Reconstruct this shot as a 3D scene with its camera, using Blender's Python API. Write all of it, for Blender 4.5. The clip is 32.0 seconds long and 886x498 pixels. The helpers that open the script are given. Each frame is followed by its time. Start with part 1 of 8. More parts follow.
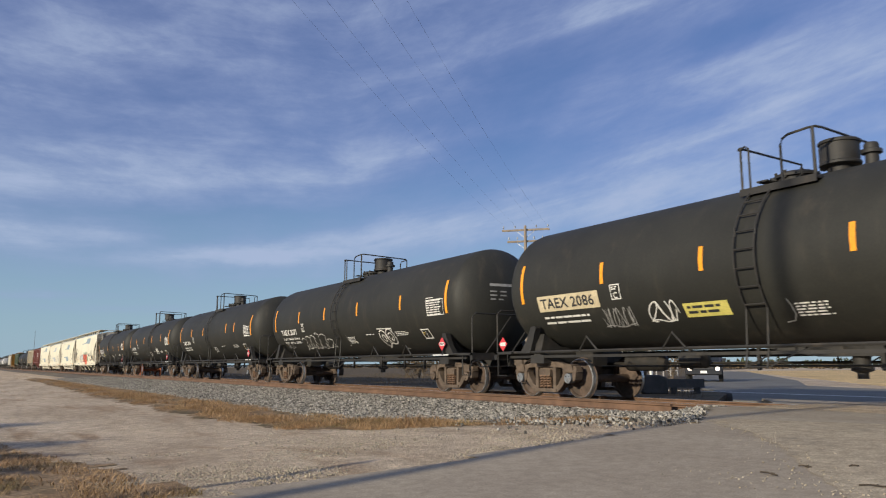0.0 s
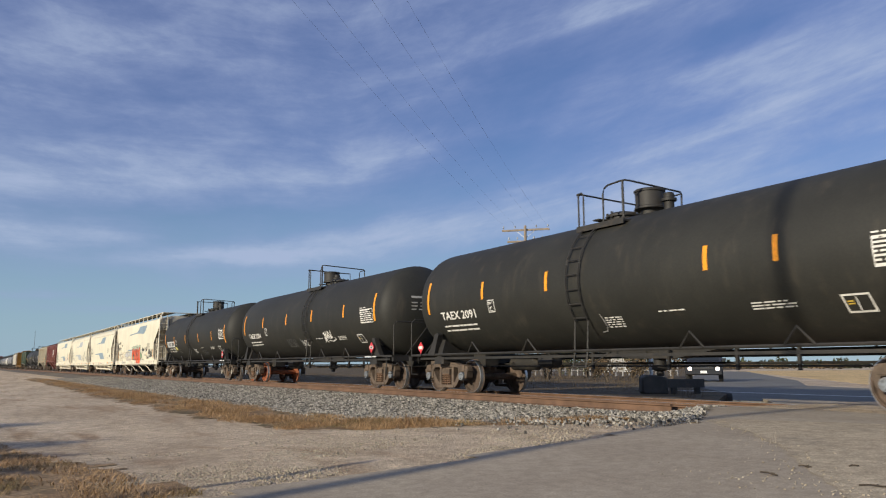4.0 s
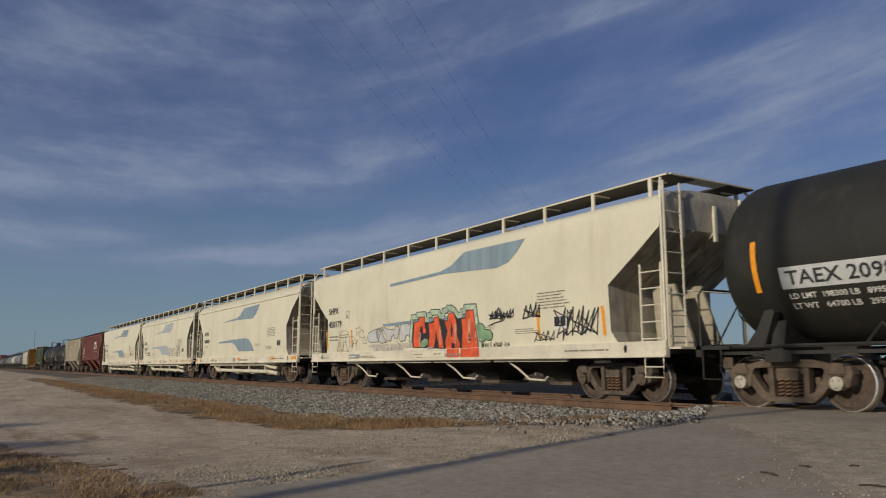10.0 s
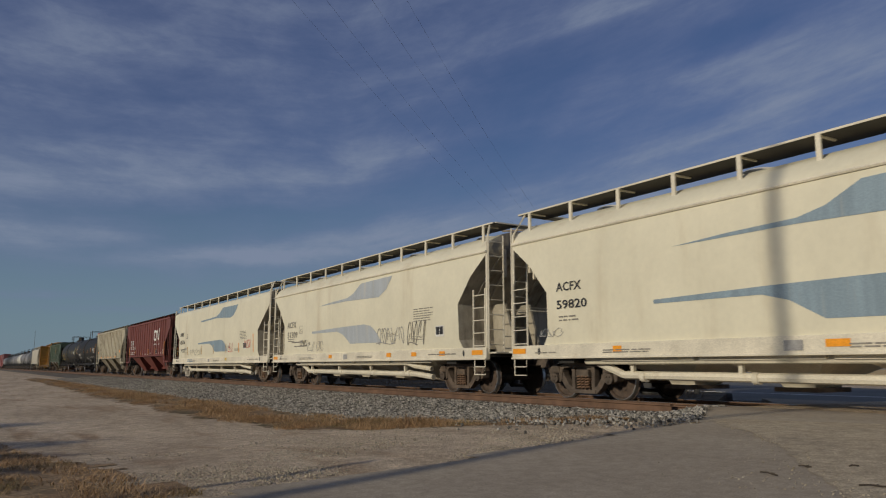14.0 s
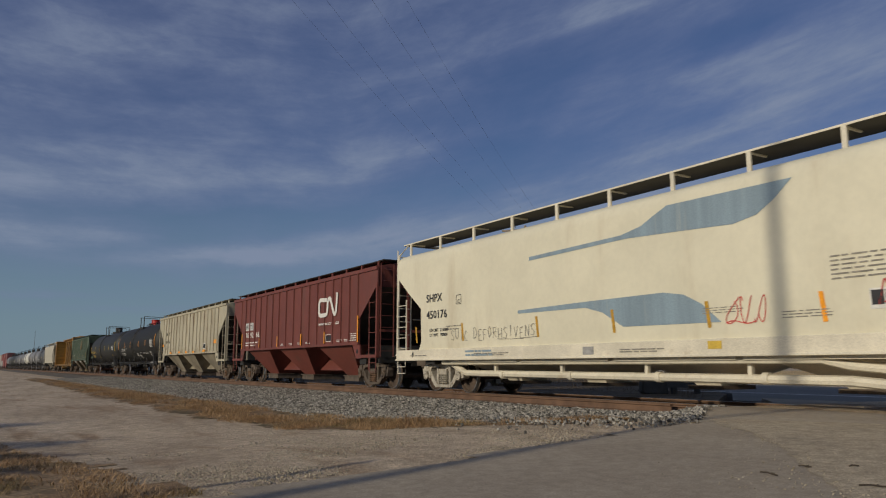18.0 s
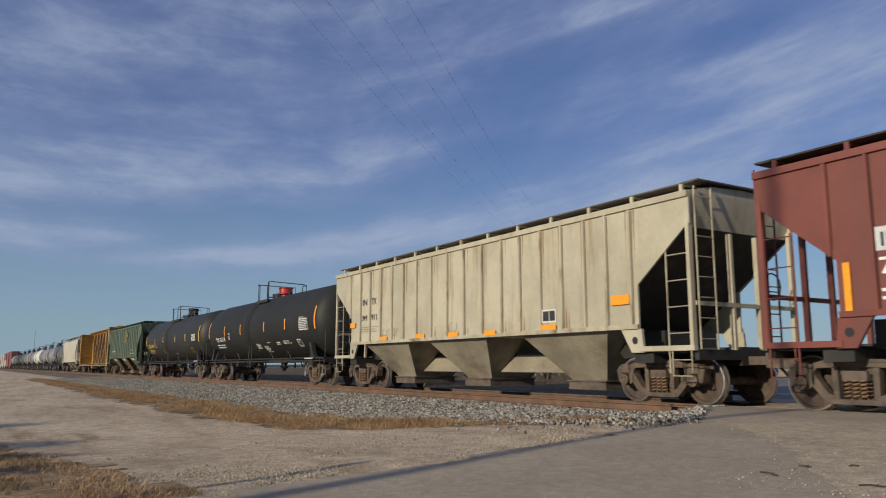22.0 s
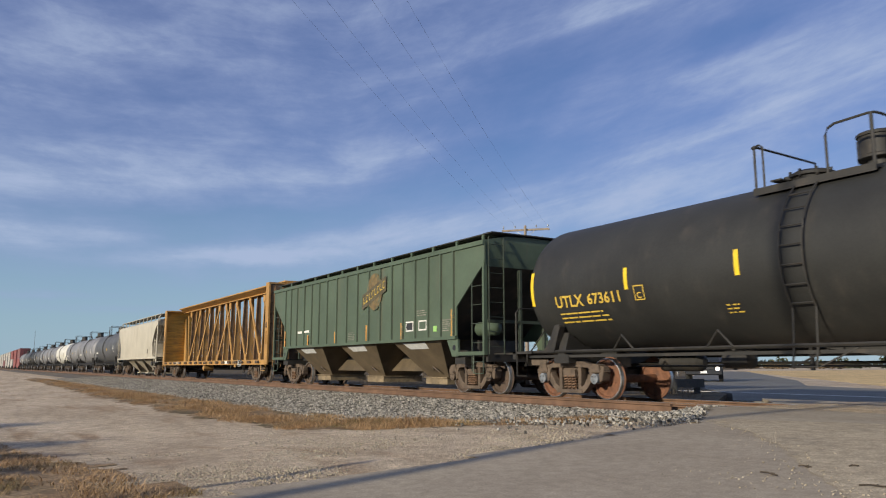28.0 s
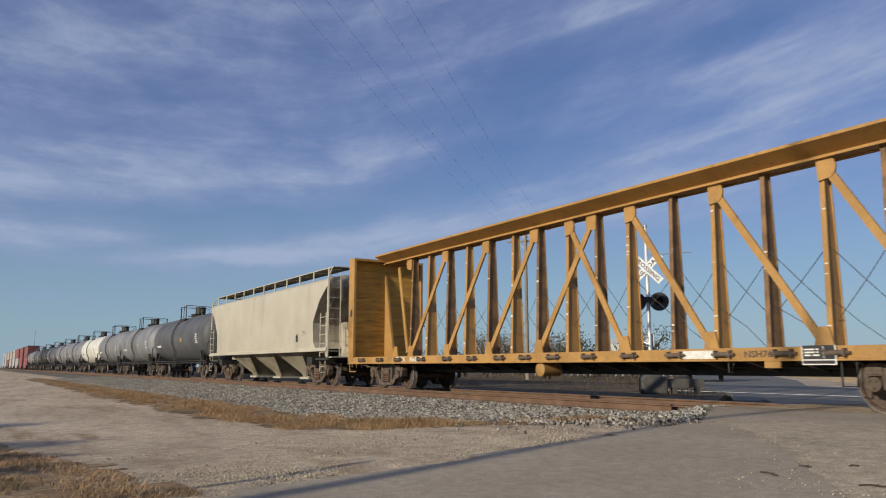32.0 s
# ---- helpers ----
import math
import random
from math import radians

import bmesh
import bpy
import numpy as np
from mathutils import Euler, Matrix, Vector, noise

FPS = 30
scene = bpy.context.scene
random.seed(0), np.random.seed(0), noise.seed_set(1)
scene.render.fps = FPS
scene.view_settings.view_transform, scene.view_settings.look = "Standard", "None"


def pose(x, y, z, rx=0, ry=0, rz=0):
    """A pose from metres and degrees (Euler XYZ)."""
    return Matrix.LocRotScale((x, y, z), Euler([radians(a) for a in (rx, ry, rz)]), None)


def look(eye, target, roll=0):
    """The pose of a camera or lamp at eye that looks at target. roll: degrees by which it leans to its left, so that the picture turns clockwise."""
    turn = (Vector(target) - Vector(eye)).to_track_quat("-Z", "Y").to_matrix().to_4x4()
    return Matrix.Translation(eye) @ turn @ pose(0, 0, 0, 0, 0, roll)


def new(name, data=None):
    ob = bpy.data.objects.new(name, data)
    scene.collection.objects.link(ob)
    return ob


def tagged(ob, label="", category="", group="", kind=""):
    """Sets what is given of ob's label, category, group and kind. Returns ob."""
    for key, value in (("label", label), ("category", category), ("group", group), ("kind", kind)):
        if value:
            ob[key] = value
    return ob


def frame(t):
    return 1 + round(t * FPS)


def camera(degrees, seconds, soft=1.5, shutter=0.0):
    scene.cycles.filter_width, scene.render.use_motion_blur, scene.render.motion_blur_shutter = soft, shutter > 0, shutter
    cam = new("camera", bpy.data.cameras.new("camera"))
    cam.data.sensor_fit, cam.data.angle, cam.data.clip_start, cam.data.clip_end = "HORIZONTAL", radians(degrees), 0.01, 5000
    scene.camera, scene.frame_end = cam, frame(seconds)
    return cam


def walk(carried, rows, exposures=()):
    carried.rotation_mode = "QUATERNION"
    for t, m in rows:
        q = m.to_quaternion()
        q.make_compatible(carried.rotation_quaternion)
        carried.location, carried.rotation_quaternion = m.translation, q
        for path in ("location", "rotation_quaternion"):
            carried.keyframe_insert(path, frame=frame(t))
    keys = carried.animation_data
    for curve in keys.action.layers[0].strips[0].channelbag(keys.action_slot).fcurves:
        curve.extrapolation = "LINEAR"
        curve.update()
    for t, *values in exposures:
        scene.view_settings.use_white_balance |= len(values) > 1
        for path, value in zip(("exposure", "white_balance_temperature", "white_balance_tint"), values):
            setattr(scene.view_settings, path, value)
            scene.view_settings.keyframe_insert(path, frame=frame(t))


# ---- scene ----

# The camera stands still on a low tripod beside a grade crossing; the track runs along x, rail tops at z = 0.
cam = camera(60.65, 32.0, soft=1.1, shutter=0.15)
EYE = pose(0, 0, 0.723, 98.835, 0.0, 58.149)
walk(cam, [(0, EYE), (32, EYE)], exposures=[(0, -0.05), (6.5, -0.12), (8.5, -0.4), (10, -0.86), (13.2, -1.05), (16, -1.0), (18, -0.97), (19, -0.66), (19.7, -0.32), (21, -0.17),
                                            (22.0, -0.36), (22.6, -0.42), (24, -0.16), (28, -0.03), (30, -0.12), (32, -0.22)])

TRACK_Y = 12.93
SUN_TO = 101.5      # compass of the shadows, degrees from +x
SUN_UP = 18.0
TO_SUN = Vector((-math.cos(radians(SUN_TO)), -math.sin(radians(SUN_TO)), math.tan(radians(SUN_UP)))).normalized()

# ---- sky and sun ----
world = bpy.data.worlds.new("sky")
scene.world = world
world.use_nodes = True


def build_sky(nt):
    N, L = nt.nodes, nt.links

    def node(kind, **values):
        n = N.new(kind)
        for k, v in values.items():
            n.inputs[k].default_value = v
        return n

    def calc(op, a, b=0.0):
        n = N.new("ShaderNodeMath")
        n.operation = op
        for slot, v in ((0, a), (1, b)):
            if isinstance(v, (int, float)):
                n.inputs[slot].default_value = v
            else:
                L.new(v, n.inputs[slot])
        return n.outputs[0]

    back = N["Background"]
    sky = N.new("ShaderNodeTexSky")
    sky.sky_type, sky.sun_disc = "NISHITA", False
    sky.sun_elevation, sky.sun_rotation = radians(SUN_UP), radians(90 - (SUN_TO + 180))
    sky.air_density, sky.dust_density, sky.ozone_density = 1.25, 0.2, 4.0
    coord = N.new("ShaderNodeTexCoord")
    split = N.new("ShaderNodeSeparateXYZ")
    L.new(coord.outputs["Generated"], split.inputs[0])
    z = calc("MAXIMUM", split.outputs[2], 0.0)
    # long level streaks: one way along the sky's rim, the other up it, rising gently to the east
    along = calc("ADD", calc("MULTIPLY", split.outputs[0], 0.528), calc("MULTIPLY", split.outputs[1], 0.849))
    deep = calc("SUBTRACT", calc("MULTIPLY", split.outputs[1], 0.528), calc("MULTIPLY", split.outputs[0], 0.849))
    rise = calc("MULTIPLY", calc("MAXIMUM", calc("ADD", along, 0.12), 0.0), 0.24)
    join = N.new("ShaderNodeCombineXYZ")
    L.new(along, join.inputs[0])
    L.new(calc("SUBTRACT", z, rise), join.inputs[1])
    L.new(deep, join.inputs[2])

    def streaks(turn, sx, sy, scale, detail, rough, warp, offset):
        m = N.new("ShaderNodeMapping")
        m.inputs["Rotation"].default_value = (0, 0, radians(turn))
        m.inputs["Scale"].default_value = (sx, sy, 1)
        m.inputs["Location"].default_value = offset
        L.new(join.outputs[0], m.inputs["Vector"])
        n = node("ShaderNodeTexNoise", Scale=scale, Detail=detail, Roughness=rough, Distortion=warp)
        L.new(m.outputs[0], n.inputs["Vector"])
        return n.outputs["Fac"]

    def span(v, a, b):
        m = N.new("ShaderNodeMapRange")
        m.interpolation_type = "SMOOTHSTEP"
        L.new(v, m.inputs["Value"])
        m.inputs["From Min"].default_value, m.inputs["From Max"].default_value = a, b
        return m.outputs[0]

    fine = span(streaks(-3, 6.0, 17.0, 1.0, 9, 0.66, 0.25, (5.0, 2.0, 4)), 0.2, 0.8)
    broad = span(streaks(2, 2.2, 5.2, 1.0, 6, 0.58, 0.6, (2.3, 0.7, 0)), 0.34, 0.70)
    wisps = span(streaks(-1, 2.2, 26.0, 1.0, 8, 0.60, 0.7, (1.1, 3.9, 5)), 0.24, 0.76)
    mottle = span(streaks(8, 13.0, 30.0, 1.0, 7, 0.62, 0.3, (2.0, 5.0, 7)), 0.25, 0.75)
    # the edges of the banks wander a little
    drift = calc("MULTIPLY", calc("SUBTRACT", streaks(0, 3.0, 7.0, 1.0, 6, 0.6, 0.5, (8.0, 1.0, 3)), 0.5), 0.055)
    shear = calc("MULTIPLY", calc("SUBTRACT", streaks(0, 3.0, 5.0, 1.0, 4, 0.6, 0.5, (3.0, 6.0, 1)), 0.5), 0.22)
    level, way = calc("ADD", split.outputs[2], drift), calc("ADD", along, shear)

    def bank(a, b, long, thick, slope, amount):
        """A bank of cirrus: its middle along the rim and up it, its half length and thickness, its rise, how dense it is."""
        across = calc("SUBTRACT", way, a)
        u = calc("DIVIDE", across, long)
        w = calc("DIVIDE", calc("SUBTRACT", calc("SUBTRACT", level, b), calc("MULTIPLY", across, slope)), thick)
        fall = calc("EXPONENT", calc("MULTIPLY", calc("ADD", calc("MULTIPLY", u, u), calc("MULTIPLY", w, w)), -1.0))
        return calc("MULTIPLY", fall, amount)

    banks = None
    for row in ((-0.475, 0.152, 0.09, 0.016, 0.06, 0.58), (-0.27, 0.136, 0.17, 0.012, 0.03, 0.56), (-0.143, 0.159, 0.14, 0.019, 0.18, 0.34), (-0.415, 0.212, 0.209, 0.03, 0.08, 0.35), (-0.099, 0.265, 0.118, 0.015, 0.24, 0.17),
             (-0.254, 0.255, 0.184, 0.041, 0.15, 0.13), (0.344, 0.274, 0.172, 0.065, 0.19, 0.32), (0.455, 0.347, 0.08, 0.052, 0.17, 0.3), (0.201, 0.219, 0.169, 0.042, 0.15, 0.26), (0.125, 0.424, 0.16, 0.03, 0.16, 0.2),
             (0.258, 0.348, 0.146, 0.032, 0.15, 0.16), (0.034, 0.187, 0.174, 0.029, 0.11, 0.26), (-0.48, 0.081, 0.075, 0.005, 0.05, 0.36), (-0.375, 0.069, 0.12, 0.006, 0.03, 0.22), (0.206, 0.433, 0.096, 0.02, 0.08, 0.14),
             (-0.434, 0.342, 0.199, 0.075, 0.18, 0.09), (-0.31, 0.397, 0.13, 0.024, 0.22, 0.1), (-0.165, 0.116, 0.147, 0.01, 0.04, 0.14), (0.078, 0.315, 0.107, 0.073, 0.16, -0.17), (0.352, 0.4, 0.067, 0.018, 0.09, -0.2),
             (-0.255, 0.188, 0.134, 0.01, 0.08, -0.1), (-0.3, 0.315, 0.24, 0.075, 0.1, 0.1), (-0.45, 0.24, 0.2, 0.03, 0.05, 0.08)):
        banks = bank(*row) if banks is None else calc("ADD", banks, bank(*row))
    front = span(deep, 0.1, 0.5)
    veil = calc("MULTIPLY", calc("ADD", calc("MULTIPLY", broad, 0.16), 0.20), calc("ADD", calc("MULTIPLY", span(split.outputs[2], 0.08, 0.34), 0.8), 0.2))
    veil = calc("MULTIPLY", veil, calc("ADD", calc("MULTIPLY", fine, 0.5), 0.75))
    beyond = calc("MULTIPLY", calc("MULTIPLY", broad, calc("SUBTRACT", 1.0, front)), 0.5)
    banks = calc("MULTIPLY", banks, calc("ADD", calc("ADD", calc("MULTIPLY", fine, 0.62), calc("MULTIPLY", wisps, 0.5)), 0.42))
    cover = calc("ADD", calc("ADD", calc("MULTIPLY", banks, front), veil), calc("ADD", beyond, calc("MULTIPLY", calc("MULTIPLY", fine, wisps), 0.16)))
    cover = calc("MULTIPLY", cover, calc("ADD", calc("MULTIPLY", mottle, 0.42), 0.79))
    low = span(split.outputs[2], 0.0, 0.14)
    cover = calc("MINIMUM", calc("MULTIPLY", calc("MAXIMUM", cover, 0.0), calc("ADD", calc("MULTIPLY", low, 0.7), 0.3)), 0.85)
    # thin veil low over the ground
    haze = calc("MULTIPLY", calc("SUBTRACT", 1.0, span(split.outputs[2], -0.02, 0.3)), 0.72)
    mix_haze = N.new("ShaderNodeMix")
    mix_haze.data_type = "RGBA"
    mix_haze.inputs["B"].default_value = (4.2, 6.5, 8.2, 1)
    L.new(haze, mix_haze.inputs["Factor"])
    tone = N.new("ShaderNodeMix")
    tone.data_type, tone.blend_type = "RGBA", "MULTIPLY"
    tone.inputs["Factor"].default_value = 1.0
    tone.inputs["B"].default_value = (0.82, 0.90, 1.22, 1)
    L.new(sky.outputs[0], tone.inputs["A"])
    L.new(tone.outputs["Result"], mix_haze.inputs["A"])
    mix = N.new("ShaderNodeMix")
    mix.data_type = "RGBA"
    puff = N.new("ShaderNodeMix")
    puff.data_type = "RGBA"
    puff.inputs["A"].default_value = (4.0, 4.65, 8.15, 1)
    puff.inputs["B"].default_value = (5.2, 6.2, 8.7, 1)
    L.new(span(cover, 0.15, 0.75), puff.inputs["Factor"])
    L.new(puff.outputs["Result"], mix.inputs["B"])
    L.new(cover, mix.inputs["Factor"])
    L.new(mix_haze.outputs["Result"], mix.inputs["A"])
    L.new(mix.outputs["Result"], back.inputs[0])
    back.inputs[1].default_value = 0.082


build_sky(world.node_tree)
sun = new("sun", bpy.data.lights.new("sun", "SUN"))
sun.data.energy, sun.data.angle, sun.data.color = 4.7, radians(1.1), (1.0, 0.90, 0.72)
sun.matrix_world = look(TO_SUN * 200, (0, 0, 0))

# ---- materials ----


def paint(name, base, rough=0.55, metal=0.0, var=0.2, scale=1.2, stretch=(1, 1, 1), dirt=None, dirt_at=(0.55, 0.8), dirt_scale=2.0,
          dirt_stretch=(1, 1, 1), fine=40.0, fine_var=0.12, bump=0.15, depth=0.004, spec=0.5, glow=0.0):
    m = bpy.data.materials.new(name)
    m.use_nodes = True
    N, L = m.node_tree.nodes, m.node_tree.links
    bsdf = N["Principled BSDF"]
    coord, info = N.new("ShaderNodeTexCoord"), N.new("ShaderNodeObjectInfo")
    shift = N.new("ShaderNodeVectorMath")
    shift.operation = "MULTIPLY_ADD"
    shift.inputs[0].default_value = (1, 1, 1)
    L.new(info.outputs["Random"], shift.inputs[0])
    shift.inputs[1].default_value = (37.0, 91.0, 53.0)
    L.new(coord.outputs["Object"], shift.inputs[2])

    def noise_of(scale, stretch, detail, offset):
        mp = N.new("ShaderNodeMapping")
        mp.inputs["Scale"].default_value = stretch
        mp.inputs["Location"].default_value = (offset, offset * 2, offset * 3)
        L.new(shift.outputs[0], mp.inputs["Vector"])
        n = N.new("ShaderNodeTexNoise")
        n.inputs["Scale"].default_value, n.inputs["Detail"].default_value, n.inputs["Roughness"].default_value = scale, detail, 0.6
        L.new(mp.outputs[0], n.inputs["Vector"])
        return n.outputs["Fac"]

    def blend(kind, fac, a, b):
        x = N.new("ShaderNodeMix")
        x.data_type, x.blend_type = "RGBA", kind
        for slot, v in (("Factor", fac), ("A", a), ("B", b)):
            if isinstance(v, tuple):
                x.inputs[slot].default_value = (*v, 1)
            elif isinstance(v, float):
                x.inputs[slot].default_value = v
            else:
                L.new(v, x.inputs[slot])
        return x.outputs["Result"]

    def span(v, a, b):
        r = N.new("ShaderNodeMapRange")
        r.interpolation_type = "SMOOTHSTEP"
        L.new(v, r.inputs["Value"])
        r.inputs["From Min"].default_value, r.inputs["From Max"].default_value = a, b
        return r.outputs[0]

    lo, hi = tuple(c * (1 - var) for c in base), tuple(min(1, c * (1 + var)) for c in base)
    colour = blend("MIX", span(noise_of(scale, stretch, 4, 1.0), 0.3, 0.7), lo, hi)
    grain = noise_of(fine, (1, 1, 1), 3, 5.0)
    tint = blend("MIX", span(grain, 0.25, 0.75), (1 - fine_var,) * 3, (1 + fine_var,) * 3)
    colour = blend("MULTIPLY", 1.0, colour, tint)
    if dirt:
        colour = blend("MIX", span(noise_of(dirt_scale, dirt_stretch, 6, 9.0), *dirt_at), colour, dirt)
    L.new(colour, bsdf.inputs["Base Color"])
    bsdf.inputs["Roughness"].default_value, bsdf.inputs["Metallic"].default_value = rough, metal
    bsdf.inputs["Specular IOR Level"].default_value = spec
    if bump:
        b = N.new("ShaderNodeBump")
        b.inputs["Strength"].default_value, b.inputs["Distance"].default_value = bump, depth
        L.new(grain, b.inputs["Height"])
        L.new(b.outputs[0], bsdf.inputs["Normal"])
    if glow:
        L.new(colour, bsdf.inputs["Emission Color"])
        bsdf.inputs["Emission Strength"].default_value = glow
    return m


RUN = (0.35, 1, 0.06)   # streaks that run down
TANK_BLACK = paint("tank_black", (0.0245, 0.024, 0.0195), 0.62, spec=0.36, var=0.16, scale=0.6, dirt=(0.075, 0.062, 0.045), dirt_at=(0.5, 1.0), dirt_scale=3, dirt_stretch=(1, 1, 0.25), fine=25, depth=0.002, bump=0.08)
TANK_JET = paint("tank_jet_black", (0.0195, 0.0192, 0.0165), 0.6, spec=0.36, var=0.16, scale=0.6, dirt=(0.05, 0.042, 0.032), dirt_at=(0.5, 1.0), dirt_scale=3, dirt_stretch=(1, 1, 0.25), fine=25, depth=0.002, bump=0.08)
TANK_DARK_TWO = paint("tank_faded_black", (0.0265, 0.0265, 0.0245), 0.55, spec=0.36, var=0.2, scale=0.5, dirt=(0.07, 0.06, 0.05), dirt_at=(0.5, 1.0), dirt_scale=2.5, dirt_stretch=(1, 1, 0.3), fine=25, bump=0.08)
TANK_GREY = paint("tank_grey", (0.20, 0.20, 0.205), 0.6, var=0.25, scale=0.7, dirt=(0.07, 0.065, 0.06), dirt_at=(0.45, 0.8), dirt_scale=1.2, dirt_stretch=(1, 1, 0.4))
TANK_GREY_DARK = paint("tank_grey_dark", (0.085, 0.087, 0.09), 0.6, var=0.25, scale=0.7, dirt=(0.16, 0.15, 0.14), dirt_at=(0.55, 0.9), dirt_scale=1.0)
TANK_WHITE = paint("tank_white", (0.62, 0.60, 0.53), 0.55, var=0.12, scale=0.8, dirt=(0.32, 0.27, 0.2), dirt_at=(0.5, 0.85), dirt_scale=2, dirt_stretch=RUN)
FRAME_BLACK = paint("frame_black", (0.025, 0.023, 0.020), 0.65, var=0.3, dirt=(0.07, 0.055, 0.04), dirt_at=(0.5, 0.85), dirt_scale=3)
CREAM = paint("hopper_cream", (0.725, 0.675, 0.51), 0.5, var=0.06, scale=0.5, dirt=(0.50, 0.41, 0.27), dirt_at=(0.5, 0.95), dirt_scale=3.5, dirt_stretch=RUN, fine=9, fine_var=0.025, bump=0.03)
CREAM_TRIM = paint("hopper_cream_trim", (0.70, 0.64, 0.50), 0.55, var=0.12, dirt=(0.42, 0.32, 0.2), dirt_at=(0.55, 0.95), dirt_scale=4)
ROOF_GREY = paint("roof_grating", (0.09, 0.08, 0.065), 0.7, var=0.2, dirt=(0.06, 0.05, 0.04))
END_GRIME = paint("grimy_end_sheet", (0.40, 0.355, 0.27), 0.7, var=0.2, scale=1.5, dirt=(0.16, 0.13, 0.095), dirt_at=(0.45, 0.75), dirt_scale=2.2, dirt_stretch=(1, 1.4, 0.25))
GATE_DUST = paint("dusty_gate", (0.23, 0.175, 0.105), 0.8, var=0.3, scale=3, dirt=(0.09, 0.07, 0.045), dirt_at=(0.5, 0.75), dirt_scale=5)
END_SHADE_GRIME = paint("shaded_grimy_end_sheet", (0.05, 0.042, 0.034), 0.8, var=0.25, scale=1.5, dirt=(0.11, 0.085, 0.06), dirt_at=(0.5, 0.8), dirt_scale=2.0)
MESH_GREY = paint("walkway_mesh", (0.055, 0.05, 0.042), 0.75, var=0.2)
BARN_RED = paint("hopper_red", (0.175, 0.050, 0.037), 0.55, var=0.14, scale=0.6, dirt=(0.11, 0.06, 0.045), dirt_at=(0.5, 0.9), dirt_scale=3, dirt_stretch=RUN, fine=8, fine_var=0.05, bump=0.03)
OLD_GREY = paint("hopper_weathered_cream", (0.44, 0.40, 0.29), 0.6, var=0.14, scale=0.7, dirt=(0.27, 0.19, 0.11), dirt_at=(0.5, 0.84), dirt_scale=3.2, dirt_stretch=(0.8, 1, 0.12), fine=9, fine_var=0.04, bump=0.04)
MOSS = paint("hopper_green", (0.076, 0.106, 0.068), 0.55, var=0.13, scale=0.6, dirt=(0.12, 0.105, 0.07), dirt_at=(0.55, 0.9), dirt_scale=3, dirt_stretch=RUN, fine=8, fine_var=0.05, bump=0.03)
PALE_GREY = paint("hopper_pale_grey", (0.46, 0.42, 0.33), 0.55, var=0.08, scale=0.6, dirt=(0.33, 0.27, 0.19), dirt_at=(0.5, 0.9), dirt_scale=3, dirt_stretch=RUN)
BEAM_YELLOW = paint("beam_yellow", (0.40, 0.222, 0.066), 0.55, var=0.16, scale=1.2, dirt=(0.22, 0.12, 0.05), dirt_at=(0.56, 0.8), dirt_scale=6, dirt_stretch=(1, 1, 0.5), fine=30)
BEAM_BOARD = paint("mustard_bulkhead_board", (0.50, 0.275, 0.042), 0.6, var=0.2, scale=1.6, stretch=(1, 0.5, 3), dirt=(0.25, 0.14, 0.04), dirt_at=(0.5, 0.72), dirt_scale=2.2, dirt_stretch=(1, 0.6, 5), fine=30)
BEAM_WORN = paint("beam_worn_yellow", (0.215, 0.12, 0.05), 0.6, var=0.3, scale=3, dirt=(0.40, 0.37, 0.32), dirt_at=(0.64, 0.78), dirt_scale=9, dirt_stretch=(1, 1, 0.6))
DECK_WOOD = paint("deck_board", (0.28, 0.17, 0.07), 0.7, var=0.25, scale=4)
IRON = paint("truck_iron", (0.115, 0.083, 0.058), 0.8, var=0.3, scale=4, dirt=(0.07, 0.05, 0.04), dirt_at=(0.5, 0.75), dirt_scale=7, fine=60, bump=0.3)
IRON_DARK = paint("truck_iron_dark", (0.105, 0.08, 0.06), 0.8, var=0.3, scale=4, dirt=(0.17, 0.11, 0.07), dirt_at=(0.58, 0.8), dirt_scale=6, fine=60, bump=0.3)
IRON_PALE = paint("truck_dusty", (0.42, 0.38, 0.31), 0.75, var=0.25, scale=5, dirt=(0.15, 0.11, 0.08), dirt_at=(0.5, 0.75), dirt_scale=7, fine=60, bump=0.3)
WHEEL_RUST = paint("wheel_rust", (0.088, 0.06, 0.043), 0.8, var=0.35, scale=5, dirt=(0.06, 0.045, 0.035), dirt_at=(0.5, 0.7), dirt_scale=5, fine=50, bump=0.2)
SPRING_RUST = paint("spring_rust", (0.21, 0.125, 0.075), 0.75, var=0.25, scale=6, dirt=(0.1, 0.065, 0.045), dirt_at=(0.5, 0.8), dirt_scale=8)
WHEEL_BROWN = paint("wheel_brown_rust", (0.17, 0.075, 0.04), 0.8, var=0.3, scale=6, dirt=(0.09, 0.05, 0.035), dirt_at=(0.5, 0.75), dirt_scale=5)
CAP_BLUE = paint("axle_cap_blue", (0.17, 0.185, 0.20), 0.6, var=0.25, scale=8, dirt=(0.14, 0.10, 0.07), dirt_at=(0.5, 0.75), dirt_scale=9)
REFLECT_GOLD = paint("worn_reflector", (0.50, 0.28, 0.03), 0.5, var=0.15, scale=9, bump=0)
WHEEL_ORANGE = paint("wheel_fresh_rust", (0.28, 0.085, 0.033), 0.8, var=0.3, scale=6, dirt=(0.12, 0.06, 0.04), dirt_at=(0.52, 0.75), dirt_scale=5)
STEEL = paint("worn_steel", (0.60, 0.58, 0.55), 0.45, metal=1.0, var=0.1, fine=30, bump=0.05)
WHITE_INK = paint("white_stencil", (0.72, 0.70, 0.64), 0.6, var=0.1, scale=8, fine=60, fine_var=0.12, bump=0)
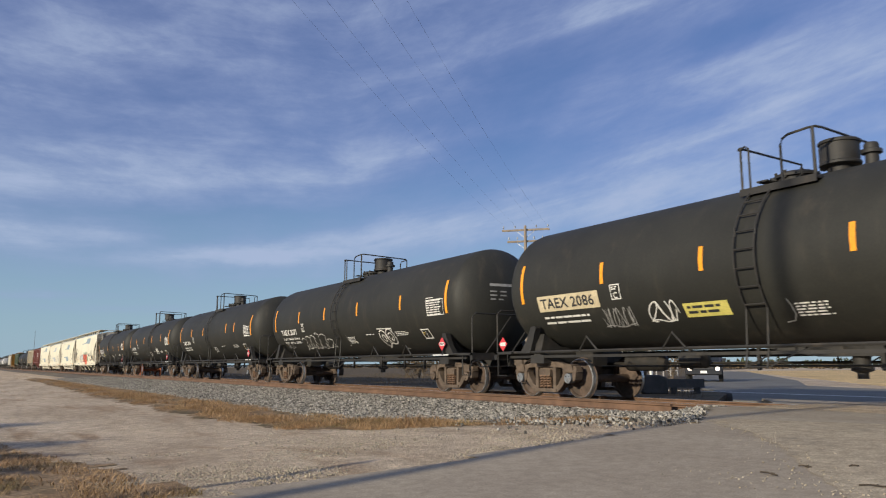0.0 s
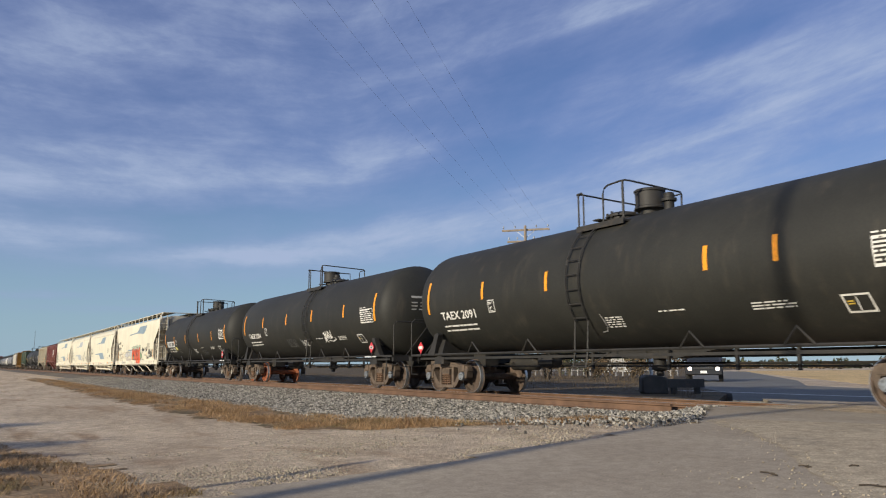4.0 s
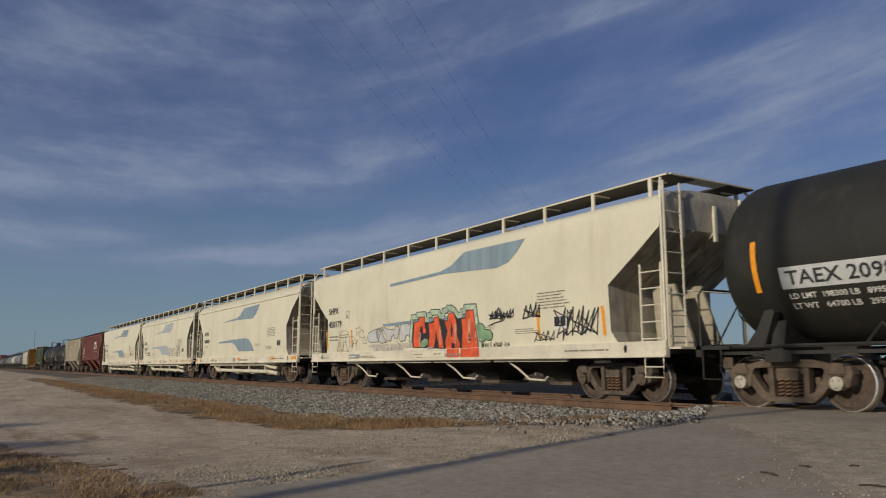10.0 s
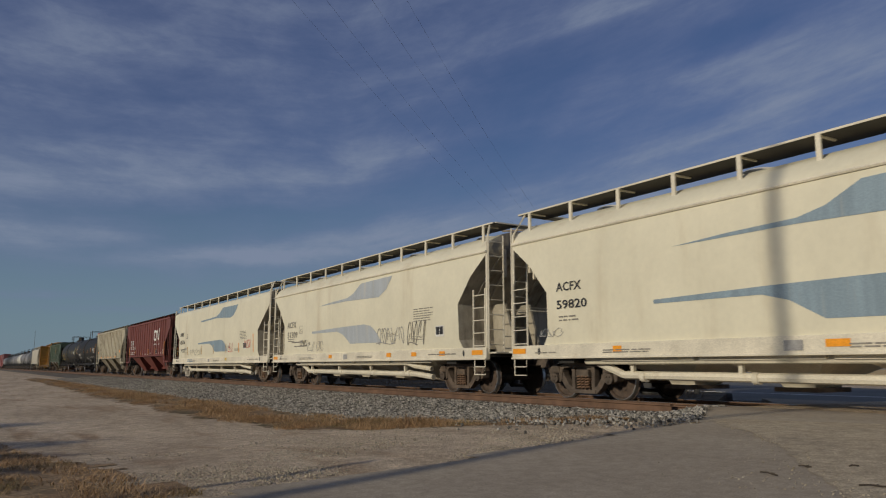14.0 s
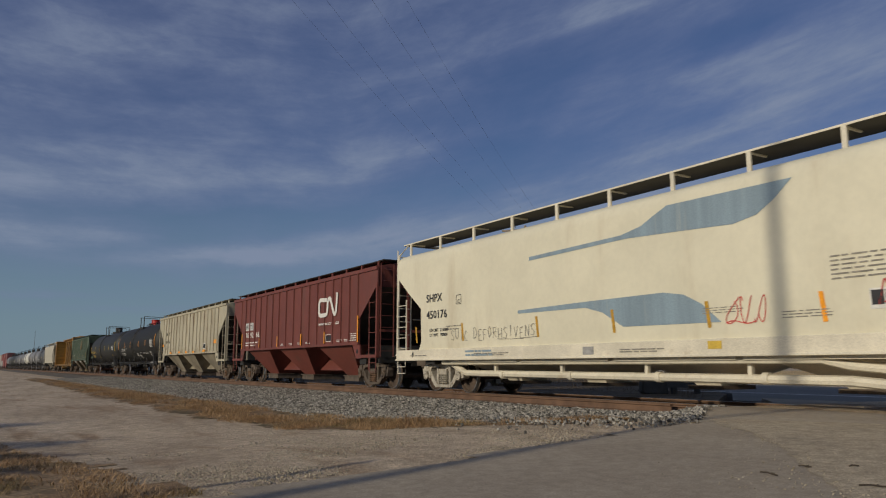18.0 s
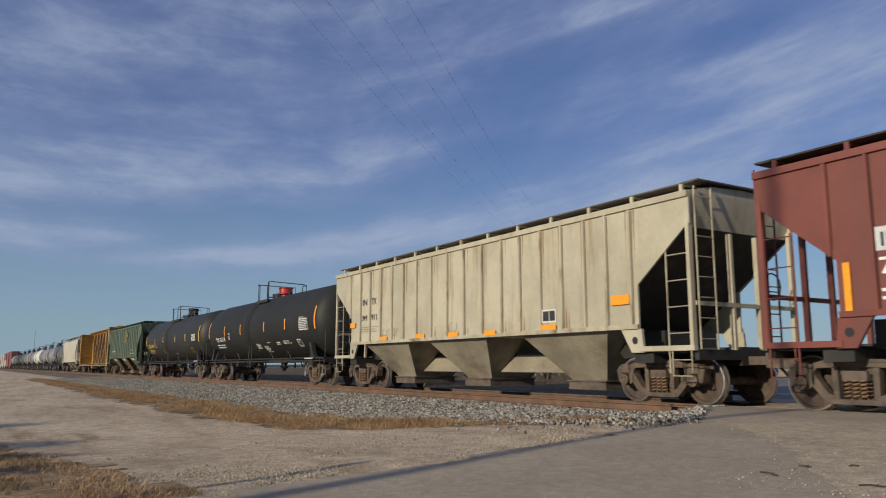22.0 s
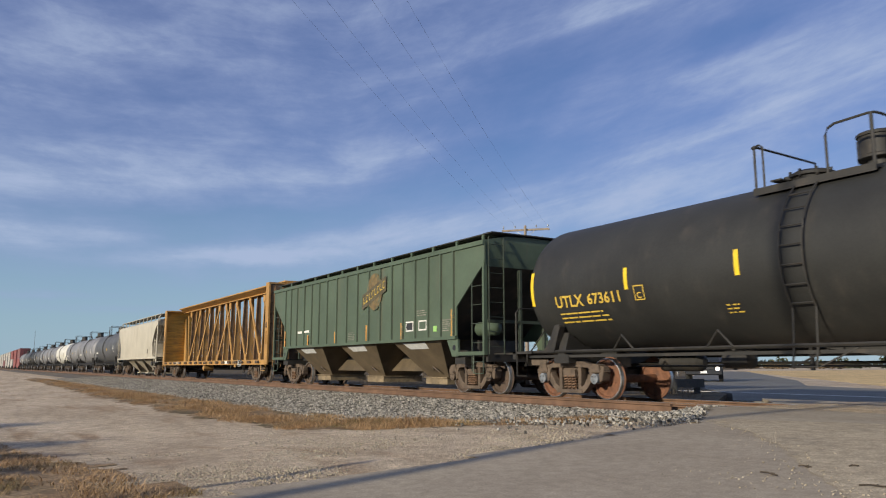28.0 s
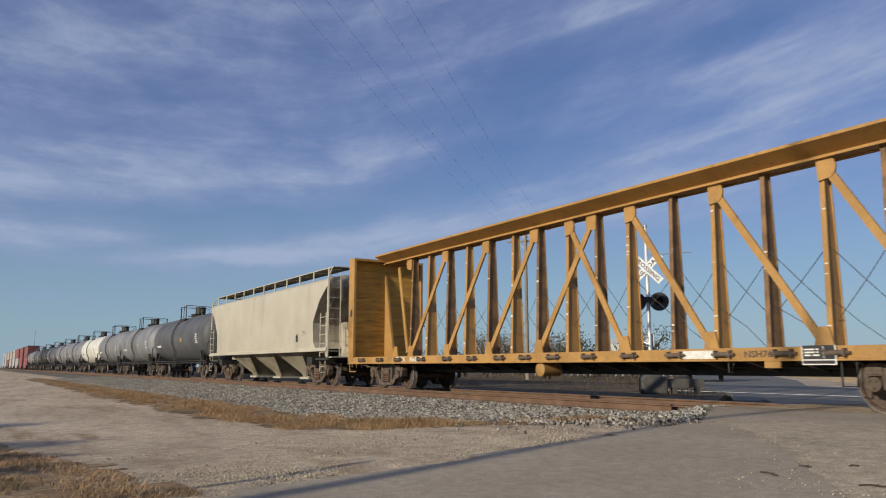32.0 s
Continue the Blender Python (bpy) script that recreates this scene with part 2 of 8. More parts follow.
GHOST_INK = paint("ghost_scrawl", (0.10, 0.098, 0.09), 0.65, var=0.3, scale=6, bump=0)
GREY_INK = paint("faded_stencil", (0.33, 0.32, 0.3), 0.6, var=0.2, scale=8, bump=0)
BLACK_INK = paint("black_stencil", (0.03, 0.03, 0.032), 0.6, var=0.2, scale=8, bump=0)
FADED_INK = paint("worn_black_stencil", (0.25, 0.23, 0.19), 0.6, var=0.3, scale=8, bump=0)
YELLOW_INK = paint("yellow_stencil", (0.62, 0.42, 0.06), 0.6, var=0.1, scale=8, bump=0)
REFLECT = paint("orange_reflector", (0.88, 0.34, 0.02), 0.4, var=0.08, scale=9, bump=0)
REFLECT_PALE = paint("yellow_reflector", (0.80, 0.55, 0.03), 0.4, var=0.08, scale=9, bump=0)
BUFF = paint("buff_panel", (0.56, 0.47, 0.30), 0.6, var=0.12, scale=5, bump=0)
PALE_PANEL = paint("pale_panel", (0.55, 0.55, 0.53), 0.6, var=0.1, scale=5, bump=0)
YELLOW_PANEL = paint("yellow_panel", (0.62, 0.54, 0.14), 0.6, var=0.1, scale=5, bump=0)
BLUE_STRIPE = paint("faded_blue", (0.235, 0.31, 0.36), 0.55, var=0.12, scale=1.2, stretch=(3, 1, 0.2), dirt=(0.45, 0.44, 0.38), dirt_at=(0.56, 0.9), dirt_scale=4, dirt_stretch=(1.2, 1, 0.08), bump=0)
BLUE_PALE = paint("washed_blue", (0.40, 0.43, 0.45), 0.55, var=0.1, scale=1.2, stretch=(3, 1, 0.2), dirt=(0.53, 0.50, 0.42), dirt_at=(0.5, 0.85), dirt_scale=4, dirt_stretch=(1.2, 1, 0.08), bump=0)
TAG_ORANGE = paint("spray_orange", (0.72, 0.11, 0.035), 0.6, var=0.22, scale=3, dirt=(0.45, 0.06, 0.04), dirt_at=(0.5, 0.8), bump=0)
TAG_FADED = paint("spray_orange_faded", (0.66, 0.30, 0.20), 0.6, var=0.2, scale=3, bump=0)
TAG_GREEN = paint("spray_green", (0.22, 0.36, 0.20), 0.6, var=0.2, scale=3, bump=0)
TAG_MINT = paint("spray_mint", (0.50, 0.58, 0.44), 0.6, var=0.15, scale=4, bump=0)
TAG_EDGE = paint("spray_dark_green", (0.05, 0.10, 0.06), 0.6, var=0.3, scale=5, bump=0)
OVERSPRAY = paint("grey_overspray", (0.53, 0.48, 0.40), 0.6, var=0.2, scale=3, dirt=(0.42, 0.38, 0.33), dirt_at=(0.45, 0.7), dirt_scale=5, bump=0)
TAG_PINK = paint("spray_red", (0.52, 0.07, 0.06), 0.6, var=0.2, bump=0)
PLACARD = paint("placard_red", (0.62, 0.05, 0.06), 0.45, var=0.1, bump=0)
DOME_RED = paint("dome_red", (0.50, 0.03, 0.022), 0.4, var=0.12, dirt=(0.3, 0.05, 0.04), dirt_at=(0.6, 0.9))
BROKEN_GREEN = paint("green_sticker", (0.3, 0.55, 0.16), 0.5, var=0.1, bump=0)
BOX_RED = paint("container_red", (0.21, 0.045, 0.04), 0.55, var=0.15)
BOX_TAN = paint("container_tan", (0.36, 0.33, 0.29), 0.55, var=0.15)
BOX_MAROON = paint("container_maroon", (0.16, 0.05, 0.05), 0.55, var=0.15)
RAIL_RUST = paint("rail_rust", (0.145, 0.082, 0.048), 0.75, var=0.25, scale=2, dirt=(0.12, 0.065, 0.04), dirt_at=(0.5, 0.8), dirt_scale=4, fine=60)
TIE_WOOD = paint("sleeper_wood", (0.13, 0.085, 0.055), 0.85, var=0.3, scale=3, stretch=(1, 0.15, 1), dirt=(0.2, 0.12, 0.07), dirt_at=(0.5, 0.8))
POLE_WOOD = paint("pole_wood", (0.26, 0.21, 0.16), 0.85, var=0.2, scale=2, stretch=(4, 4, 0.2), bump=0.3)
CABLE_GREY = paint("cable_grey", (0.055, 0.057, 0.062), 0.6, bump=0)
BULK_BROWN = paint("bulkhead_brown", (0.105, 0.068, 0.038), 0.75, var=0.3, scale=2, dirt=(0.05, 0.035, 0.025), dirt_at=(0.45, 0.75), dirt_scale=2.5, dirt_stretch=(1, 1, 0.4))
RIB_STAINED = paint("stained_rib", (0.41, 0.365, 0.265), 0.65, var=0.2, scale=1.5, stretch=(1, 1, 0.3), dirt=(0.17, 0.105, 0.06), dirt_at=(0.48, 0.75), dirt_scale=3, dirt_stretch=(1, 1, 0.3))
BAY_GRIME = paint("grimy_bay_sheet", (0.27, 0.235, 0.17), 0.7, var=0.2, scale=1.0, dirt=(0.10, 0.072, 0.045), dirt_at=(0.46, 0.8), dirt_scale=0.9, dirt_stretch=(0.6, 1, 1.4), fine=20)
TWIG = paint("dry_twig", (0.06, 0.045, 0.03), 0.9)
CABLE = paint("cable_black", (0.03, 0.03, 0.03), 0.6, bump=0)
GALVANISED = paint("galvanised", (0.5, 0.5, 0.5), 0.45, metal=0.6, var=0.12, scale=6)
MAST_SILVER = paint("mast_silver", (0.62, 0.62, 0.6), 0.45, metal=0.3, var=0.1)
SIGN_WHITE = paint("sign_white", (0.78, 0.78, 0.76), 0.45, var=0.05)
SIGNAL_BLACK = paint("signal_black", (0.02, 0.02, 0.022), 0.5)
RUST_RUN = paint("rust_run", (0.30, 0.20, 0.11), 0.75, var=0.35, scale=3, stretch=(3, 1, 0.3), bump=0)
SHADE_SEAM = paint("rib_shade_line", (0.16, 0.125, 0.085), 0.8, var=0.3, scale=3, stretch=(2, 1, 0.4), bump=0)
LENS_RED = paint("lens_red", (0.07, 0.006, 0.006), 0.15, var=0.05, bump=0)
GUARD_IRON = paint("guard_iron", (0.075, 0.072, 0.066), 0.75, var=0.25, dirt=(0.12, 0.10, 0.08), dirt_at=(0.5, 0.8), dirt_scale=3, fine=50)
INSULATOR = paint("insulator", (0.35, 0.37, 0.4), 0.25, bump=0)
CAR_PAINT = paint("suv_paint", (0.035, 0.037, 0.042), 0.25, var=0.05, bump=0)
GLASS_DARK = paint("tinted_glass", (0.02, 0.025, 0.03), 0.05, var=0.05, bump=0)
TYRE = paint("tyre_rubber", (0.02, 0.02, 0.02), 0.85)
CHROME = paint("chrome", (0.7, 0.7, 0.7), 0.15, metal=1.0, bump=0)
HEADLAMP = paint("headlamp", (1.0, 0.85, 0.75), 0.2, var=0.02, bump=0, glow=2.5)
FENCE_WHITE = paint("fence_weathered_white", (0.38, 0.36, 0.33), 0.6, var=0.12)
WALL_PALE = paint("pale_siding", (0.55, 0.54, 0.5), 0.6, var=0.08)
ROOF_TIN = paint("tin_roof", (0.4, 0.4, 0.4), 0.5, metal=0.3, var=0.12)


def ground_paint(name, tones, scale, fine_scale, speckle, rough, bump, depth, patch=None, patch_at=(0.55, 0.7), patch_scale=0.4, islands=0.0, stretch=(1, 1, 1)):
    """Earth, gravel and asphalt: two tones in broad patches, a third in stains, and coarse speckle of small stones."""
    m = bpy.data.materials.new(name)
    m.use_nodes = True
    N, L = m.node_tree.nodes, m.node_tree.links
    bsdf = N["Principled BSDF"]
    coord = N.new("ShaderNodeTexCoord")

    def tex(scale, detail, offset, st=(1, 1, 1)):
        mp = N.new("ShaderNodeMapping")
        mp.inputs["Location"].default_value = (offset, offset * 1.7, 0)
        mp.inputs["Scale"].default_value = st
        L.new(coord.outputs["Object"], mp.inputs["Vector"])
        n = N.new("ShaderNodeTexNoise")
        n.inputs["Scale"].default_value, n.inputs["Detail"].default_value, n.inputs["Roughness"].default_value = scale, detail, 0.62
        L.new(mp.outputs[0], n.inputs["Vector"])
        return n.outputs["Fac"]

    def span(v, a, b):
        r = N.new("ShaderNodeMapRange")
        r.interpolation_type = "SMOOTHSTEP"
        L.new(v, r.inputs["Value"])
        r.inputs["From Min"].default_value, r.inputs["From Max"].default_value = a, b
        return r.outputs[0]

    def blend(kind, fac, a, b):
        x = N.new("ShaderNodeMix")
        x.data_type, x.blend_type = "RGBA", kind
        for slot, v in (("Factor", fac), ("A", a), ("B", b)):
            if isinstance(v, tuple):
                x.inputs[slot].default_value = (*v, 1)
            elif isinstance(v, float):
                x.inputs[slot].default_value = v
            else:
                L.new(v, x.inputs[slot])
        return x.outputs["Result"]

    colour = blend("MIX", span(tex(scale, 5, 0.3, stretch), 0.32, 0.68), tones[0], tones[1])
    if patch:
        colour = blend("MIX", span(tex(patch_scale, 6, 7.7, stretch), *patch_at), colour, patch)
    grit = tex(fine_scale, 4, 3.1)
    colour = blend("MULTIPLY", 1.0, colour, blend("MIX", span(tex(fine_scale * 0.16, 6, 12.4), 0.32, 0.68), (1 - speckle * 0.9,) * 3, (1 + speckle * 0.9,) * 3))
    colour = blend("MULTIPLY", 1.0, colour, blend("MIX", span(grit, 0.3, 0.7), (1 - speckle,) * 3, (1 + speckle,) * 3))
    vor = N.new("ShaderNodeTexVoronoi")
    vor.inputs["Scale"].default_value = fine_scale * 0.9
    L.new(coord.outputs["Object"], vor.inputs["Vector"])
    colour = blend("MULTIPLY", 0.6, colour, blend("MIX", span(vor.outputs["Distance"], 0.05, 0.75), (1 + speckle,) * 3, (1 - speckle,) * 3))
    if islands:
        geo = N.new("ShaderNodeNewGeometry")
        colour = blend("MULTIPLY", 1.0, colour, blend("MIX", geo.outputs["Random Per Island"], (1 - islands,) * 3, (1 + islands,) * 3))
    L.new(colour, bsdf.inputs["Base Color"])
    bsdf.inputs["Roughness"].default_value = rough
    bsdf.inputs["Specular IOR Level"].default_value = 0.25
    b = N.new("ShaderNodeBump")
    b.inputs["Strength"].default_value, b.inputs["Distance"].default_value = bump, depth
    L.new(grit, b.inputs["Height"])
    L.new(b.outputs[0], bsdf.inputs["Normal"])
    return m


LOT = ground_paint("gravel_lot", ((0.435, 0.335, 0.228), (0.595, 0.475, 0.335)), 0.45, 26, 0.20, 0.95, 0.8, 0.04, patch=(0.34, 0.235, 0.145), patch_at=(0.50, 0.72), patch_scale=0.7, stretch=(0.35, 1.5, 1))
ASPHALT = ground_paint("worn_asphalt", ((0.325, 0.268, 0.198), (0.385, 0.322, 0.24)), 0.7, 60, 0.12, 0.85, 0.3, 0.006, patch=(0.41, 0.345, 0.25), patch_at=(0.52, 0.75), patch_scale=0.35)
HIGHWAY = ground_paint("highway_asphalt", ((0.15, 0.14, 0.12), (0.19, 0.178, 0.152)), 0.3, 40, 0.1, 0.8, 0.3, 0.006)
FIELD = ground_paint("dry_field", ((0.56, 0.38, 0.17), (0.64, 0.46, 0.22)), 0.08, 3.0, 0.22, 0.95, 0.4, 0.05, patch=(0.45, 0.31, 0.14), patch_scale=0.05)
TURF = ground_paint("dry_turf", ((0.23, 0.145, 0.075), (0.33, 0.225, 0.125)), 1.1, 14, 0.3, 0.95, 0.8, 0.03, patch=(0.13, 0.10, 0.05), patch_at=(0.5, 0.66), patch_scale=1.3, stretch=(0.6, 1.3, 1))
VERGE = ground_paint("dry_verge", ((0.09, 0.064, 0.035), (0.14, 0.102, 0.055)), 0.3, 8.0, 0.25, 0.95, 0.5, 0.03, patch=(0.065, 0.05, 0.028), patch_scale=0.15)
BALLAST_BED = ground_paint("ballast_bed", ((0.15, 0.138, 0.115), (0.22, 0.20, 0.17)), 1.2, 17, 0.4, 0.95, 1.0, 0.05, patch=(0.20, 0.145, 0.095), patch_at=(0.45, 0.65), patch_scale=0.8)
STONE = ground_paint("ballast_stone", ((0.205, 0.188, 0.158), (0.305, 0.283, 0.243)), 3.0, 40, 0.1, 0.9, 0.3, 0.004, islands=0.8)
PEBBLE = ground_paint("lot_pebble", ((0.29, 0.245, 0.175), (0.40, 0.345, 0.255)), 3.0, 40, 0.1, 0.9, 0.3, 0.004, islands=0.3)
DUST = ground_paint("dusty_gravel", ((0.385, 0.312, 0.216), (0.455, 0.375, 0.262)), 0.6, 45, 0.2, 0.92, 0.5, 0.01, patch=(0.29, 0.245, 0.18), patch_at=(0.5, 0.72), patch_scale=0.8)
STRAW = ground_paint("dry_grass", ((0.28, 0.168, 0.082), (0.43, 0.285, 0.15)), 0.9, 30, 0.1, 0.9, 0.0, 0.001, patch=(0.17, 0.135, 0.06), patch_at=(0.52, 0.70), patch_scale=0.7, islands=0.4)
SCRUB = ground_paint("brown_scrub", ((0.115, 0.082, 0.048), (0.18, 0.127, 0.072)), 0.5, 6, 0.2, 0.9, 0.0, 0.001, islands=0.4)
LEAF = ground_paint("dull_leaf", ((0.045, 0.055, 0.028), (0.075, 0.08, 0.04)), 0.5, 6, 0.2, 0.8, 0.0, 0.001, islands=0.5)
BARK = ground_paint("bark", ((0.10, 0.08, 0.06), (0.15, 0.12, 0.09)), 2.0, 30, 0.2, 0.95, 0.5, 0.01)


# ---- mesh building ----
class Geo:
    """A mesh in the making: vertices, faces and the slot of each face."""

    def __init__(self):
        self.v, self.f, self.s = [], [], []

    def add(self, verts, faces, slot=0):
        n = len(self.v)
        self.v += [tuple(p) for p in verts]
        self.f += [tuple(i + n for i in f) for f in faces]
        self.s += [slot] * len(faces)
        return self

    def box(self, x0, x1, y0, y1, z0, z1, slot=0):
        p = [(x, y, z) for x in (x0, x1) for y in (y0, y1) for z in (z0, z1)]
        return self.add(p, [(0, 1, 3, 2), (4, 6, 7, 5), (0, 4, 5, 1), (2, 3, 7, 6), (0, 2, 6, 4), (1, 5, 7, 3)], slot)

    def prism(self, poly, c0, c1, axis="y", slot=0):
        """poly: (x, z) for axis y, (y, z) for axis x, (x, y) for axis z."""
        put = {"y": lambda a, b, c: (a, c, b), "x": lambda a, b, c: (c, a, b), "z": lambda a, b, c: (a, b, c)}[axis]
        n = len(poly)
        p = [put(a, b, c) for c in (c0, c1) for a, b in poly]
        return self.add(p, [tuple(range(n)), tuple(range(2 * n - 1, n - 1, -1))] + [(i, (i + 1) % n, n + (i + 1) % n, n + i) for i in range(n)], slot)

    def loft(self, rings, caps=True, slot=0):
        n = len(rings[0])
        faces = [(r * n + i, r * n + (i + 1) % n, (r + 1) * n + (i + 1) % n, (r + 1) * n + i) for r in range(len(rings) - 1) for i in range(n)]
        if caps:
            faces += [tuple(range(n)), tuple(range(len(rings) * n - 1, (len(rings) - 1) * n - 1, -1))]
        return self.add([p for r in rings for p in r], faces, slot)

    def tube(self, pts, r, n=6, slot=0, closed=False):
        pts = [Vector(p) for p in pts]
        rings = []
        m = len(pts)
        for i, p in enumerate(pts):
            a = pts[(i - 1) % m] if closed or i else p
            b = pts[(i + 1) % m] if closed or i < m - 1 else p
            d = (b - a).normalized()
            u = d.cross(Vector((0, 0, 1)) if abs(d.z) < 0.95 else Vector((1, 0, 0))).normalized()
            w = d.cross(u)
            rings.append([p + u * (r * math.cos(2 * math.pi * k / n)) + w * (r * math.sin(2 * math.pi * k / n)) for k in range(n)])
        if closed:
            rings.append(rings[0])
        return self.loft(rings, not closed, slot)

    def lathe(self, profile, centre, axis="y", n=24, slot=0, slots=None):
        """profile: (radius, along) pairs."""
        c = Vector(centre)
        put = {"y": lambda a, b, h: (a, h, b), "x": lambda a, b, h: (h, a, b), "z": lambda a, b, h: (a, b, h)}[axis]
        rings = [[c + Vector(put(r * math.cos(2 * math.pi * k / n), r * math.sin(2 * math.pi * k / n), h)) for k in range(n)] for r, h in profile]
        for i in range(len(rings) - 1):
            self.loft(rings[i:i + 2], False, slots[i] if slots else slot)
        self.add(rings[0], [tuple(range(n))], slots[0] if slots else slot)
        self.add(rings[-1], [tuple(range(n))], slots[-1] if slots else slot)
        return self

    def mesh(self, name, *mats, sharp=38, weld=True):
        me = bpy.data.meshes.new(name)
        me.from_pydata(self.v, [], self.f)
        for m in mats:
            me.materials.append(m)
        if len(mats) > 1:
            me.polygons.foreach_set("material_index", self.s)
        bm = bmesh.new()
        bm.from_mesh(me)
        if weld:
            bmesh.ops.remove_doubles(bm, verts=bm.verts, dist=0.0004)
        bmesh.ops.recalc_face_normals(bm, faces=bm.faces)
        bm.to_mesh(me)
        bm.free()
        me.polygons.foreach_set("use_smooth", [True] * len(me.polygons))
        me.set_sharp_from_angle(angle=radians(sharp))
        return me


def part(name, geo, material, parent, label="", at=None, sharp=38):
    """One mesh object under a thing or a part."""
    me = geo if isinstance(geo, bpy.types.Mesh) else geo.mesh(name, *(material if isinstance(material, tuple) else (material,)), sharp=sharp)
    ob = new(name, me)
    ob.parent = parent
    if at is not None:
        ob.matrix_basis = at
    return tagged(ob, label=label)


def thing(name, label, category, group="", at=None, geo=None, material=None, kind=""):
    me = geo.mesh(name, *(material if isinstance(material, tuple) else (material,))) if geo else None
    ob = new(name, me)
    if at is not None:
        ob.matrix_basis = at
    return tagged(ob, label, category, group, kind)


def soften(ob, width=0.012, segments=2):
    b = ob.modifiers.new("bevel", "BEVEL")
    b.width, b.segments, b.limit_method, b.angle_limit = width, segments, "ANGLE", radians(40)
    return ob


WORDS = {}


def word_shape(text):
    """Vertices and faces of a word in the built-in font, with capitals one unit high."""
    if text not in WORDS:
        cu = bpy.data.curves.new("word", "FONT")
        cu.body, cu.size, cu.resolution_u, cu.offset = text, 1.0, 2, 0.018
        ob = bpy.data.objects.new("word", cu)
        me = bpy.data.meshes.new_from_object(ob)
        vs = [tuple(v.co) for v in me.vertices]
        fs = [tuple(p.vertices) for p in me.polygons]
        bpy.data.objects.remove(ob)
        bpy.data.curves.remove(cu)
        bpy.data.meshes.remove(me)
        x0 = min(v[0] for v in vs)
        WORDS[text] = ([((v[0] - x0) / 0.69, v[1] / 0.69) for v in vs], fs, (max(v[0] for v in vs) - x0) / 0.69)
    return WORDS[text]


# ---- the ground, the road and the track ----
def smooth(a, b, v):
    u = min(max((v - a) / (b - a), 0.0), 1.0)
    return u * u * (3 - 2 * u)


def road_edge(y):
    return -6.15 - 0.10 * (y - 1.6) if y < 8 else -6.79 - 0.75 * (y - 8)


def ground_z(x, y):
    z = -0.30 + 0.31 * smooth(0, 9.5, y)
    d = road_edge(min(y, 11)) - x
    z -= 0.38 * smooth(0, 10, d) * (1 - smooth(15.5, 24, y))
    z -= 0.28 * smooth(8.6, 10.6, y) * smooth(0, 1.4, d) * (1 - smooth(15.5, 24, y))
    z -= 0.11 * smooth(15, 22, y)
    return z


def sheet(name, xs, ys, lift, material, inside=None, rough_z=0.0):
    """A sheet over the ground's own heights."""
    v, f, at = [], [], {}
    for i, x in enumerate(xs):
        for j, y in enumerate(ys):
            bump = rough_z * (noise.noise((x * 0.9, y * 0.9, 3)) + 0.5 * noise.noise((x * 2.7, y * 2.7, 8))) if rough_z and abs(x) < 60 and abs(y) < 60 else 0
            at[i, j] = len(v)
            v.append((x, y, ground_z(x, y) + lift + bump))
    for i in range(len(xs) - 1):
        for j in range(len(ys) - 1):
            if inside is None or inside((xs[i] + xs[i + 1]) / 2, (ys[j] + ys[j + 1]) / 2):
                f.append((at[i, j], at[i + 1, j], at[i + 1, j + 1], at[i, j + 1]))
    me = bpy.data.meshes.new(name)
    me.from_pydata(v, [], f)
    me.materials.append(material)
    me.polygons.foreach_set("use_smooth", [True] * len(f))
    return new(name, me)


far_x = [-3000, -1500, -800, -500, -320, -220, -160, -120, -95, -78, -65]
near_x = [-55 + 0.5 * i for i in range(0, 131)]
ground = sheet("ground", far_x + near_x + [14, 20, 30, 50, 90, 160, 300, 600, 1500], [-1200, -400, -150, -60, -30, -15, -8] + [-4 + 0.4 * i for i in range(34)] + [9.8, 10.4, 11.5, 13, 15, 16, 17, 18, 20, 22, 24, 27, 30, 40, 60, 100, 200, 400, 900, 3000], 0, LOT, rough_z=0.012)
tagged(ground, "pale tan gravel lot beside the railway", "ground", kind="structure")

road = sheet("road", [-9 + 0.25 * i for i in range(50)] + [4, 8, 14, 22, 40], [-40, -25, -14, -8, -5, -3] + [-2 + 0.35 * i for i in range(39)] + [11.72], 0.016, ASPHALT,
             inside=lambda x, y: x > road_edge(y) + 0.14 * noise.noise((x * 0.8, y * 0.8, 1)))
tagged(road, "worn grey-tan asphalt road leading to the crossing", "road", kind="structure")


def dust_edge(y):
    return float(np.interp(y, [-9, -2.0, 2.0, 3.4, 5.0, 5.77, 6.55, 7.57, 8.08, 8.6], [10.0, 4.5, 0.4, -1.4, -3.0, -3.8, -4.5, -5.6, -6.55, -6.95]))


def dust_sheet():
    """Rows across the road, each from the ragged edge of the dust to the far side."""
    v, f, n = [], [], 46
    rows = [-9 + 0.5 * i for i in range(22)] + [2.0 + 0.06 * i for i in range(138)]
    for y in rows:
        x0 = max(dust_edge(y), (y - 8.6) / 0.6 - 6.95) + 0.22 * noise.noise((y * 1.3, 1, 5)) + 0.12 * noise.noise((y * 4.1, 3, 2)) + 0.06 * noise.noise((y * 11, 7, 2))
        for k in range(n):
            x = x0 + 30 * (k / (n - 1)) ** 2.2
            v.append((x, y, ground_z(x, y) + 0.022))
    for j in range(len(rows) - 1):
        for k in range(n - 1):
            i = j * n + k
            f.append((i, i + 1, i + n + 1, i + n))
    me = bpy.data.meshes.new("road_dust")
    me.from_pydata(v, [], f)
    me.materials.append(DUST)
    return tagged(new("road_dust", me), "pale dusty gravel worn over the asphalt", "gravel", kind="structure")


dust_sheet()


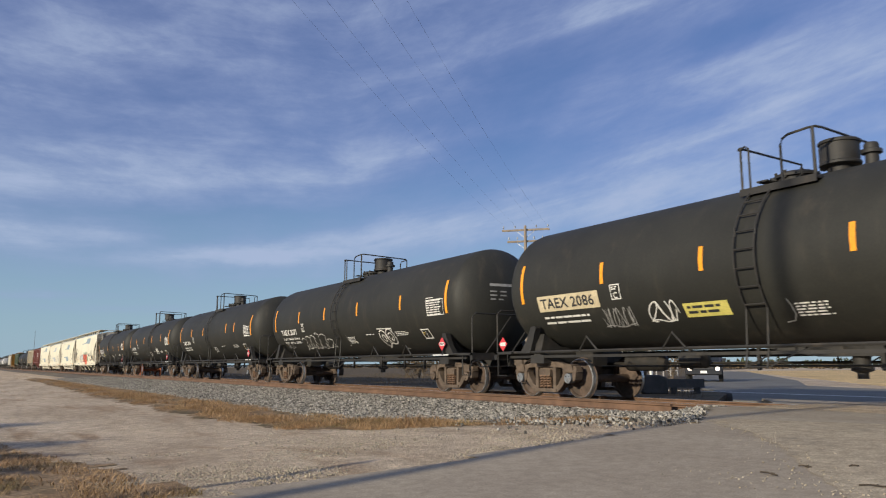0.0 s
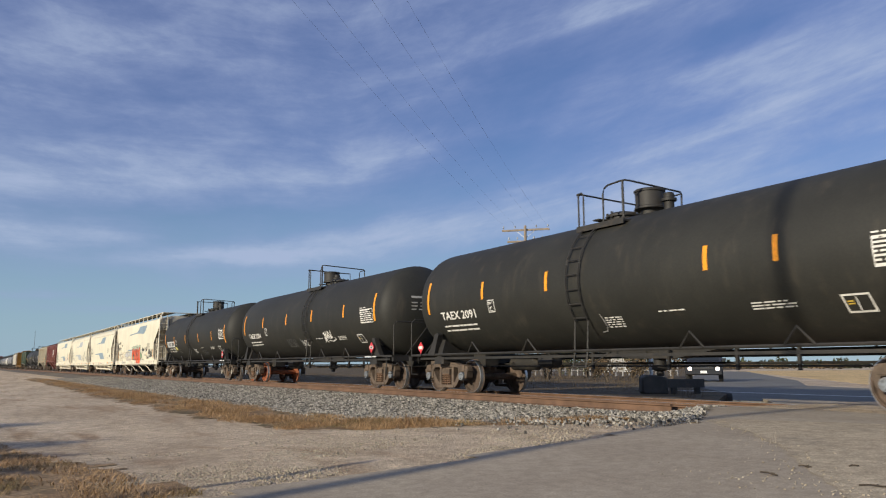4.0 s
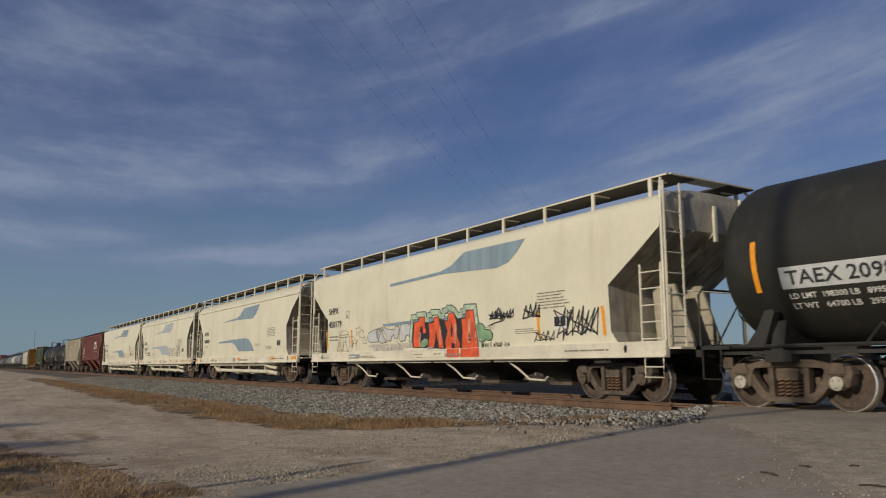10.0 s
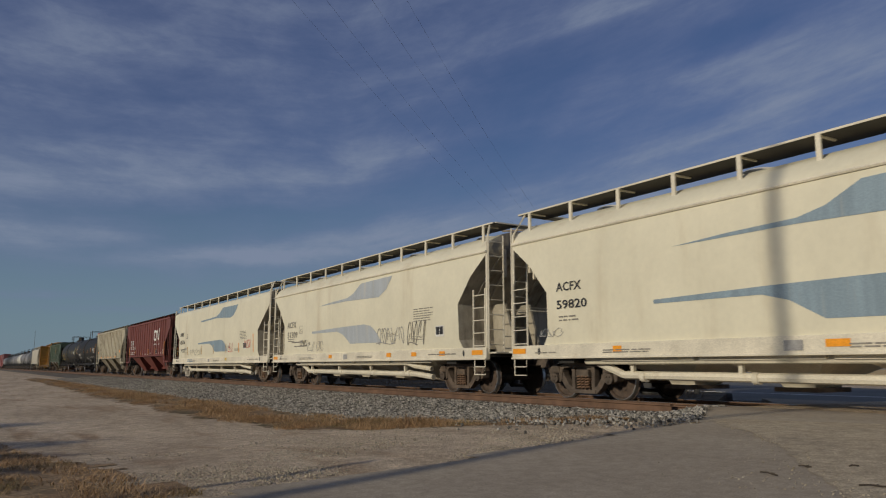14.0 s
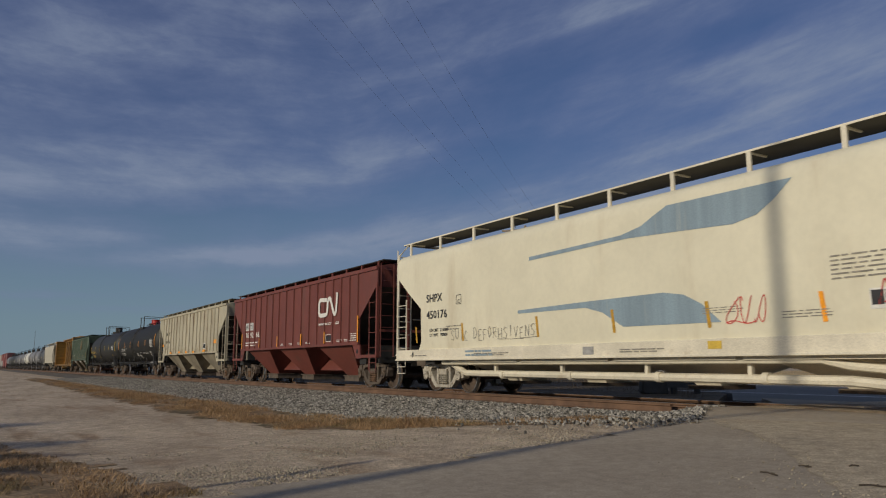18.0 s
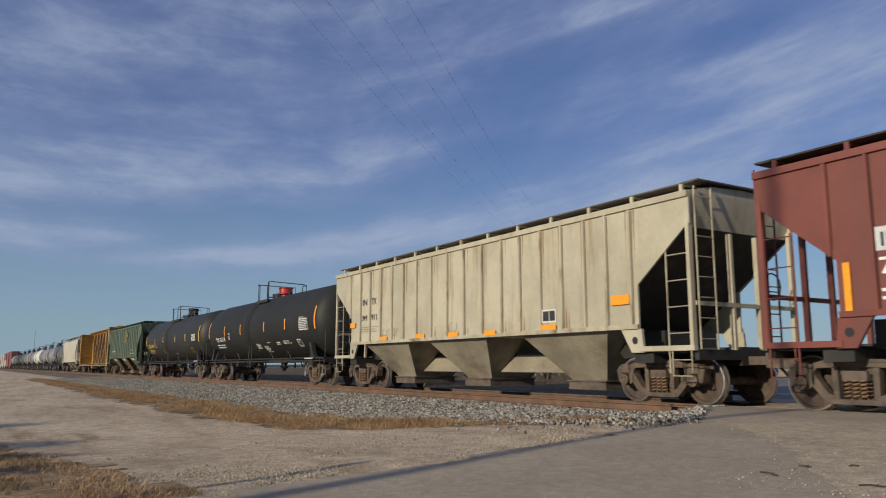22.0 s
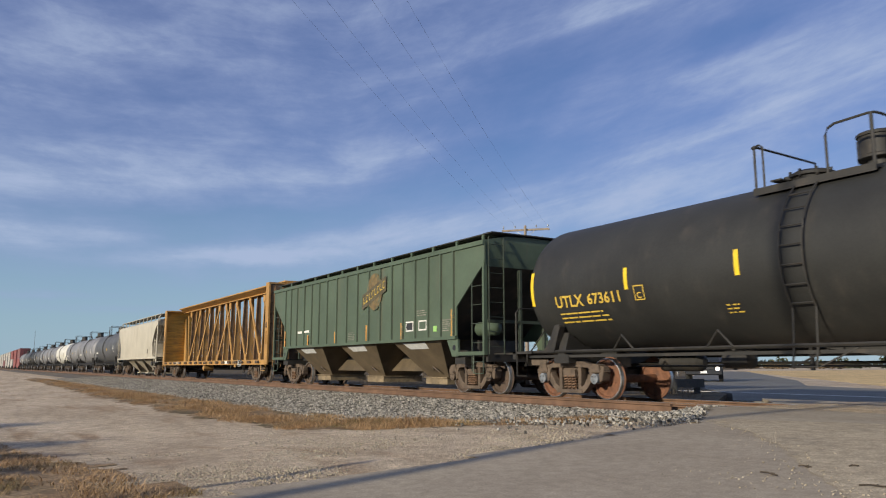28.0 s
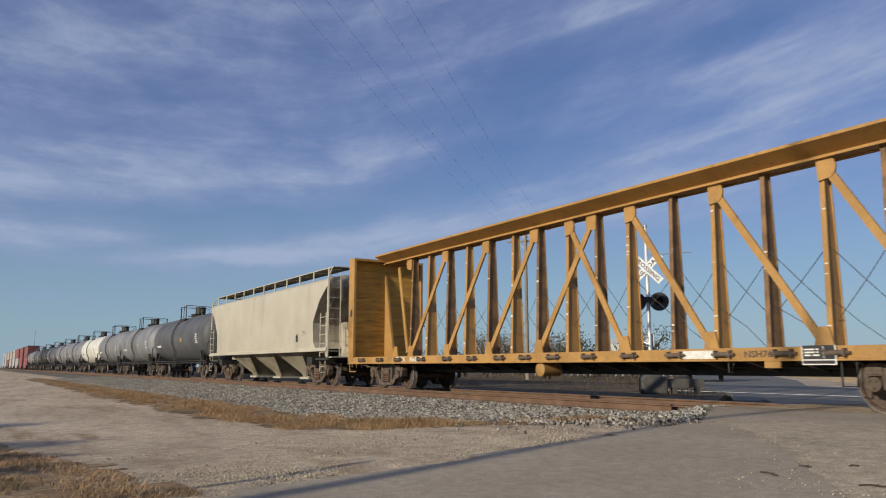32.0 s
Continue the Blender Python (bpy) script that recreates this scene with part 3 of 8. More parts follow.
def flat_piece(name, poly, z, thick, material, label, category, kind="structure"):
    return thing(name, label, category, kind=kind, geo=Geo().prism(poly, z - thick, z, "z"), material=material)


flat_piece("crossing_panel", [(-7.9, 12.27), (30, 12.27), (30, 13.6), (-7.9, 13.6)], -0.012, 0.2, ASPHALT, "asphalt panel between the rails of the crossing", "crossing")
flat_piece("crossing_apron", [(-8.6, 11.6), (-8.3, 11.4), (30, 11.4), (30, 12.11), (-8.6, 12.11)], 0.004, 0.2, ASPHALT, "asphalt strip along the near rail at the crossing", "crossing")
flat_piece("crossing_apron_far", [(-9.5, 13.75), (30, 13.75), (30, 16.0), (-11.5, 16.0)], -0.01, 0.25, ASPHALT, "asphalt strip along the far rail at the crossing", "crossing")
flat_piece("road_highway", [(-12.0, 15.6), (-15.0, 19.5), (-20.5, 24.5), (-33, 39), (-90, 108), (-84, 113), (-27, 41), (-19.5, 30.2), (-15, 28.0), (60, 27.6), (300, 27.6), (300, 15.6)], -0.07, 0.3, HIGHWAY,
           "dark asphalt highway running beside the railway", "road")
for y0, y1, x0, x1 in ((20.4, 20.55, -18.6, 200), (26.6, 26.72, -14, 200)):
    flat_piece("road_line", [(x0, y0), (x1, y0), (x1, y1), (x0, y1)], -0.064, 0.01, WHITE_INK, "faded white line painted on the highway", "road line")
field = flat_piece("ground_field", [(-14.0, 28.6), (300, 28.2), (1400, 28.2), (1400, 1200), (-300, 1200), (-95, 125), (-26, 43)], -0.09, 0.3, FIELD, "golden mown field beyond the highway", "field")
verge = flat_piece("ground_verge", [(-600, 15.4), (-12.3, 15.4), (-15.2, 19.5), (-20.8, 24.5), (-33.5, 39), (-91, 108), (-420, 620), (-1600, 620)], -0.085, 0.3, VERGE, "dull brown grass verge beyond the track", "verge")

# ballast bank: its profile runs along the track, and it ends in a slope at the crossing
PROFILE = [(7.1, -0.50), (7.6, -0.44), (8.6, -0.38), (9.8, -0.31), (10.8, -0.235), (11.35, -0.195), (12.0, -0.175), (12.93, -0.17), (13.9, -0.175), (14.5, -0.2), (15.2, -0.3), (16.3, -0.5)]
bank = Geo()
rings = []
for x in [-700, -400, -250, -150, -100] + [-75 + 1.0 * i for i in range(64)] + [-11.2, -10.4, -9.6, -8.9, -8.2, -7.6]:
    ease = smooth(-13.0, -8.0, x)
    ring = []
    for y, z in PROFILE:
        yy = y + ease * (10.6 - y) * 0.55 if y < 10.9 else y
        zz = z + 0.03 * noise.noise((x * 0.8, y * 1.3, 0))
        if y < 11.3 and x > -60:
            zz = max(zz, ground_z(x, yy) + (0.012 if y > 7.2 else -0.05))
        ring.append((x, yy, zz))
    rings.append(ring + [(x, 16.3, -1.0), (x, 7.05, -1.0)])
bank.loft(rings)
ballast = thing("ballast", "grey crushed-stone ballast bank under the track", "ballast", geo=bank, material=BALLAST_BED, kind="structure")


def scatter(name, material, spots, label, category, flatness=0.7):
    """Many small angular stones in one mesh: spots of (x, y, z, size)."""
    rng = np.random.default_rng(7)
    base = np.array([(-1, -1, -1), (1, -1, -1), (1, 1, -1), (-1, 1, -1), (-.7, -.7, 1), (.7, -.7, 1), (.7, .7, 1), (-.7, .7, 1)], float) * 0.5
    quads = np.array([(0, 3, 2, 1), (4, 5, 6, 7), (0, 1, 5, 4), (1, 2, 6, 5), (2, 3, 7, 6), (3, 0, 4, 7)])
    n = len(spots)
    s = np.array(spots)
    v = np.repeat(base[None], n, 0) + rng.uniform(-0.28, 0.28, (n, 8, 3))
    v[:, :, 2] *= flatness
    a, b = rng.uniform(0, 6.28, n), rng.uniform(-0.7, 0.7, n)
    ca, sa, cb, sb = np.cos(a), np.sin(a), np.cos(b), np.sin(b)
    x, y, z = v[:, :, 0], v[:, :, 1], v[:, :, 2]
    x, z = x * cb[:, None] + z * sb[:, None], -x * sb[:, None] + z * cb[:, None]
    x, y = x * ca[:, None] - y * sa[:, None], x * sa[:, None] + y * ca[:, None]
    v = np.stack([x, y, z], 2) * s[:, None, 3:4] + s[:, None, :3]
    f = (quads[None] + (np.arange(n) * 8)[:, None, None]).reshape(-1, 4)
    me = bpy.data.meshes.new(name)
    me.from_pydata(v.reshape(-1, 3).tolist(), [], f.tolist())
    me.materials.append(material)
    return tagged(new(name, me), label, category, kind="stuff")


def bank_z(x, y):
    ys = [p[0] for p in PROFILE]
    return float(np.interp(y, ys, [p[1] for p in PROFILE]))


rng = random.Random(11)
spots = []
while len(spots) < 66000:
    u = rng.random()
    x = -9.0 - 72 * u ** 2.1
    y = rng.uniform(6.9, 12.1)
    toe = 7.3 + smooth(-13.0, -8.0, x) * 1.3 + 0.3 * noise.noise((x * 0.7, 2, 0))
    if y < toe - 0.5 * rng.random() or (x > -10.2 and y > 11.5):
        continue
    spots.append((x, y, max(bank_z(x, y), ground_z(x, y)) + rng.uniform(-0.005, 0.02), rng.uniform(0.024, 0.058)))
for i in range(4200):      # the pile of loose stone where the bank meets the road
    x, y = rng.gauss(-8.6, 1.0), rng.gauss(8.9, 0.9)
    if x < road_edge(y) + 0.1 and y < 11.4:
        spots.append((x, y, ground_z(x, y) + 0.015 + 0.04 * rng.random(), rng.uniform(0.018, 0.045)))
scatter("ballast_stones", STONE, spots, "loose grey crushed stones of the ballast shoulder", "ballast")
spots = []
for i in range(14000):     # pebbles over the lot, thick along the road's edge
    y = rng.uniform(1.0, 9.0)
    d = rng.expovariate(0.7) - 0.12
    x = road_edge(y) - d * (0.6 + 0.25 * y)
    if x < -50 or noise.noise((x * 0.5, y * 0.5, 4)) < -0.25 + 0.3 * rng.random():
        continue
    spots.append((x, y, ground_z(x, y) + 0.004, 0.006 + 0.017 * rng.random() ** 2))
for i in range(60):       # a trail of grit on the asphalt
    t = rng.random()
    x, y = -6.1 + 2.4 * t + rng.gauss(0, 0.2), 7.6 - 1.9 * t + rng.gauss(0, 0.2)
    spots.append((x, y, ground_z(x, y) + 0.017, rng.uniform(0.004, 0.013)))
for i in range(190):       # grit along the edge of the dusty gravel
    y = rng.uniform(4.6, 8.4)
    x = dust_edge(y) + rng.gauss(0.0, 0.16)
    spots.append((x, y, ground_z(x, y) + 0.025, rng.uniform(0.004, 0.014)))
for i in range(170):
    x, y = rng.gauss(-3.0, 0.9), rng.gauss(5.6, 0.8)
    if x > dust_edge(y) - 0.4:
        spots.append((x, y, ground_z(x, y) + 0.025, rng.uniform(0.004, 0.014)))
for i in range(90):
    x, y = rng.gauss(-3.6, 0.5), rng.gauss(5.0, 0.3)
    spots.append((x, y, ground_z(x, y) + 0.02, rng.uniform(0.004, 0.014)))
for i in range(70):
    x, y = rng.uniform(-6, -1), rng.uniform(2.0, 9)
    if x > road_edge(y):
        spots.append((x, y, ground_z(x, y) + 0.018, rng.uniform(0.004, 0.012)))
scatter("lot_pebbles", PEBBLE, spots, "pale pebbles strewn along the road's edge", "pebbles", 0.6)


for x, y, n, a in ((-3.8, 5.31, 0.10, -20), (-3.8, 5.78, 0.05, 10), (-3.02, 5.36, 0.09, 25), (-3.55, 6.05, 0.04, 60)):
    thing("twig", "short dark dry twig lying on the road", "twig", "twigs on the road", at=pose(x, y, ground_z(x, y) + 0.028, 0, 0, a),
          geo=Geo().tube([(-n, 0, 0), (-n * 0.2, 0.012, 0.006), (n * 0.5, -0.008, 0.004), (n, 0.01, 0)], 0.006, 5).tube([(0, 0, 0.004), (n * 0.3, 0.04, 0.006)], 0.004, 4), material=TWIG)


def blades(name, material, places, label, category):
    """Tufts of grass: places of (x, y, z, height, lean)."""
    r = np.random.default_rng(5)
    p = np.array(places)
    n = len(p)
    a = r.uniform(0, 6.28, n)
    w = r.uniform(0.0016, 0.0042, n) * (1 + p[:, 3] * 2)
    d = np.stack([np.cos(a), np.sin(a), np.zeros(n)], 1)
    lean = np.stack([np.cos(a + 1.4), np.sin(a + 1.4), np.zeros(n)], 1) * (p[:, 3] * p[:, 4])[:, None]
    up = np.array([0, 0, 1.0])[None] * p[:, 3:4]
    b = p[:, :3]
    v = np.stack([b - d * w[:, None], b + d * w[:, None], b + up * 0.6 + lean * 0.45 + d * w[:, None] * 0.7, b + up * 0.6 + lean * 0.45 - d * w[:, None] * 0.7, b + up * 0.9 + lean], 1)
    k = (np.arange(n) * 5)[:, None]
    q = np.concatenate([k, k + 1, k + 2, k + 3], 1).tolist()
    t = np.concatenate([k + 3, k + 2, k + 4], 1).tolist()
    me = bpy.data.meshes.new(name)
    me.from_pydata(v.reshape(-1, 3).tolist(), [], q + t)
    me.materials.append(material)
    return tagged(new(name, me), label, category, kind="stuff")


def strip_low(x):
    return float(np.interp(x, [-75, -37, -20.6, -14.6, -11.2, -10.1, -8.9, -7.95], [5.0, 4.75, 4.95, 5.35, 5.45, 6.0, 6.6, 7.5]))


def strip_high(x):
    return float(np.interp(x, [-97, -45, -25, -17.6, -15.2, -10.4, -8.35], [6.5, 6.9, 7.2, 7.3, 7.35, 7.1, 7.9]))


def turf_here(x, y):
    w = 0.5 * noise.noise((x * 0.6, y * 0.9, 3)) + 0.3 * noise.noise((x * 1.9, y * 2.3, 7)) + 0.2 * noise.noise((x * 4.5, y * 5, 1))
    if strip_low(x) + w < y < strip_high(x) + w and x < -7.9:
        return True
    return x < -6.25 and y < float(np.interp(x, [-16.3, -11.3, -7.6, -6.4], [0.55, 1.05, 1.33, 1.6])) + 0.8 * w


turf = sheet("ground_turf", [-90 + 1.0 * i for i in range(50)] + [-40 + 0.2 * i for i in range(85)] + [-23 + 0.13 * i for i in range(129)], [-6, -4, -3] + [-2.2 + 0.12 * i for i in range(92)], 0.009, TURF, inside=turf_here, rough_z=0.012)
tagged(turf, "brown dry turf beside the gravel lot", "turf", kind="structure")
places = []
while len(places) < 95000:
    x = -7.8 - 75 * rng.random() ** 2.2
    y = rng.uniform(4.4, 8.4)
    lo, hi = strip_low(x) + 0.5 * noise.noise((x * 0.6, 5, 0)), strip_high(x) + 0.35 * noise.noise((x * 0.9, 9, 0))
    thin = noise.noise((x * 0.45, y * 0.8, 2)) + 0.3 * noise.noise((x * 2, y * 2, 6))
    if not lo < y < hi or thin + 0.45 * smooth(-16, -11, x) < -0.22 + 0.55 * rng.random():
        continue
    edge = min(y - lo, hi - y)
    clump = 0.75 + 0.9 * max(0.0, noise.noise((x * 1.3, y * 1.8, 14)) + 0.2)
    places.append((x, y, ground_z(x, y) - 0.005, (0.02 + 0.16 * rng.random() ** 1.8) * min(1, 0.35 + edge) * clump, rng.uniform(0.3, 1.5)))
for i in range(64000):     # the tussocks at the lot's near corner
    x, y = -6.2 - 10.5 * rng.random() ** 1.3, rng.uniform(-2.2, 1.9)
    if y > float(np.interp(x, [-16.3, -11.3, -7.6, -6.4], [0.65, 1.12, 1.38, 1.62])) + 0.25 * noise.noise((x * 1.5, 1, 0)) or noise.noise((x * 0.9, y * 2.2, 11)) < -0.35 + 0.4 * rng.random():
        continue
    places.append((x, y, ground_z(x, y) - 0.005, 0.015 + 0.075 * rng.random() ** 1.7, rng.uniform(0.5, 2.2)))
blades("dry_grass", STRAW, places, "dry straw-coloured grass along the ballast and lot", "grass")

weeds = []
while len(weeds) < 15000:      # dead weeds between the track and the highway
    u = rng.random()
    x, y = -13.5 - 60 * u ** 1.4, rng.uniform(16.2, 44)
    if x > -12.8 - (y - 15.6) * 0.93 or noise.noise((x * 0.25, y * 0.25, 2)) < -0.2 + 0.5 * rng.random():
        continue
    weeds.append((x, y, -0.09, 0.05 + 0.26 * rng.random() ** 2.4, rng.uniform(0.2, 0.9)))
blades("dead_weeds", SCRUB, weeds, "dead brown weeds between the track and the highway", "weeds")

# the running rails, the loose rail left beside them, and the sleepers
track = thing("railway_track", "rusty steel track on wooden sleepers", "railway track")
RAIL = [(-0.07, -0.175), (0.07, -0.175), (0.07, -0.163), (0.012, -0.145), (0.009, -0.045), (0.036, -0.03), (0.036, -0.004), (0.03, 0), (-0.03, 0), (-0.036, -0.004), (-0.036, -0.03), (-0.009, -0.045), (-0.012, -0.145), (-0.07, -0.163)]
for y in (TRACK_Y - 0.755, TRACK_Y + 0.755):
    part("rail", Geo().prism([(a + y, b) for a, b in RAIL], -700, 140, "x"), RAIL_RUST, track)
    part("rail_head", Geo().box(-700, 140, y - 0.024, y + 0.024, -0.001, 0.0025), STEEL, track, "polished running surface")
for y, tip, tilt in ((TRACK_Y - 1.13, -9.7, 0.0), (TRACK_Y - 1.36, -10.3, 0.03)):
    part("spare_rail", Geo().prism([(a + y, b + tilt - 0.02) for a, b in RAIL], -320, tip, "x"), RAIL_RUST, track, "rusty spare rail lying on the sleeper ends")
tie = Geo().box(-0.115, 0.115, -1.3, 1.3, -0.33, -0.165).mesh("sleeper", TIE_WOOD)
for i in range(190):
    part("sleeper", tie, None, track, at=pose(-9.3 - 0.52 * i, TRACK_Y + rng.uniform(-0.04, 0.04), rng.uniform(-0.01, 0.005), 0, 0, rng.uniform(-1, 1)))


# ---- rolling stock: x is forward, -y the side towards the road, z = 0 the rail tops ----
CARS = []        # (thing, place along the train)
WHEELSETS = []   # (wheelset, place on its truck)
SHARED = {}


def shared(key, make):
    if key not in SHARED:
        SHARED[key] = make()
    return SHARED[key]


def side_frame_mesh(iron):
    g = Geo()
    for s in (-1, 1):
        a = lambda x, z: (s * x, z)
        # top chord out to the axle box, column beside the springs, diagonal below the window, axle box jaw
        g.prism([a(0, 0.72), a(0, 0.85), a(0.46, 0.84), a(0.74, 0.77), a(1.10, 0.73), a(1.15, 0.60), a(0.72, 0.60), a(0.62, 0.70)], -0.09, 0.09)
        g.prism([a(0.28, 0.14), a(0.44, 0.13), a(0.58, 0.24), a(0.80, 0.50), a(0.82, 0.62), a(0.70, 0.65), a(0.62, 0.52), a(0.46, 0.31), a(0.36, 0.27)], -0.085, 0.085)
        g.prism([a(0.27, 0.18), a(0.37, 0.18), a(0.38, 0.74), a(0.28, 0.74)], -0.075, 0.075)
        g.prism([a(0.66, 0.66), a(0.70, 0.40), a(0.77, 0.36), a(0.79, 0.58), a(0.99, 0.58), a(1.01, 0.38), a(1.09, 0.42), a(1.14, 0.66)], -0.11, 0.11)
        g.prism([a(0.74, 0.60), a(1.04, 0.60), a(1.0, 0.77), a(0.80, 0.79)], -0.13, 0.10)
        g.prism([a(0.0, 0.785), a(0.5, 0.785), a(0.5, 0.81), a(0.0, 0.81)], -0.105, -0.085)
    g.box(-0.42, 0.42, -0.11, 0.11, 0.13, 0.215)
    g.box(-0.27, 0.27, -0.02, 0.05, 0.60, 0.74)
    return g.mesh("side_frame", iron)


def wheelset_mesh(rust, tread):
    g = Geo()
    g.lathe([(0.085, -1.12), (0.085, -0.9), (0.1, -0.75), (0.09, -0.4), (0.09, 0.4), (0.1, 0.75), (0.085, 0.9), (0.085, 1.12)], (0, 0, 0), n=12)
    for s in (-1, 1):
        prof = [(0.10, 0.84), (0.15, 0.835), (0.17, 0.79), (0.30, 0.765), (0.385, 0.775), (0.40, 0.825), (0.437, 0.826), (0.455, 0.822), (0.458, 0.812), (0.460, 0.735), (0.470, 0.72),
                (0.484, 0.712), (0.484, 0.70), (0.465, 0.692), (0.40, 0.695), (0.385, 0.73), (0.3, 0.74), (0.16, 0.74), (0.10, 0.70)]
        g.lathe([(r, s * h) for r, h in prof], (0, 0, 0), n=40, slots=[0, 0, 0, 0, 0, 0, 1, 1, 1, 0, 0, 0, 0, 0, 0, 0, 0, 0])
        for k in range(4):      # casting marks on the plate
            c, d = math.cos(k * 1.571), math.sin(k * 1.571)
            g.box(0.24 * c - 0.03, 0.24 * c + 0.03, s * 0.775 - 0.012, s * 0.775 + 0.012, 0.24 * d - 0.02, 0.24 * d + 0.02)
    return g.mesh("wheelset", rust, tread)


def spring_mesh(iron):
    pts = [(0.05 * math.cos(k * 0.785), 0.05 * math.sin(k * 0.785), 0.22 + 0.30 * k / 40) for k in range(41)]
    return Geo().tube(pts, 0.017, 5).mesh("spring", iron)


def add_truck(car, x, iron=IRON, rust=WHEEL_RUST, cap=IRON, full=True):
    bolster = shared(("bolster", iron), lambda: Geo().box(-0.2, 0.2, -1.13, 1.13, 0.50, 0.66).box(-0.32, 0.32, -0.4, 0.4, 0.52, 0.76).lathe([(0.34, 0.6), (0.34, 0.84)], (0, 0, 0), "z", 16).mesh("truck", iron))
    truck = part("truck", bolster, None, car, at=pose(x, 0, 0))
    for s in (-1, 1):
        f = part("side_frame", shared(("frame", iron), lambda: side_frame_mesh(iron)), None, truck, at=pose(0, s * 1.03, 0))
        if full:
            soften(f, 0.014, 2)
        for w in (-0.889, 0.889):
            if s < 0 or full:
                part("axle_cap", shared(("cap", cap), lambda: Geo().lathe([(0.075, 0), (0.115, 0.01), (0.115, 0.17), (0.10, 0.2), (0.06, 0.21)], (0, -1.2, 0), n=14).lathe([(0.018, 0), (0.018, 0.03)], (0.05, -1.225, 0.05), n=6).lathe([(0.018, 0), (0.018, 0.03)], (-0.05, -1.225, 0.05), n=6).lathe([(0.018, 0), (0.018, 0.03)], (0, -1.225, -0.06), n=6).mesh("axle_cap", cap)), None, truck,
                     at=pose(w, 0, 0.457, 0, 0, 0 if s < 0 else 180) if s < 0 else pose(w, 0, 0.457, 0, 0, 180))
        if s < 0 and full:
            for k in (-0.13, 0, 0.13):
                for d in (0.0, 0.11):
                    part("spring", shared(("spring", iron), lambda: spring_mesh(SPRING_RUST if iron is not IRON_PALE else iron)), None, truck, at=pose(k, -1.09 + d, 0))
    for w in (-0.889, 0.889):
        ws = part("wheelset", shared(("wheelset", rust), lambda: wheelset_mesh(rust, STEEL)), None, truck, at=pose(w, 0, 0.457))
        if full:
            WHEELSETS.append((ws, w, car))
    if full:
        beam = shared(("beam", iron), lambda: Geo().box(-0.03, 0.03, -0.8, 0.8, 0.3, 0.38).box(-0.03, 0.06, -0.9, -0.68, 0.2, 0.5).box(-0.03, 0.06, 0.68, 0.9, 0.2, 0.5).mesh("brake_beam", iron))
        for s in (-1, 1):
            part("brake_beam", beam, None, truck, at=pose(s * 0.40, 0, 0.05, 0, 0, 0 if s > 0 else 180))
    return truck


def add_coupler(car, x, s, colour=IRON_DARK):
    g = Geo().box(x - 0.5, x + 0.28, -0.08, 0.08, 0.76, 0.92).prism([(x + 0.22, -0.15), (x + 0.52, -0.18), (x + 0.56, -0.02), (x + 0.42, 0.02), (x + 0.44, 0.16), (x + 0.22, 0.16)], 0.70, 0.98, "z")
    if s < 0:
        g.v = [(-a, -b, c) for a, b, c in g.v]
    part("coupler", g, colour, car, "rusty knuckle coupler")
    q = lambda a, b, c: (s * a, b, c)
    part("air_hose", Geo().tube([q(x + 0.1, 0.3, 0.8), q(x + 0.3, 0.3, 0.62), q(x + 0.42, 0.26, 0.48), q(x + 0.6, 0.18, 0.5)], 0.025), CABLE, car, "black rubber air hose")


HAND = {"L": [[(0.1, 1), (0.15, 0), (0.9, 0.05)]], "G": [[(0.95, 0.85), (0.5, 1), (0.05, 0.6), (0.2, 0.1), (0.8, 0.05), (0.9, 0.4), (0.5, 0.42)]], "T": [[(0, 0.95), (1, 1)], [(0.5, 1), (0.45, 0)]], "6": [[(0.8, 1), (0.2, 0.6), (0.1, 0.2), (0.5, 0), (0.85, 0.25), (0.5, 0.5), (0.15, 0.35)]],
        "S": [[(1, 0.9), (0.5, 1), (0.1, 0.8), (0.4, 0.5), (0.9, 0.3), (0.6, 0), (0, 0.1)]], "U": [[(0, 1), (0.05, 0.2), (0.45, 0), (0.9, 0.2), (0.95, 1)]], "I": [[(0.5, 1), (0.5, 0)]],
        "C": [[(0.95, 0.85), (0.5, 1), (0.05, 0.6), (0.2, 0.1), (0.9, 0.05)]], "D": [[(0.1, 1), (0.1, 0), (0.7, 0.1), (0.95, 0.55), (0.6, 0.95), (0.1, 1)]],
        "E": [[(0.9, 1), (0.1, 0.95), (0.1, 0), (0.95, 0.02)], [(0.1, 0.5), (0.7, 0.52)]], "F": [[(0.95, 1), (0.1, 0.95), (0.1, 0)], [(0.1, 0.5), (0.7, 0.5)]],
        "O": [[(0.5, 1), (0.05, 0.6), (0.3, 0.02), (0.85, 0.25), (0.85, 0.8), (0.5, 1)]], "R": [[(0.1, 0), (0.1, 1), (0.8, 0.9), (0.75, 0.55), (0.1, 0.5), (0.95, 0)]],
        "H": [[(0.1, 1), (0.1, 0)], [(0.9, 1), (0.9, 0)], [(0.1, 0.5), (0.9, 0.55)]], "V": [[(0, 1), (0.45, 0), (0.95, 1)]], "N": [[(0.05, 0), (0.1, 1), (0.85, 0), (0.95, 1)]]}


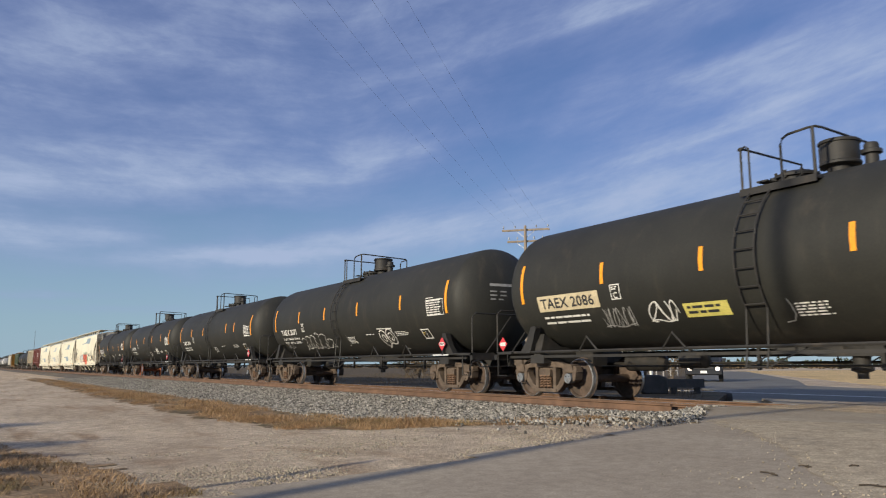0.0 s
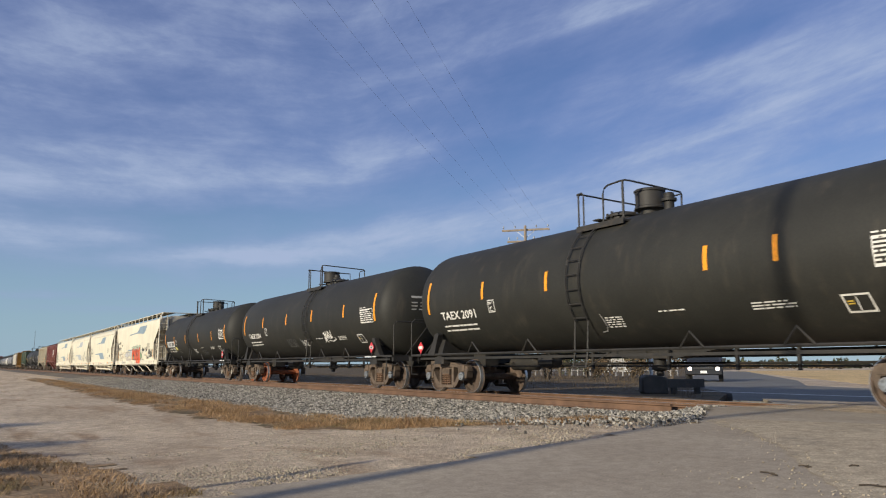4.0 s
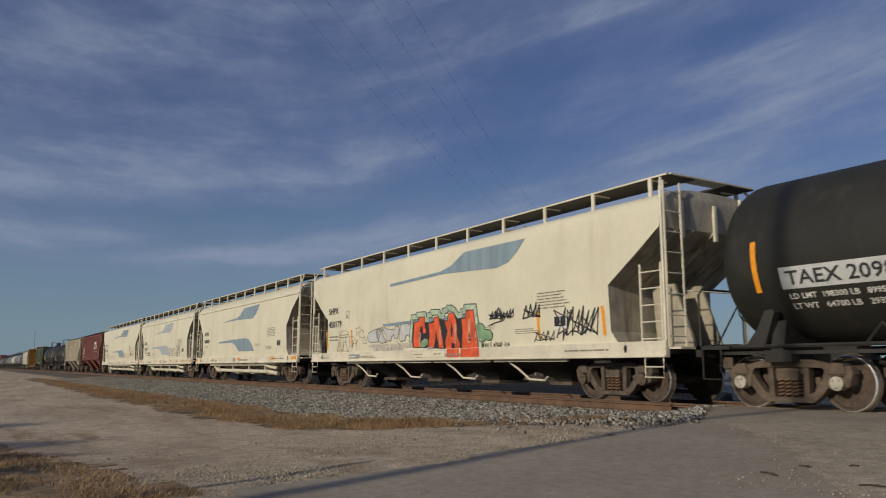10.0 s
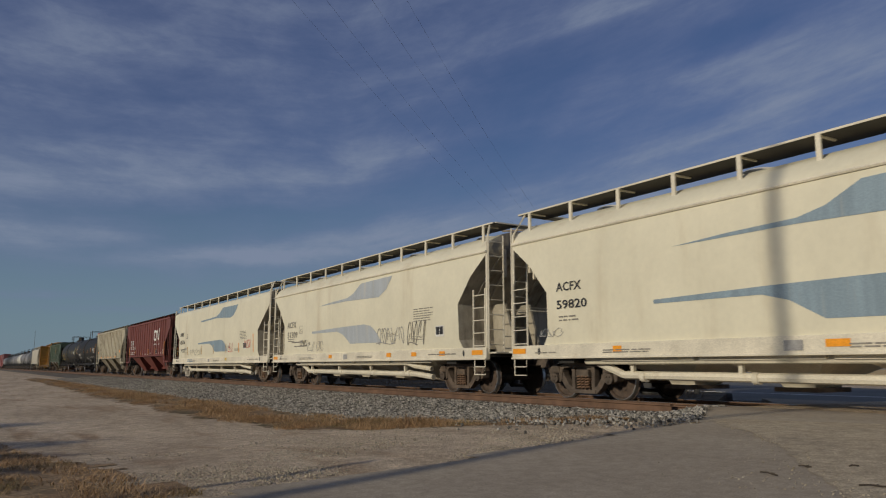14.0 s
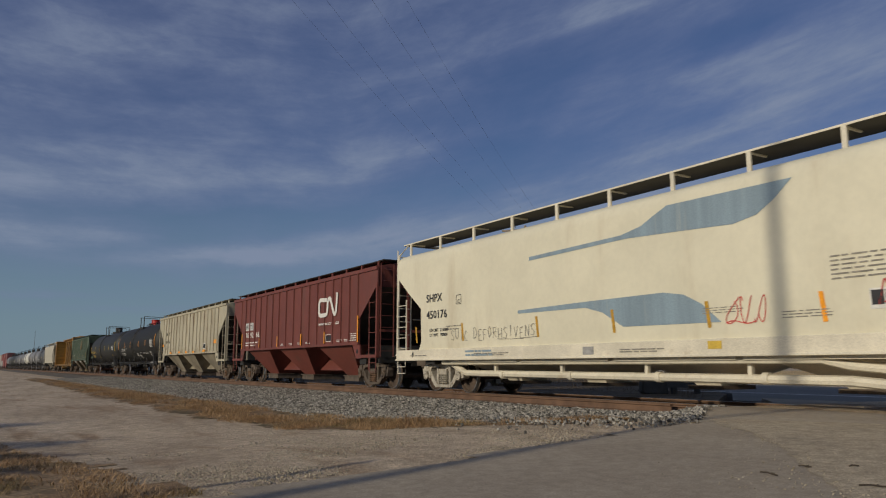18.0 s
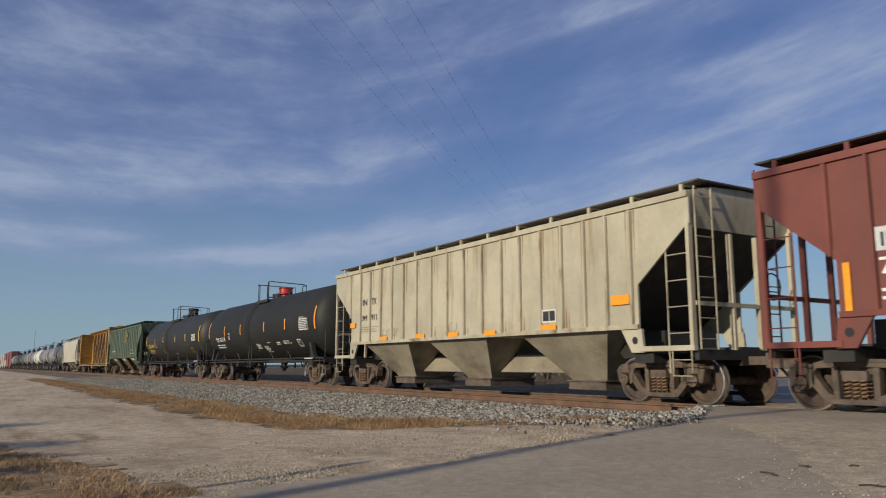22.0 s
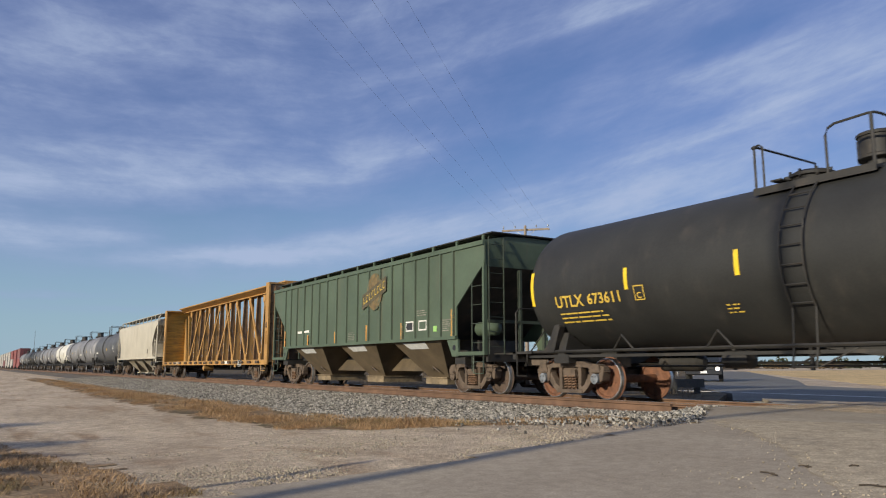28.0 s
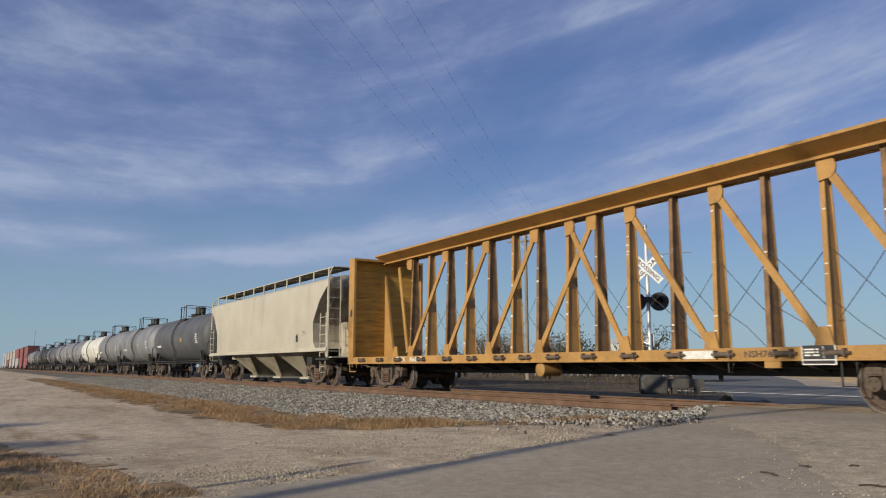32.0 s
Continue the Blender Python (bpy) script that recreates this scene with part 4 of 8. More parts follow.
class Marks:
    """Lettering, stripes and panels that lie on a car's side, given by the side's half width at a height."""

    def __init__(self, car, side, seed=1):
        self.car, self.side, self.r = car, side, random.Random(seed)

    def lay(self, name, pts, faces, ink, label, off):
        g = Geo().add([(x, -self.side(z) - off, z) for x, z in pts], faces)
        me = bpy.data.meshes.new(name)
        me.from_pydata(g.v, [], g.f)
        me.materials.append(ink)
        ob = new(name, me)
        ob.parent = self.car
        return tagged(ob, label=label)

    def rect(self, x, z, w, h, ink, name="stripe", label="", off=0.009, lean=0.0):
        n = max(1, int(h / 0.12))
        pts = [(x + lean * i / n + d, z + h * i / n) for i in range(n + 1) for d in (0, w)]
        return self.lay(name, pts, [(2 * i, 2 * i + 1, 2 * i + 3, 2 * i + 2) for i in range(n)], ink, label, off)

    def outline(self, x, z, w, h, ink, t=0.03, name="data_box", label="", off=0.011, lean=0.0):
        pts, faces = [], []
        for a, b, c, d in ((0, w, 0, t), (0, w, h - t, h), (0, t, t, h - t), (w - t, w, t, h - t)):
            k = len(pts)
            m = max(1, int((d - c) / 0.12))
            for i in range(m + 1):
                zz = c + (d - c) * i / m
                pts += [(x + a + lean * zz / h, z + zz), (x + b + lean * zz / h, z + zz)]
            faces += [(k + 2 * i, k + 2 * i + 1, k + 2 * i + 3, k + 2 * i + 2) for i in range(m)]
        return self.lay(name, pts, faces, ink, label, off)

    def word(self, text, x, z, h, ink, width=None, name="lettering", label="", off=0.012):
        pts, faces, w = word_shape(text)
        k = (width / w) if width else h
        return self.lay(name, [(x + a * k, z + b * h) for a, b in pts], faces, ink, label, off)

    def lines(self, x, z, w, h, rows, ink, name="small_print", label="", off=0.010, fill=0.55):
        """Rows of print too small to read, as short bars."""
        pts, faces = [], []
        pitch = h / rows
        for r in range(rows):
            a = x
            end = x + w * self.r.uniform(0.75, 1.0)
            z0 = z + h - (r + 1) * pitch + pitch * (1 - fill) / 2
            while a < end - 0.03:
                b = min(end, a + self.r.uniform(0.08, 0.3) * max(0.6, min(1.5, w)))
                k = len(pts)
                pts += [(a, z0), (b, z0), (b, z0 + pitch * fill), (a, z0 + pitch * fill)]
                faces.append((k, k + 1, k + 2, k + 3))
                a = b + self.r.uniform(0.025, 0.05)
        return self.lay(name, pts, faces, ink, label, off)

    def strokes(self, runs, ink, t=0.025, name="graffiti", label="spray-painted scrawl", off=0.013):
        """Sprayed lines through the points of each run."""
        pts, faces = [], []
        for run in runs:
            for (x0, z0), (x1, z1) in zip(run, run[1:]):
                d = math.hypot(x1 - x0, z1 - z0) or 1
                nx, nz = -(z1 - z0) / d * t / 2, (x1 - x0) / d * t / 2
                ex, ez = (x1 - x0) / d * t * 0.3, (z1 - z0) / d * t * 0.3
                k = len(pts)
                pts += [(x0 + nx - ex, z0 + nz - ez), (x0 - nx - ex, z0 - nz - ez), (x1 - nx + ex, z1 - nz + ez), (x1 + nx + ex, z1 + nz + ez)]
                faces.append((k, k + 1, k + 2, k + 3))
        return self.lay(name, pts, faces, ink, label, off)

    def handwriting(self, text, x, z, h, w, ink, t=0.014, label="thin marker scrawl"):
        """Letters drawn by hand in single strokes."""
        runs = []
        step = w / len(text)
        for i, c in enumerate(text):
            for run in HAND.get(c, ()):
                j = lambda: self.r.uniform(-0.05, 0.05)
                runs.append([(x + step * (i + 0.72 * (a + j())), z + h * (b + j()) + h * 0.15 * math.sin(i * 1.7)) for a, b in run])
        return self.strokes(runs, ink, t, label=label)

    def hatch(self, x, z, w, h, n, ink, t=0.02, label="zigzag tag", lean=0.25):
        """A fast tag of crossing slanted strokes."""
        run, back = [], []
        for i in range(n):
            u = x + w * i / (n - 1)
            run.append((u + (lean if i % 2 else 0) * h + self.r.uniform(-0.05, 0.05), z + (h * self.r.uniform(0.75, 1.0) if i % 2 else h * self.r.uniform(0, 0.25))))
            back.append((u - (lean if i % 2 else 0) * h, z + (h * self.r.uniform(0.6, 0.9) if i % 2 else h * self.r.uniform(0.1, 0.3))))
        return self.strokes([run, back[::2] + back[1::3]], ink, t, label=label)

    def scrawl(self, x, z, w, h, n, ink, t=0.02, label="spray-painted scrawl"):
        """A tag: n looping letters side by side."""
        runs = []
        for i in range(n):
            cx, cw = x + w * (i + 0.5) / n, w / n * 0.62
            a0, da = self.r.uniform(0, 6.28), self.r.choice((-1, 1)) * self.r.uniform(3.5, 7.5)
            rr, q = self.r.uniform(0.6, 1.0), self.r.uniform(0.7, 1.9)
            run = []
            for k in range(15):
                u = k / 14
                run.append((cx + cw * rr * math.cos(a0 + da * u) * (1 - 0.3 * u), z + h / 2 + h * 0.46 * math.sin(a0 * 1.3 + da * q * u)))
            runs.append(run)
        runs.append([(x + w * u, z + h * (0.08 + 0.06 * math.sin(9 * u))) for u in [k / 10 for k in range(int(self.r.uniform(5, 11)))]])
        return self.strokes(runs, ink, t, label=label)

    def bubble(self, x, z, w, h, fill, line, t, label, lobes=5):
        """A swollen letter: a lobed closed outline with its fill and one inner stroke."""
        a0 = self.r.uniform(0, 6.28)
        pts = [(x + w * (1 + 0.16 * math.sin(lobes * a + a0)) * math.cos(a), z + h * (1 + 0.12 * math.cos(lobes * a + 2 * a0)) * math.sin(a)) for a in [k * 0.2618 for k in range(24)]]
        self.shape(pts, fill, "graffiti", label, off=0.0085)
        self.strokes([pts + pts[:1], [(x - 0.1 * w, z + 0.5 * h), (x + 0.1 * w, z), (x - 0.15 * w, z - 0.5 * h)]], line, t, label=label, off=0.015)

    def shape(self, pts, ink, name="stripe", label="", off=0.008):
        """A filled outline, cut in level strips so that it follows the side."""
        bm = bmesh.new()
        vs = [bm.verts.new((x, 0, z)) for x, z in pts]
        bm.faces.new(vs)
        lo, hi = min(z for _, z in pts), max(z for _, z in pts)
        z = lo + 0.15
        while z < hi:
            bmesh.ops.bisect_plane(bm, geom=bm.verts[:] + bm.edges[:] + bm.faces[:], plane_co=(0, 0, z), plane_no=(0, 0, 1))
            z += 0.15
        bm.verts.ensure_lookup_table()
        bm.verts.index_update()
        out = self.lay(name, [(v.co.x, v.co.z) for v in bm.verts], [tuple(v.index for v in f.verts) for f in bm.faces], ink, label, off)
        bm.free()
        return out


def add_ladder(car, x0, x1, z0, z1, y, rungs, ink, across="x", r=0.018):
    """Two stiles and rungs of their own; across: the axis along which the rungs lie."""
    q = (lambda a, z: (a, y, z)) if across == "x" else (lambda a, z: (y, a, z))
    stile = Geo().tube([q(x0, z0), q(x0, z1)], r * 1.25, 5).tube([q(x1, z0), q(x1, z1)], r * 1.25, 5)
    lad = part("ladder", stile, ink, car)
    rung = Geo().tube([q(x0, 0), q(x1, 0)], r * 0.8, 5).mesh("rung", ink)
    for i in range(rungs):
        part("rung", rung, None, lad, at=pose(0, 0, z0 + (z1 - z0) * (i + 0.5) / rungs))
    return lad


def start_car(name, label, where, group):
    car = thing(name, label, "freight car", group)
    CARS.append((car, where))
    return car


# ---- tank cars ----
def tank_car(where, label, half=7.35, axle=6.72, paint_on=TANK_BLACK, stripes=(), dome=None, platform=(-1.08, 0.36), ladder=-0.68, loop=None, house=None, manway=None, iron=IRON, rust=WHEEL_RUST, cap=CAP_BLUE, stripe_ink=REFLECT, full=True, r=1.52, zc=2.62, group="tank cars of the train"):
    car = start_car("tank_car", label, where, group)
    prof = [(0.02, -half - 0.72)] + [(r * math.sin(radians(a)), -half - 0.72 * math.cos(radians(a))) for a in (12, 24, 36, 48, 58, 68, 76, 83)] + [(r, -half)]
    prof = prof + [(r, -half * 0.5), (r, 0), (r, half * 0.5)] + [(a, -b) for a, b in reversed(prof)]
    part("tank", Geo().lathe(prof, (0, 0, zc), "x", 64 if full else 32), paint_on, car, sharp=60)
    end = half + 0.98
    for s in (-1, 1):
        g = Geo()
        g.box(*sorted((s * (half - 1.35), s * end)), -0.22, 0.22, 0.72, 1.12)
        g.box(*sorted((s * (axle - 0.25), s * (axle + 0.25))), -1.35, 1.35, 0.80, 1.0)
        g.prism([(-1.35, 1.0), (-1.2, 1.5), (-0.7, 1.2), (0.7, 1.2), (1.2, 1.5), (1.35, 1.0)], *sorted((s * (axle - 0.12), s * (axle + 0.12))), axis="x")
        g.box(*sorted((s * (half + 0.25), s * end)), -1.45, 1.45, 1.03, 1.09)
        g.box(*sorted((s * (end - 0.12), s * end)), -1.45, 1.45, 0.9, 1.09)
        part("stub_sill", g, FRAME_BLACK, car)
    for s in (-1, 1):
        part("side_rod", Geo().tube([(-half - 0.6, s * 1.36, 1.07), (half + 0.6, s * 1.36, 1.07)], 0.035), FRAME_BLACK, car)
        part("side_sill", Geo().box(-half - 0.5, half + 0.5, s * 1.30 - 0.03, s * 1.30 + 0.03, 0.93, 0.99), FRAME_BLACK, car)
    # saddle gussets against the tank
    for s in (-1, 1):
        for u in (-1, 1):
            part("saddle_plate", Geo().prism([(s * (axle + 0.20), 1.05), (s * (axle + 0.04), 1.48), (s * (axle - 0.03), 1.64), (s * (axle + 0.02), 1.69), (s * (axle + 0.16), 1.67), (s * (axle + 0.32), 1.37), (s * (axle + 0.60), 1.05)], *sorted((u * 1.24, u * 1.40))), FRAME_BLACK, car)
    if full:
        for x in (-4.9, -2.5, 2.4, 4.6):
            for u in (-1, 1):
                part("brace", Geo().tube([(x - 0.28, u * 1.38, 1.08), (x, u * 1.42, 1.38), (x + 0.28, u * 1.38, 1.08)], 0.025, 5), FRAME_BLACK, car)
        # brake gear under the tank
        part("brake_cylinder", Geo().lathe([(0.05, 0.55), (0.17, 0.6), (0.17, 1.15), (0.05, 1.2)], (-3.6, -0.55, 0.86), "x", 14), FRAME_BLACK, car)
        part("air_reservoir", Geo().lathe([(0.08, -0.6), (0.2, -0.5), (0.2, 0.5), (0.08, 0.6)], (-4.9, 0.4, 0.82), "x", 14), FRAME_BLACK, car)
        part("brake_rod", Geo().tube([(-5.6, -0.3, 0.74), (5.6, -0.3, 0.74)], 0.022, 5), FRAME_BLACK, car)
        part("brake_pipe", Geo().tube([(-6.3, 0.55, 0.8), (6.3, 0.55, 0.8)], 0.028, 5), FRAME_BLACK, car)
        for x in (-3.0, -1.4, 0.9, 2.6, 3.9):
            part("hanger", Geo().box(x - 0.03, x + 0.03, -0.36, -0.30, 0.66, 1.15), FRAME_BLACK, car)
        part("outlet_valve", Geo().lathe([(0.32, 1.16), (0.28, 1.0), (0.15, 0.9), (0.13, 0.74), (0.18, 0.72), (0.18, 0.66), (0.09, 0.62), (0.09, 0.52)], (0.35, 0, 0), "z", 14).prism([(-1.9, 1.16), (-0.3, 0.9), (1.0, 0.9), (2.6, 1.16)], -0.22, 0.22), FRAME_BLACK, car)
    # end railings and steps
    for s in (-1, 1):
        x = s * (end - 0.08)
        part("end_railing", Geo().tube([(x, -1.4, 1.09), (x, -1.4, 2.05), (x, -1.3, 2.16), (x, 1.3, 2.16), (x, 1.4, 2.05), (x, 1.4, 1.09)], 0.022, 6)
             .tube([(x, -0.95, 1.09), (x, -0.1, 2.1)], 0.018, 5).tube([(x, 0.95, 1.09), (x, 0.1, 2.1)], 0.018, 5), FRAME_BLACK, car)
        part("step", Geo().tube([(x - s * 0.45, -1.42, 1.03), (x - s * 0.45, -1.42, 0.5), (x - s * 0.05, -1.42, 0.5), (x - s * 0.05, -1.42, 1.03)], 0.02, 5), FRAME_BLACK, car)
        add_coupler(car, end - 0.02, s)
        if full:
            part("brake_wheel" if s < 0 else "uncoupling_lever", Geo().tube([(x, 0.7 + 0.27 * math.cos(a * 0.524), 1.75 + 0.27 * math.sin(a * 0.524)) for a in range(12)], 0.016, 5, closed=True).tube([(x, 0.43, 1.75), (x, 0.97, 1.75)], 0.012, 4) if s < 0
                 else Geo().tube([(x, -1.35, 0.95), (x + 0.1, -1.2, 0.72), (x + 0.12, -0.2, 0.74), (x + 0.1, 0, 0.95)], 0.016, 5), FRAME_BLACK, car)
    # top platform, railing, manway and valves
    p0, p1 = platform
    zb, zt = zc + r * 0.86, zc + r + 0.60
    y, q0 = 0.95, loop if loop is not None else p1 - 0.62
    hx = house if house is not None else p1 - 0.10
    mx = manway if manway is not None else p0 + 0.5
    top = zc + r
    part("top_platform", Geo().box(p0 - 0.02, p1 + 0.05, -1.0, -0.5, zb - 0.04, zb).box(p0 - 0.02, p1 + 0.05, 0.5, 1.0, zb - 0.04, zb).box(p0 - 0.02, p0 + 0.2, -0.5, 0.5, top + 0.02, top + 0.05), FRAME_BLACK, car)
    part("platform_edge", Geo().box(p0 - 0.02, p1 + 0.05, -1.02, -1.0, zb - 0.1, zb + 0.03), FRAME_BLACK, car)
    # near frame over the ladder's head: low rail back to the far side, with a short second post
    part("top_railing", Geo().tube([(p0, -y, zb), (p0, -y, zt), (p0, -y + 0.1, zt + 0.02), (p0, y, zt - 0.02), (p0, y, zb)], 0.022, 6).tube([(p0, -y, zt), (p0 + 0.10, -y, zt + 0.03), (p0 + 0.17, -y, zt - 0.02), (p0 + 0.17, -y, zb)], 0.02, 5)
         .lathe([(0.02, -0.05), (0.045, 0.0), (0.03, 0.04)], (p0, -y, zt), "x", 8), FRAME_BLACK, car)
    part("top_railing", Geo().tube([(q0, -y, zb), (q0, -y, zt - 0.12), (q0 + 0.05, -y, zt - 0.01), (q0 + 0.16, -y, zt + 0.04), (p1 - 0.06, -y, zt + 0.06), (p1 + 0.02, -y + 0.06, zt + 0.07), (p1 + 0.06, -y + 0.2, zt + 0.06), (p1 + 0.06, y - 0.1, zt), (p1, y, zt - 0.02), (p1, y, zb)], 0.022, 6)
         .tube([(p1, -y, zb), (p1, -y, zt + 0.06)], 0.028, 6), FRAME_BLACK, car)
    part("top_railing", Geo().tube([(p1 - 0.5, y, zb), (p1 - 0.5, y, zt - 0.12), (p1 - 0.42, y, zt - 0.03), (p1, y, zt - 0.02)], 0.02, 5), FRAME_BLACK, car)
    lid = part("manway", Geo().lathe([(0.34, -0.08), (0.34, 0.06), (0.40, 0.07), (0.40, 0.12), (0.36, 0.13), (0.30, 0.17), (0.1, 0.2)], (mx, 0, top), "z", 24), FRAME_BLACK, car)
    for k in range(8):
        part("manway_bolt", shared("bolt", lambda: Geo().lathe([(0.03, 0), (0.03, 0.14)], (0, 0, 0), "z", 6).mesh("manway_bolt", FRAME_BLACK)), None, lid,
             at=pose(mx + 0.37 * math.cos(k * 0.785), 0.37 * math.sin(k * 0.785), top + 0.04))
    part("manway_hinge", Geo().box(mx - 0.5, mx - 0.36, -0.1, 0.1, top - 0.02, top + 0.16), FRAME_BLACK, car)
    tall = 0.36 if dome else 0.5
    part("valve_housing", Geo().lathe([(0.22, -0.06), (0.22, 0.09), (0.31, 0.10), (0.35, 0.12), (0.35, 0.16), (0.325, 0.18), (0.325, tall), (0.35, tall + 0.01), (0.355, tall + 0.05), (0.33, tall + 0.07), (0.1, tall + 0.085)], (hx, 0, top), "z", 26), dome or FRAME_BLACK, car,
         "red valve housing" if dome else "")
    part("housing_hasp", Geo().box(hx - 0.36, hx - 0.32, -0.06, 0.06, top + 0.1, top + tall), dome or FRAME_BLACK, car)
    rx = hx + 0.56
    part("relief_valve", Geo().lathe([(0.16, -0.05), (0.16, 0.02), (0.11, 0.03), (0.11, 0.2), (0.17, 0.21), (0.17, 0.27), (0.12, 0.29), (0.12, 0.36), (0.1, 0.4)] if not dome else [(0.07, -0.05), (0.07, 0.1), (0.1, 0.12), (0.1, 0.16), (0.05, 0.2)], (rx, 0, top), "z", 14), FRAME_BLACK, car)
    # the curved ladder up the side
    for u in ((-1, 1) if full else (-1,)):
        rail = []
        for a in range(-34, 62, 6):
            rail.append((u * (r + 0.07) * math.cos(radians(a)), zc + (r + 0.07) * math.sin(radians(a))))
        lad = Geo()
        for x in (ladder - 0.21, ladder + 0.21):
            lad.tube([(x, y, z) for y, z in rail] if True else [], 0.02, 5)
            lad.tube([(x, rail[0][0], rail[0][1]), (x, u * 1.36, 0.98), (x, u * 1.42, 0.70)], 0.02, 5)
        ladder_ob = part("ladder", lad, FRAME_BLACK, car)
        for a in (-31, -19, -7, 5, 17, 29, 41, 53):
            part("rung", Geo().tube([(ladder - 0.21, u * (r + 0.07) * math.cos(radians(a)), zc + (r + 0.07) * math.sin(radians(a))), (ladder + 0.21, u * (r + 0.07) * math.cos(radians(a)), zc + (r + 0.07) * math.sin(radians(a)))], 0.016, 5), FRAME_BLACK, ladder_ob)
        part("rung", Geo().tube([(ladder - 0.21, u * 1.41, 0.72), (ladder + 0.21, u * 1.41, 0.72)], 0.016, 5), FRAME_BLACK, ladder_ob)
        if full:
            part("ladder_brace", Geo().tube([(ladder - 0.2, u * 1.4, 0.72), (ladder + 0.35, u * 1.3, 1.0)], 0.016, 5).tube([(ladder + 0.9, u * 1.3, 1.05), (ladder + 0.25, u * 1.4, 0.72)], 0.016, 5), FRAME_BLACK, car)
    m = Marks(car, lambda z: math.sqrt(max(0.01, r * r - (z - zc) ** 2)), seed=int(-where))
    for x, z0, z1, w in stripes:
        m.rect(x - w / 2, z0, w, z1 - z0, stripe_ink, "reflector", "orange reflective stripe")
    for s in (-1, 1):
        add_truck(car, s * axle, iron, rust if s < 0 else WHEEL_RUST, cap, full)
    part("end_stencil", Geo().box(half - 1.05, half - 0.2, -1.468, -1.462, 1.035, 1.075), PALE_PANEL, car, "pale stencilled strip on the deck edge") if full else None
    return car, m


TALL, SHORT = (2.23, 3.17), (2.48, 2.94)
USUAL = [(-7.05, *TALL, 0.10), (-4.28, *SHORT, 0.10), (-1.66, *SHORT, 0.10), (1.22, *SHORT, 0.10), (2.92, *SHORT, 0.10), (4.37, *SHORT, 0.10), (7.08, *TALL, 0.12)]


def tank_marks(car, m, name, panel=None, ink=WHITE_INK, load=(), placard=True):
    """The stencils that all the black tank cars of the lot carry."""
    if panel:
        m.rect(-6.5, 2.0, 2.05, 0.36, panel, "number_panel", "pale panel behind the car number")
        m.word(name, -6.4, 2.07, 0.22, BLACK_INK, 1.8, label="black stencilled car number", off=0.014)
    else:
        m.word(name, -6.42, 2.04, 0.21, ink, 1.72, label="white stencilled car number")
    for i, t in enumerate(load):
        m.word(t, -6.42, 1.84 - 0.16 * i, 0.085, ink, 1.85, label="white stencilled weights")
    if not load:
        m.lines(-6.42, 1.68, 1.85, 0.24, 2, ink, fill=0.36)
    m.outline(-4.06, 2.12, 0.28, 0.32, ink, 0.022)
    m.word("C", -3.99, 2.15, 0.12, ink)
    m.lines(-4.02, 2.32, 0.2, 0.08, 2, ink)
    # the test table, the data box, the placard and notes
    m.lines(5.98, 2.70, 0.5, 0.05, 1, ink)
    m.lines(5.98, 2.2, 0.95, 0.47, 7, ink, name="test_table", label="white table of test dates", fill=0.5)
    m.outline(5.98, 2.2, 0.95, 0.47, ink, 0.02, name="test_table")
    m.outline(5.33, 1.56, 0.46, 0.29, ink, 0.03, lean=-0.02)
    m.rect(5.53, 1.60, 0.02, 0.2, ink, "data_box")
    m.lines(5.38, 1.68, 0.13, 0.08, 2, YELLOW_INK)
    m.lines(1.55, 1.79, 0.72, 0.045, 1, ink)
    m.lines(3.68, 1.70, 0.9, 0.15, 3, ink, fill=0.45)
    m.lines(0.0, 1.55, 0.62, 0.24, 5, ink, fill=0.5)
    m.strokes([[(-0.1, 1.85), (-0.06, 1.75), (-0.06, 1.6), (-0.14, 1.5), (-0.3, 1.48)]], GREY_INK, 0.02, "small_print", "")
    if placard:
        x, z, h = 6.85, 1.36, 0.19
        part("placard", Geo().prism([(x - h, z), (x, z - h), (x + h, z), (x, z + h)], -1.50, -1.49), PLACARD, car, "red diamond hazard placard")
        part("placard_bar", Geo().box(x - 0.12, x + 0.12, -1.504, -1.501, z - 0.05, z + 0.05), WHITE_INK, car, "white number bar of the placard")
        side = Marks(car, lambda zz: 1.506)
        side.word("1987", x - 0.105, z - 0.035, 0.07, BLACK_INK, 0.21, off=0.002)
        part("placard_holder", Geo().box(x - 0.02, x + 0.02, -1.49, -1.36, 1.05, z), FRAME_BLACK, car)
    if placard:
        x, y, z = 8.42, -0.5, 1.33
        part("placard", Geo().prism([(x - h, z), (x, z - h), (x + h, z), (x, z + h)], y - 0.005, y + 0.005), PLACARD, car, "red diamond hazard placard")
        part("placard_bar", Geo().box(x - 0.12, x + 0.12, y - 0.009, y - 0.006, z - 0.05, z + 0.05), WHITE_INK, car, "white number bar of the placard")
        part("placard_holder", Geo().box(x - 0.02, x + 0.02, y, y + 0.03, 0.9, z), FRAME_BLACK, car)
    # marks on the tank head
    x = 7.35 + 0.35
    for z, w, t in ((2.97, 0.72, 0.075), (2.80, 0.62, 0.04), (2.69, 0.62, 0.04), (2.58, 0.5, 0.04)):
        pts = []
        for k in range(7):
            y = -0.62 + w * k / 6
            for zz in (z, z + t):
                rr = min(0.999, math.hypot(y, zz - 2.62) / 1.52)
                pts.append((7.35 + 0.72 * math.sqrt(1 - rr * rr) + 0.012, y, zz))
        part("head_stencil", Geo().add(pts, [(2 * k, 2 * k + 2, 2 * k + 3, 2 * k + 1) for k in range(6) if k % 3 != 2 or z > 2.9]), GREY_INK, car)


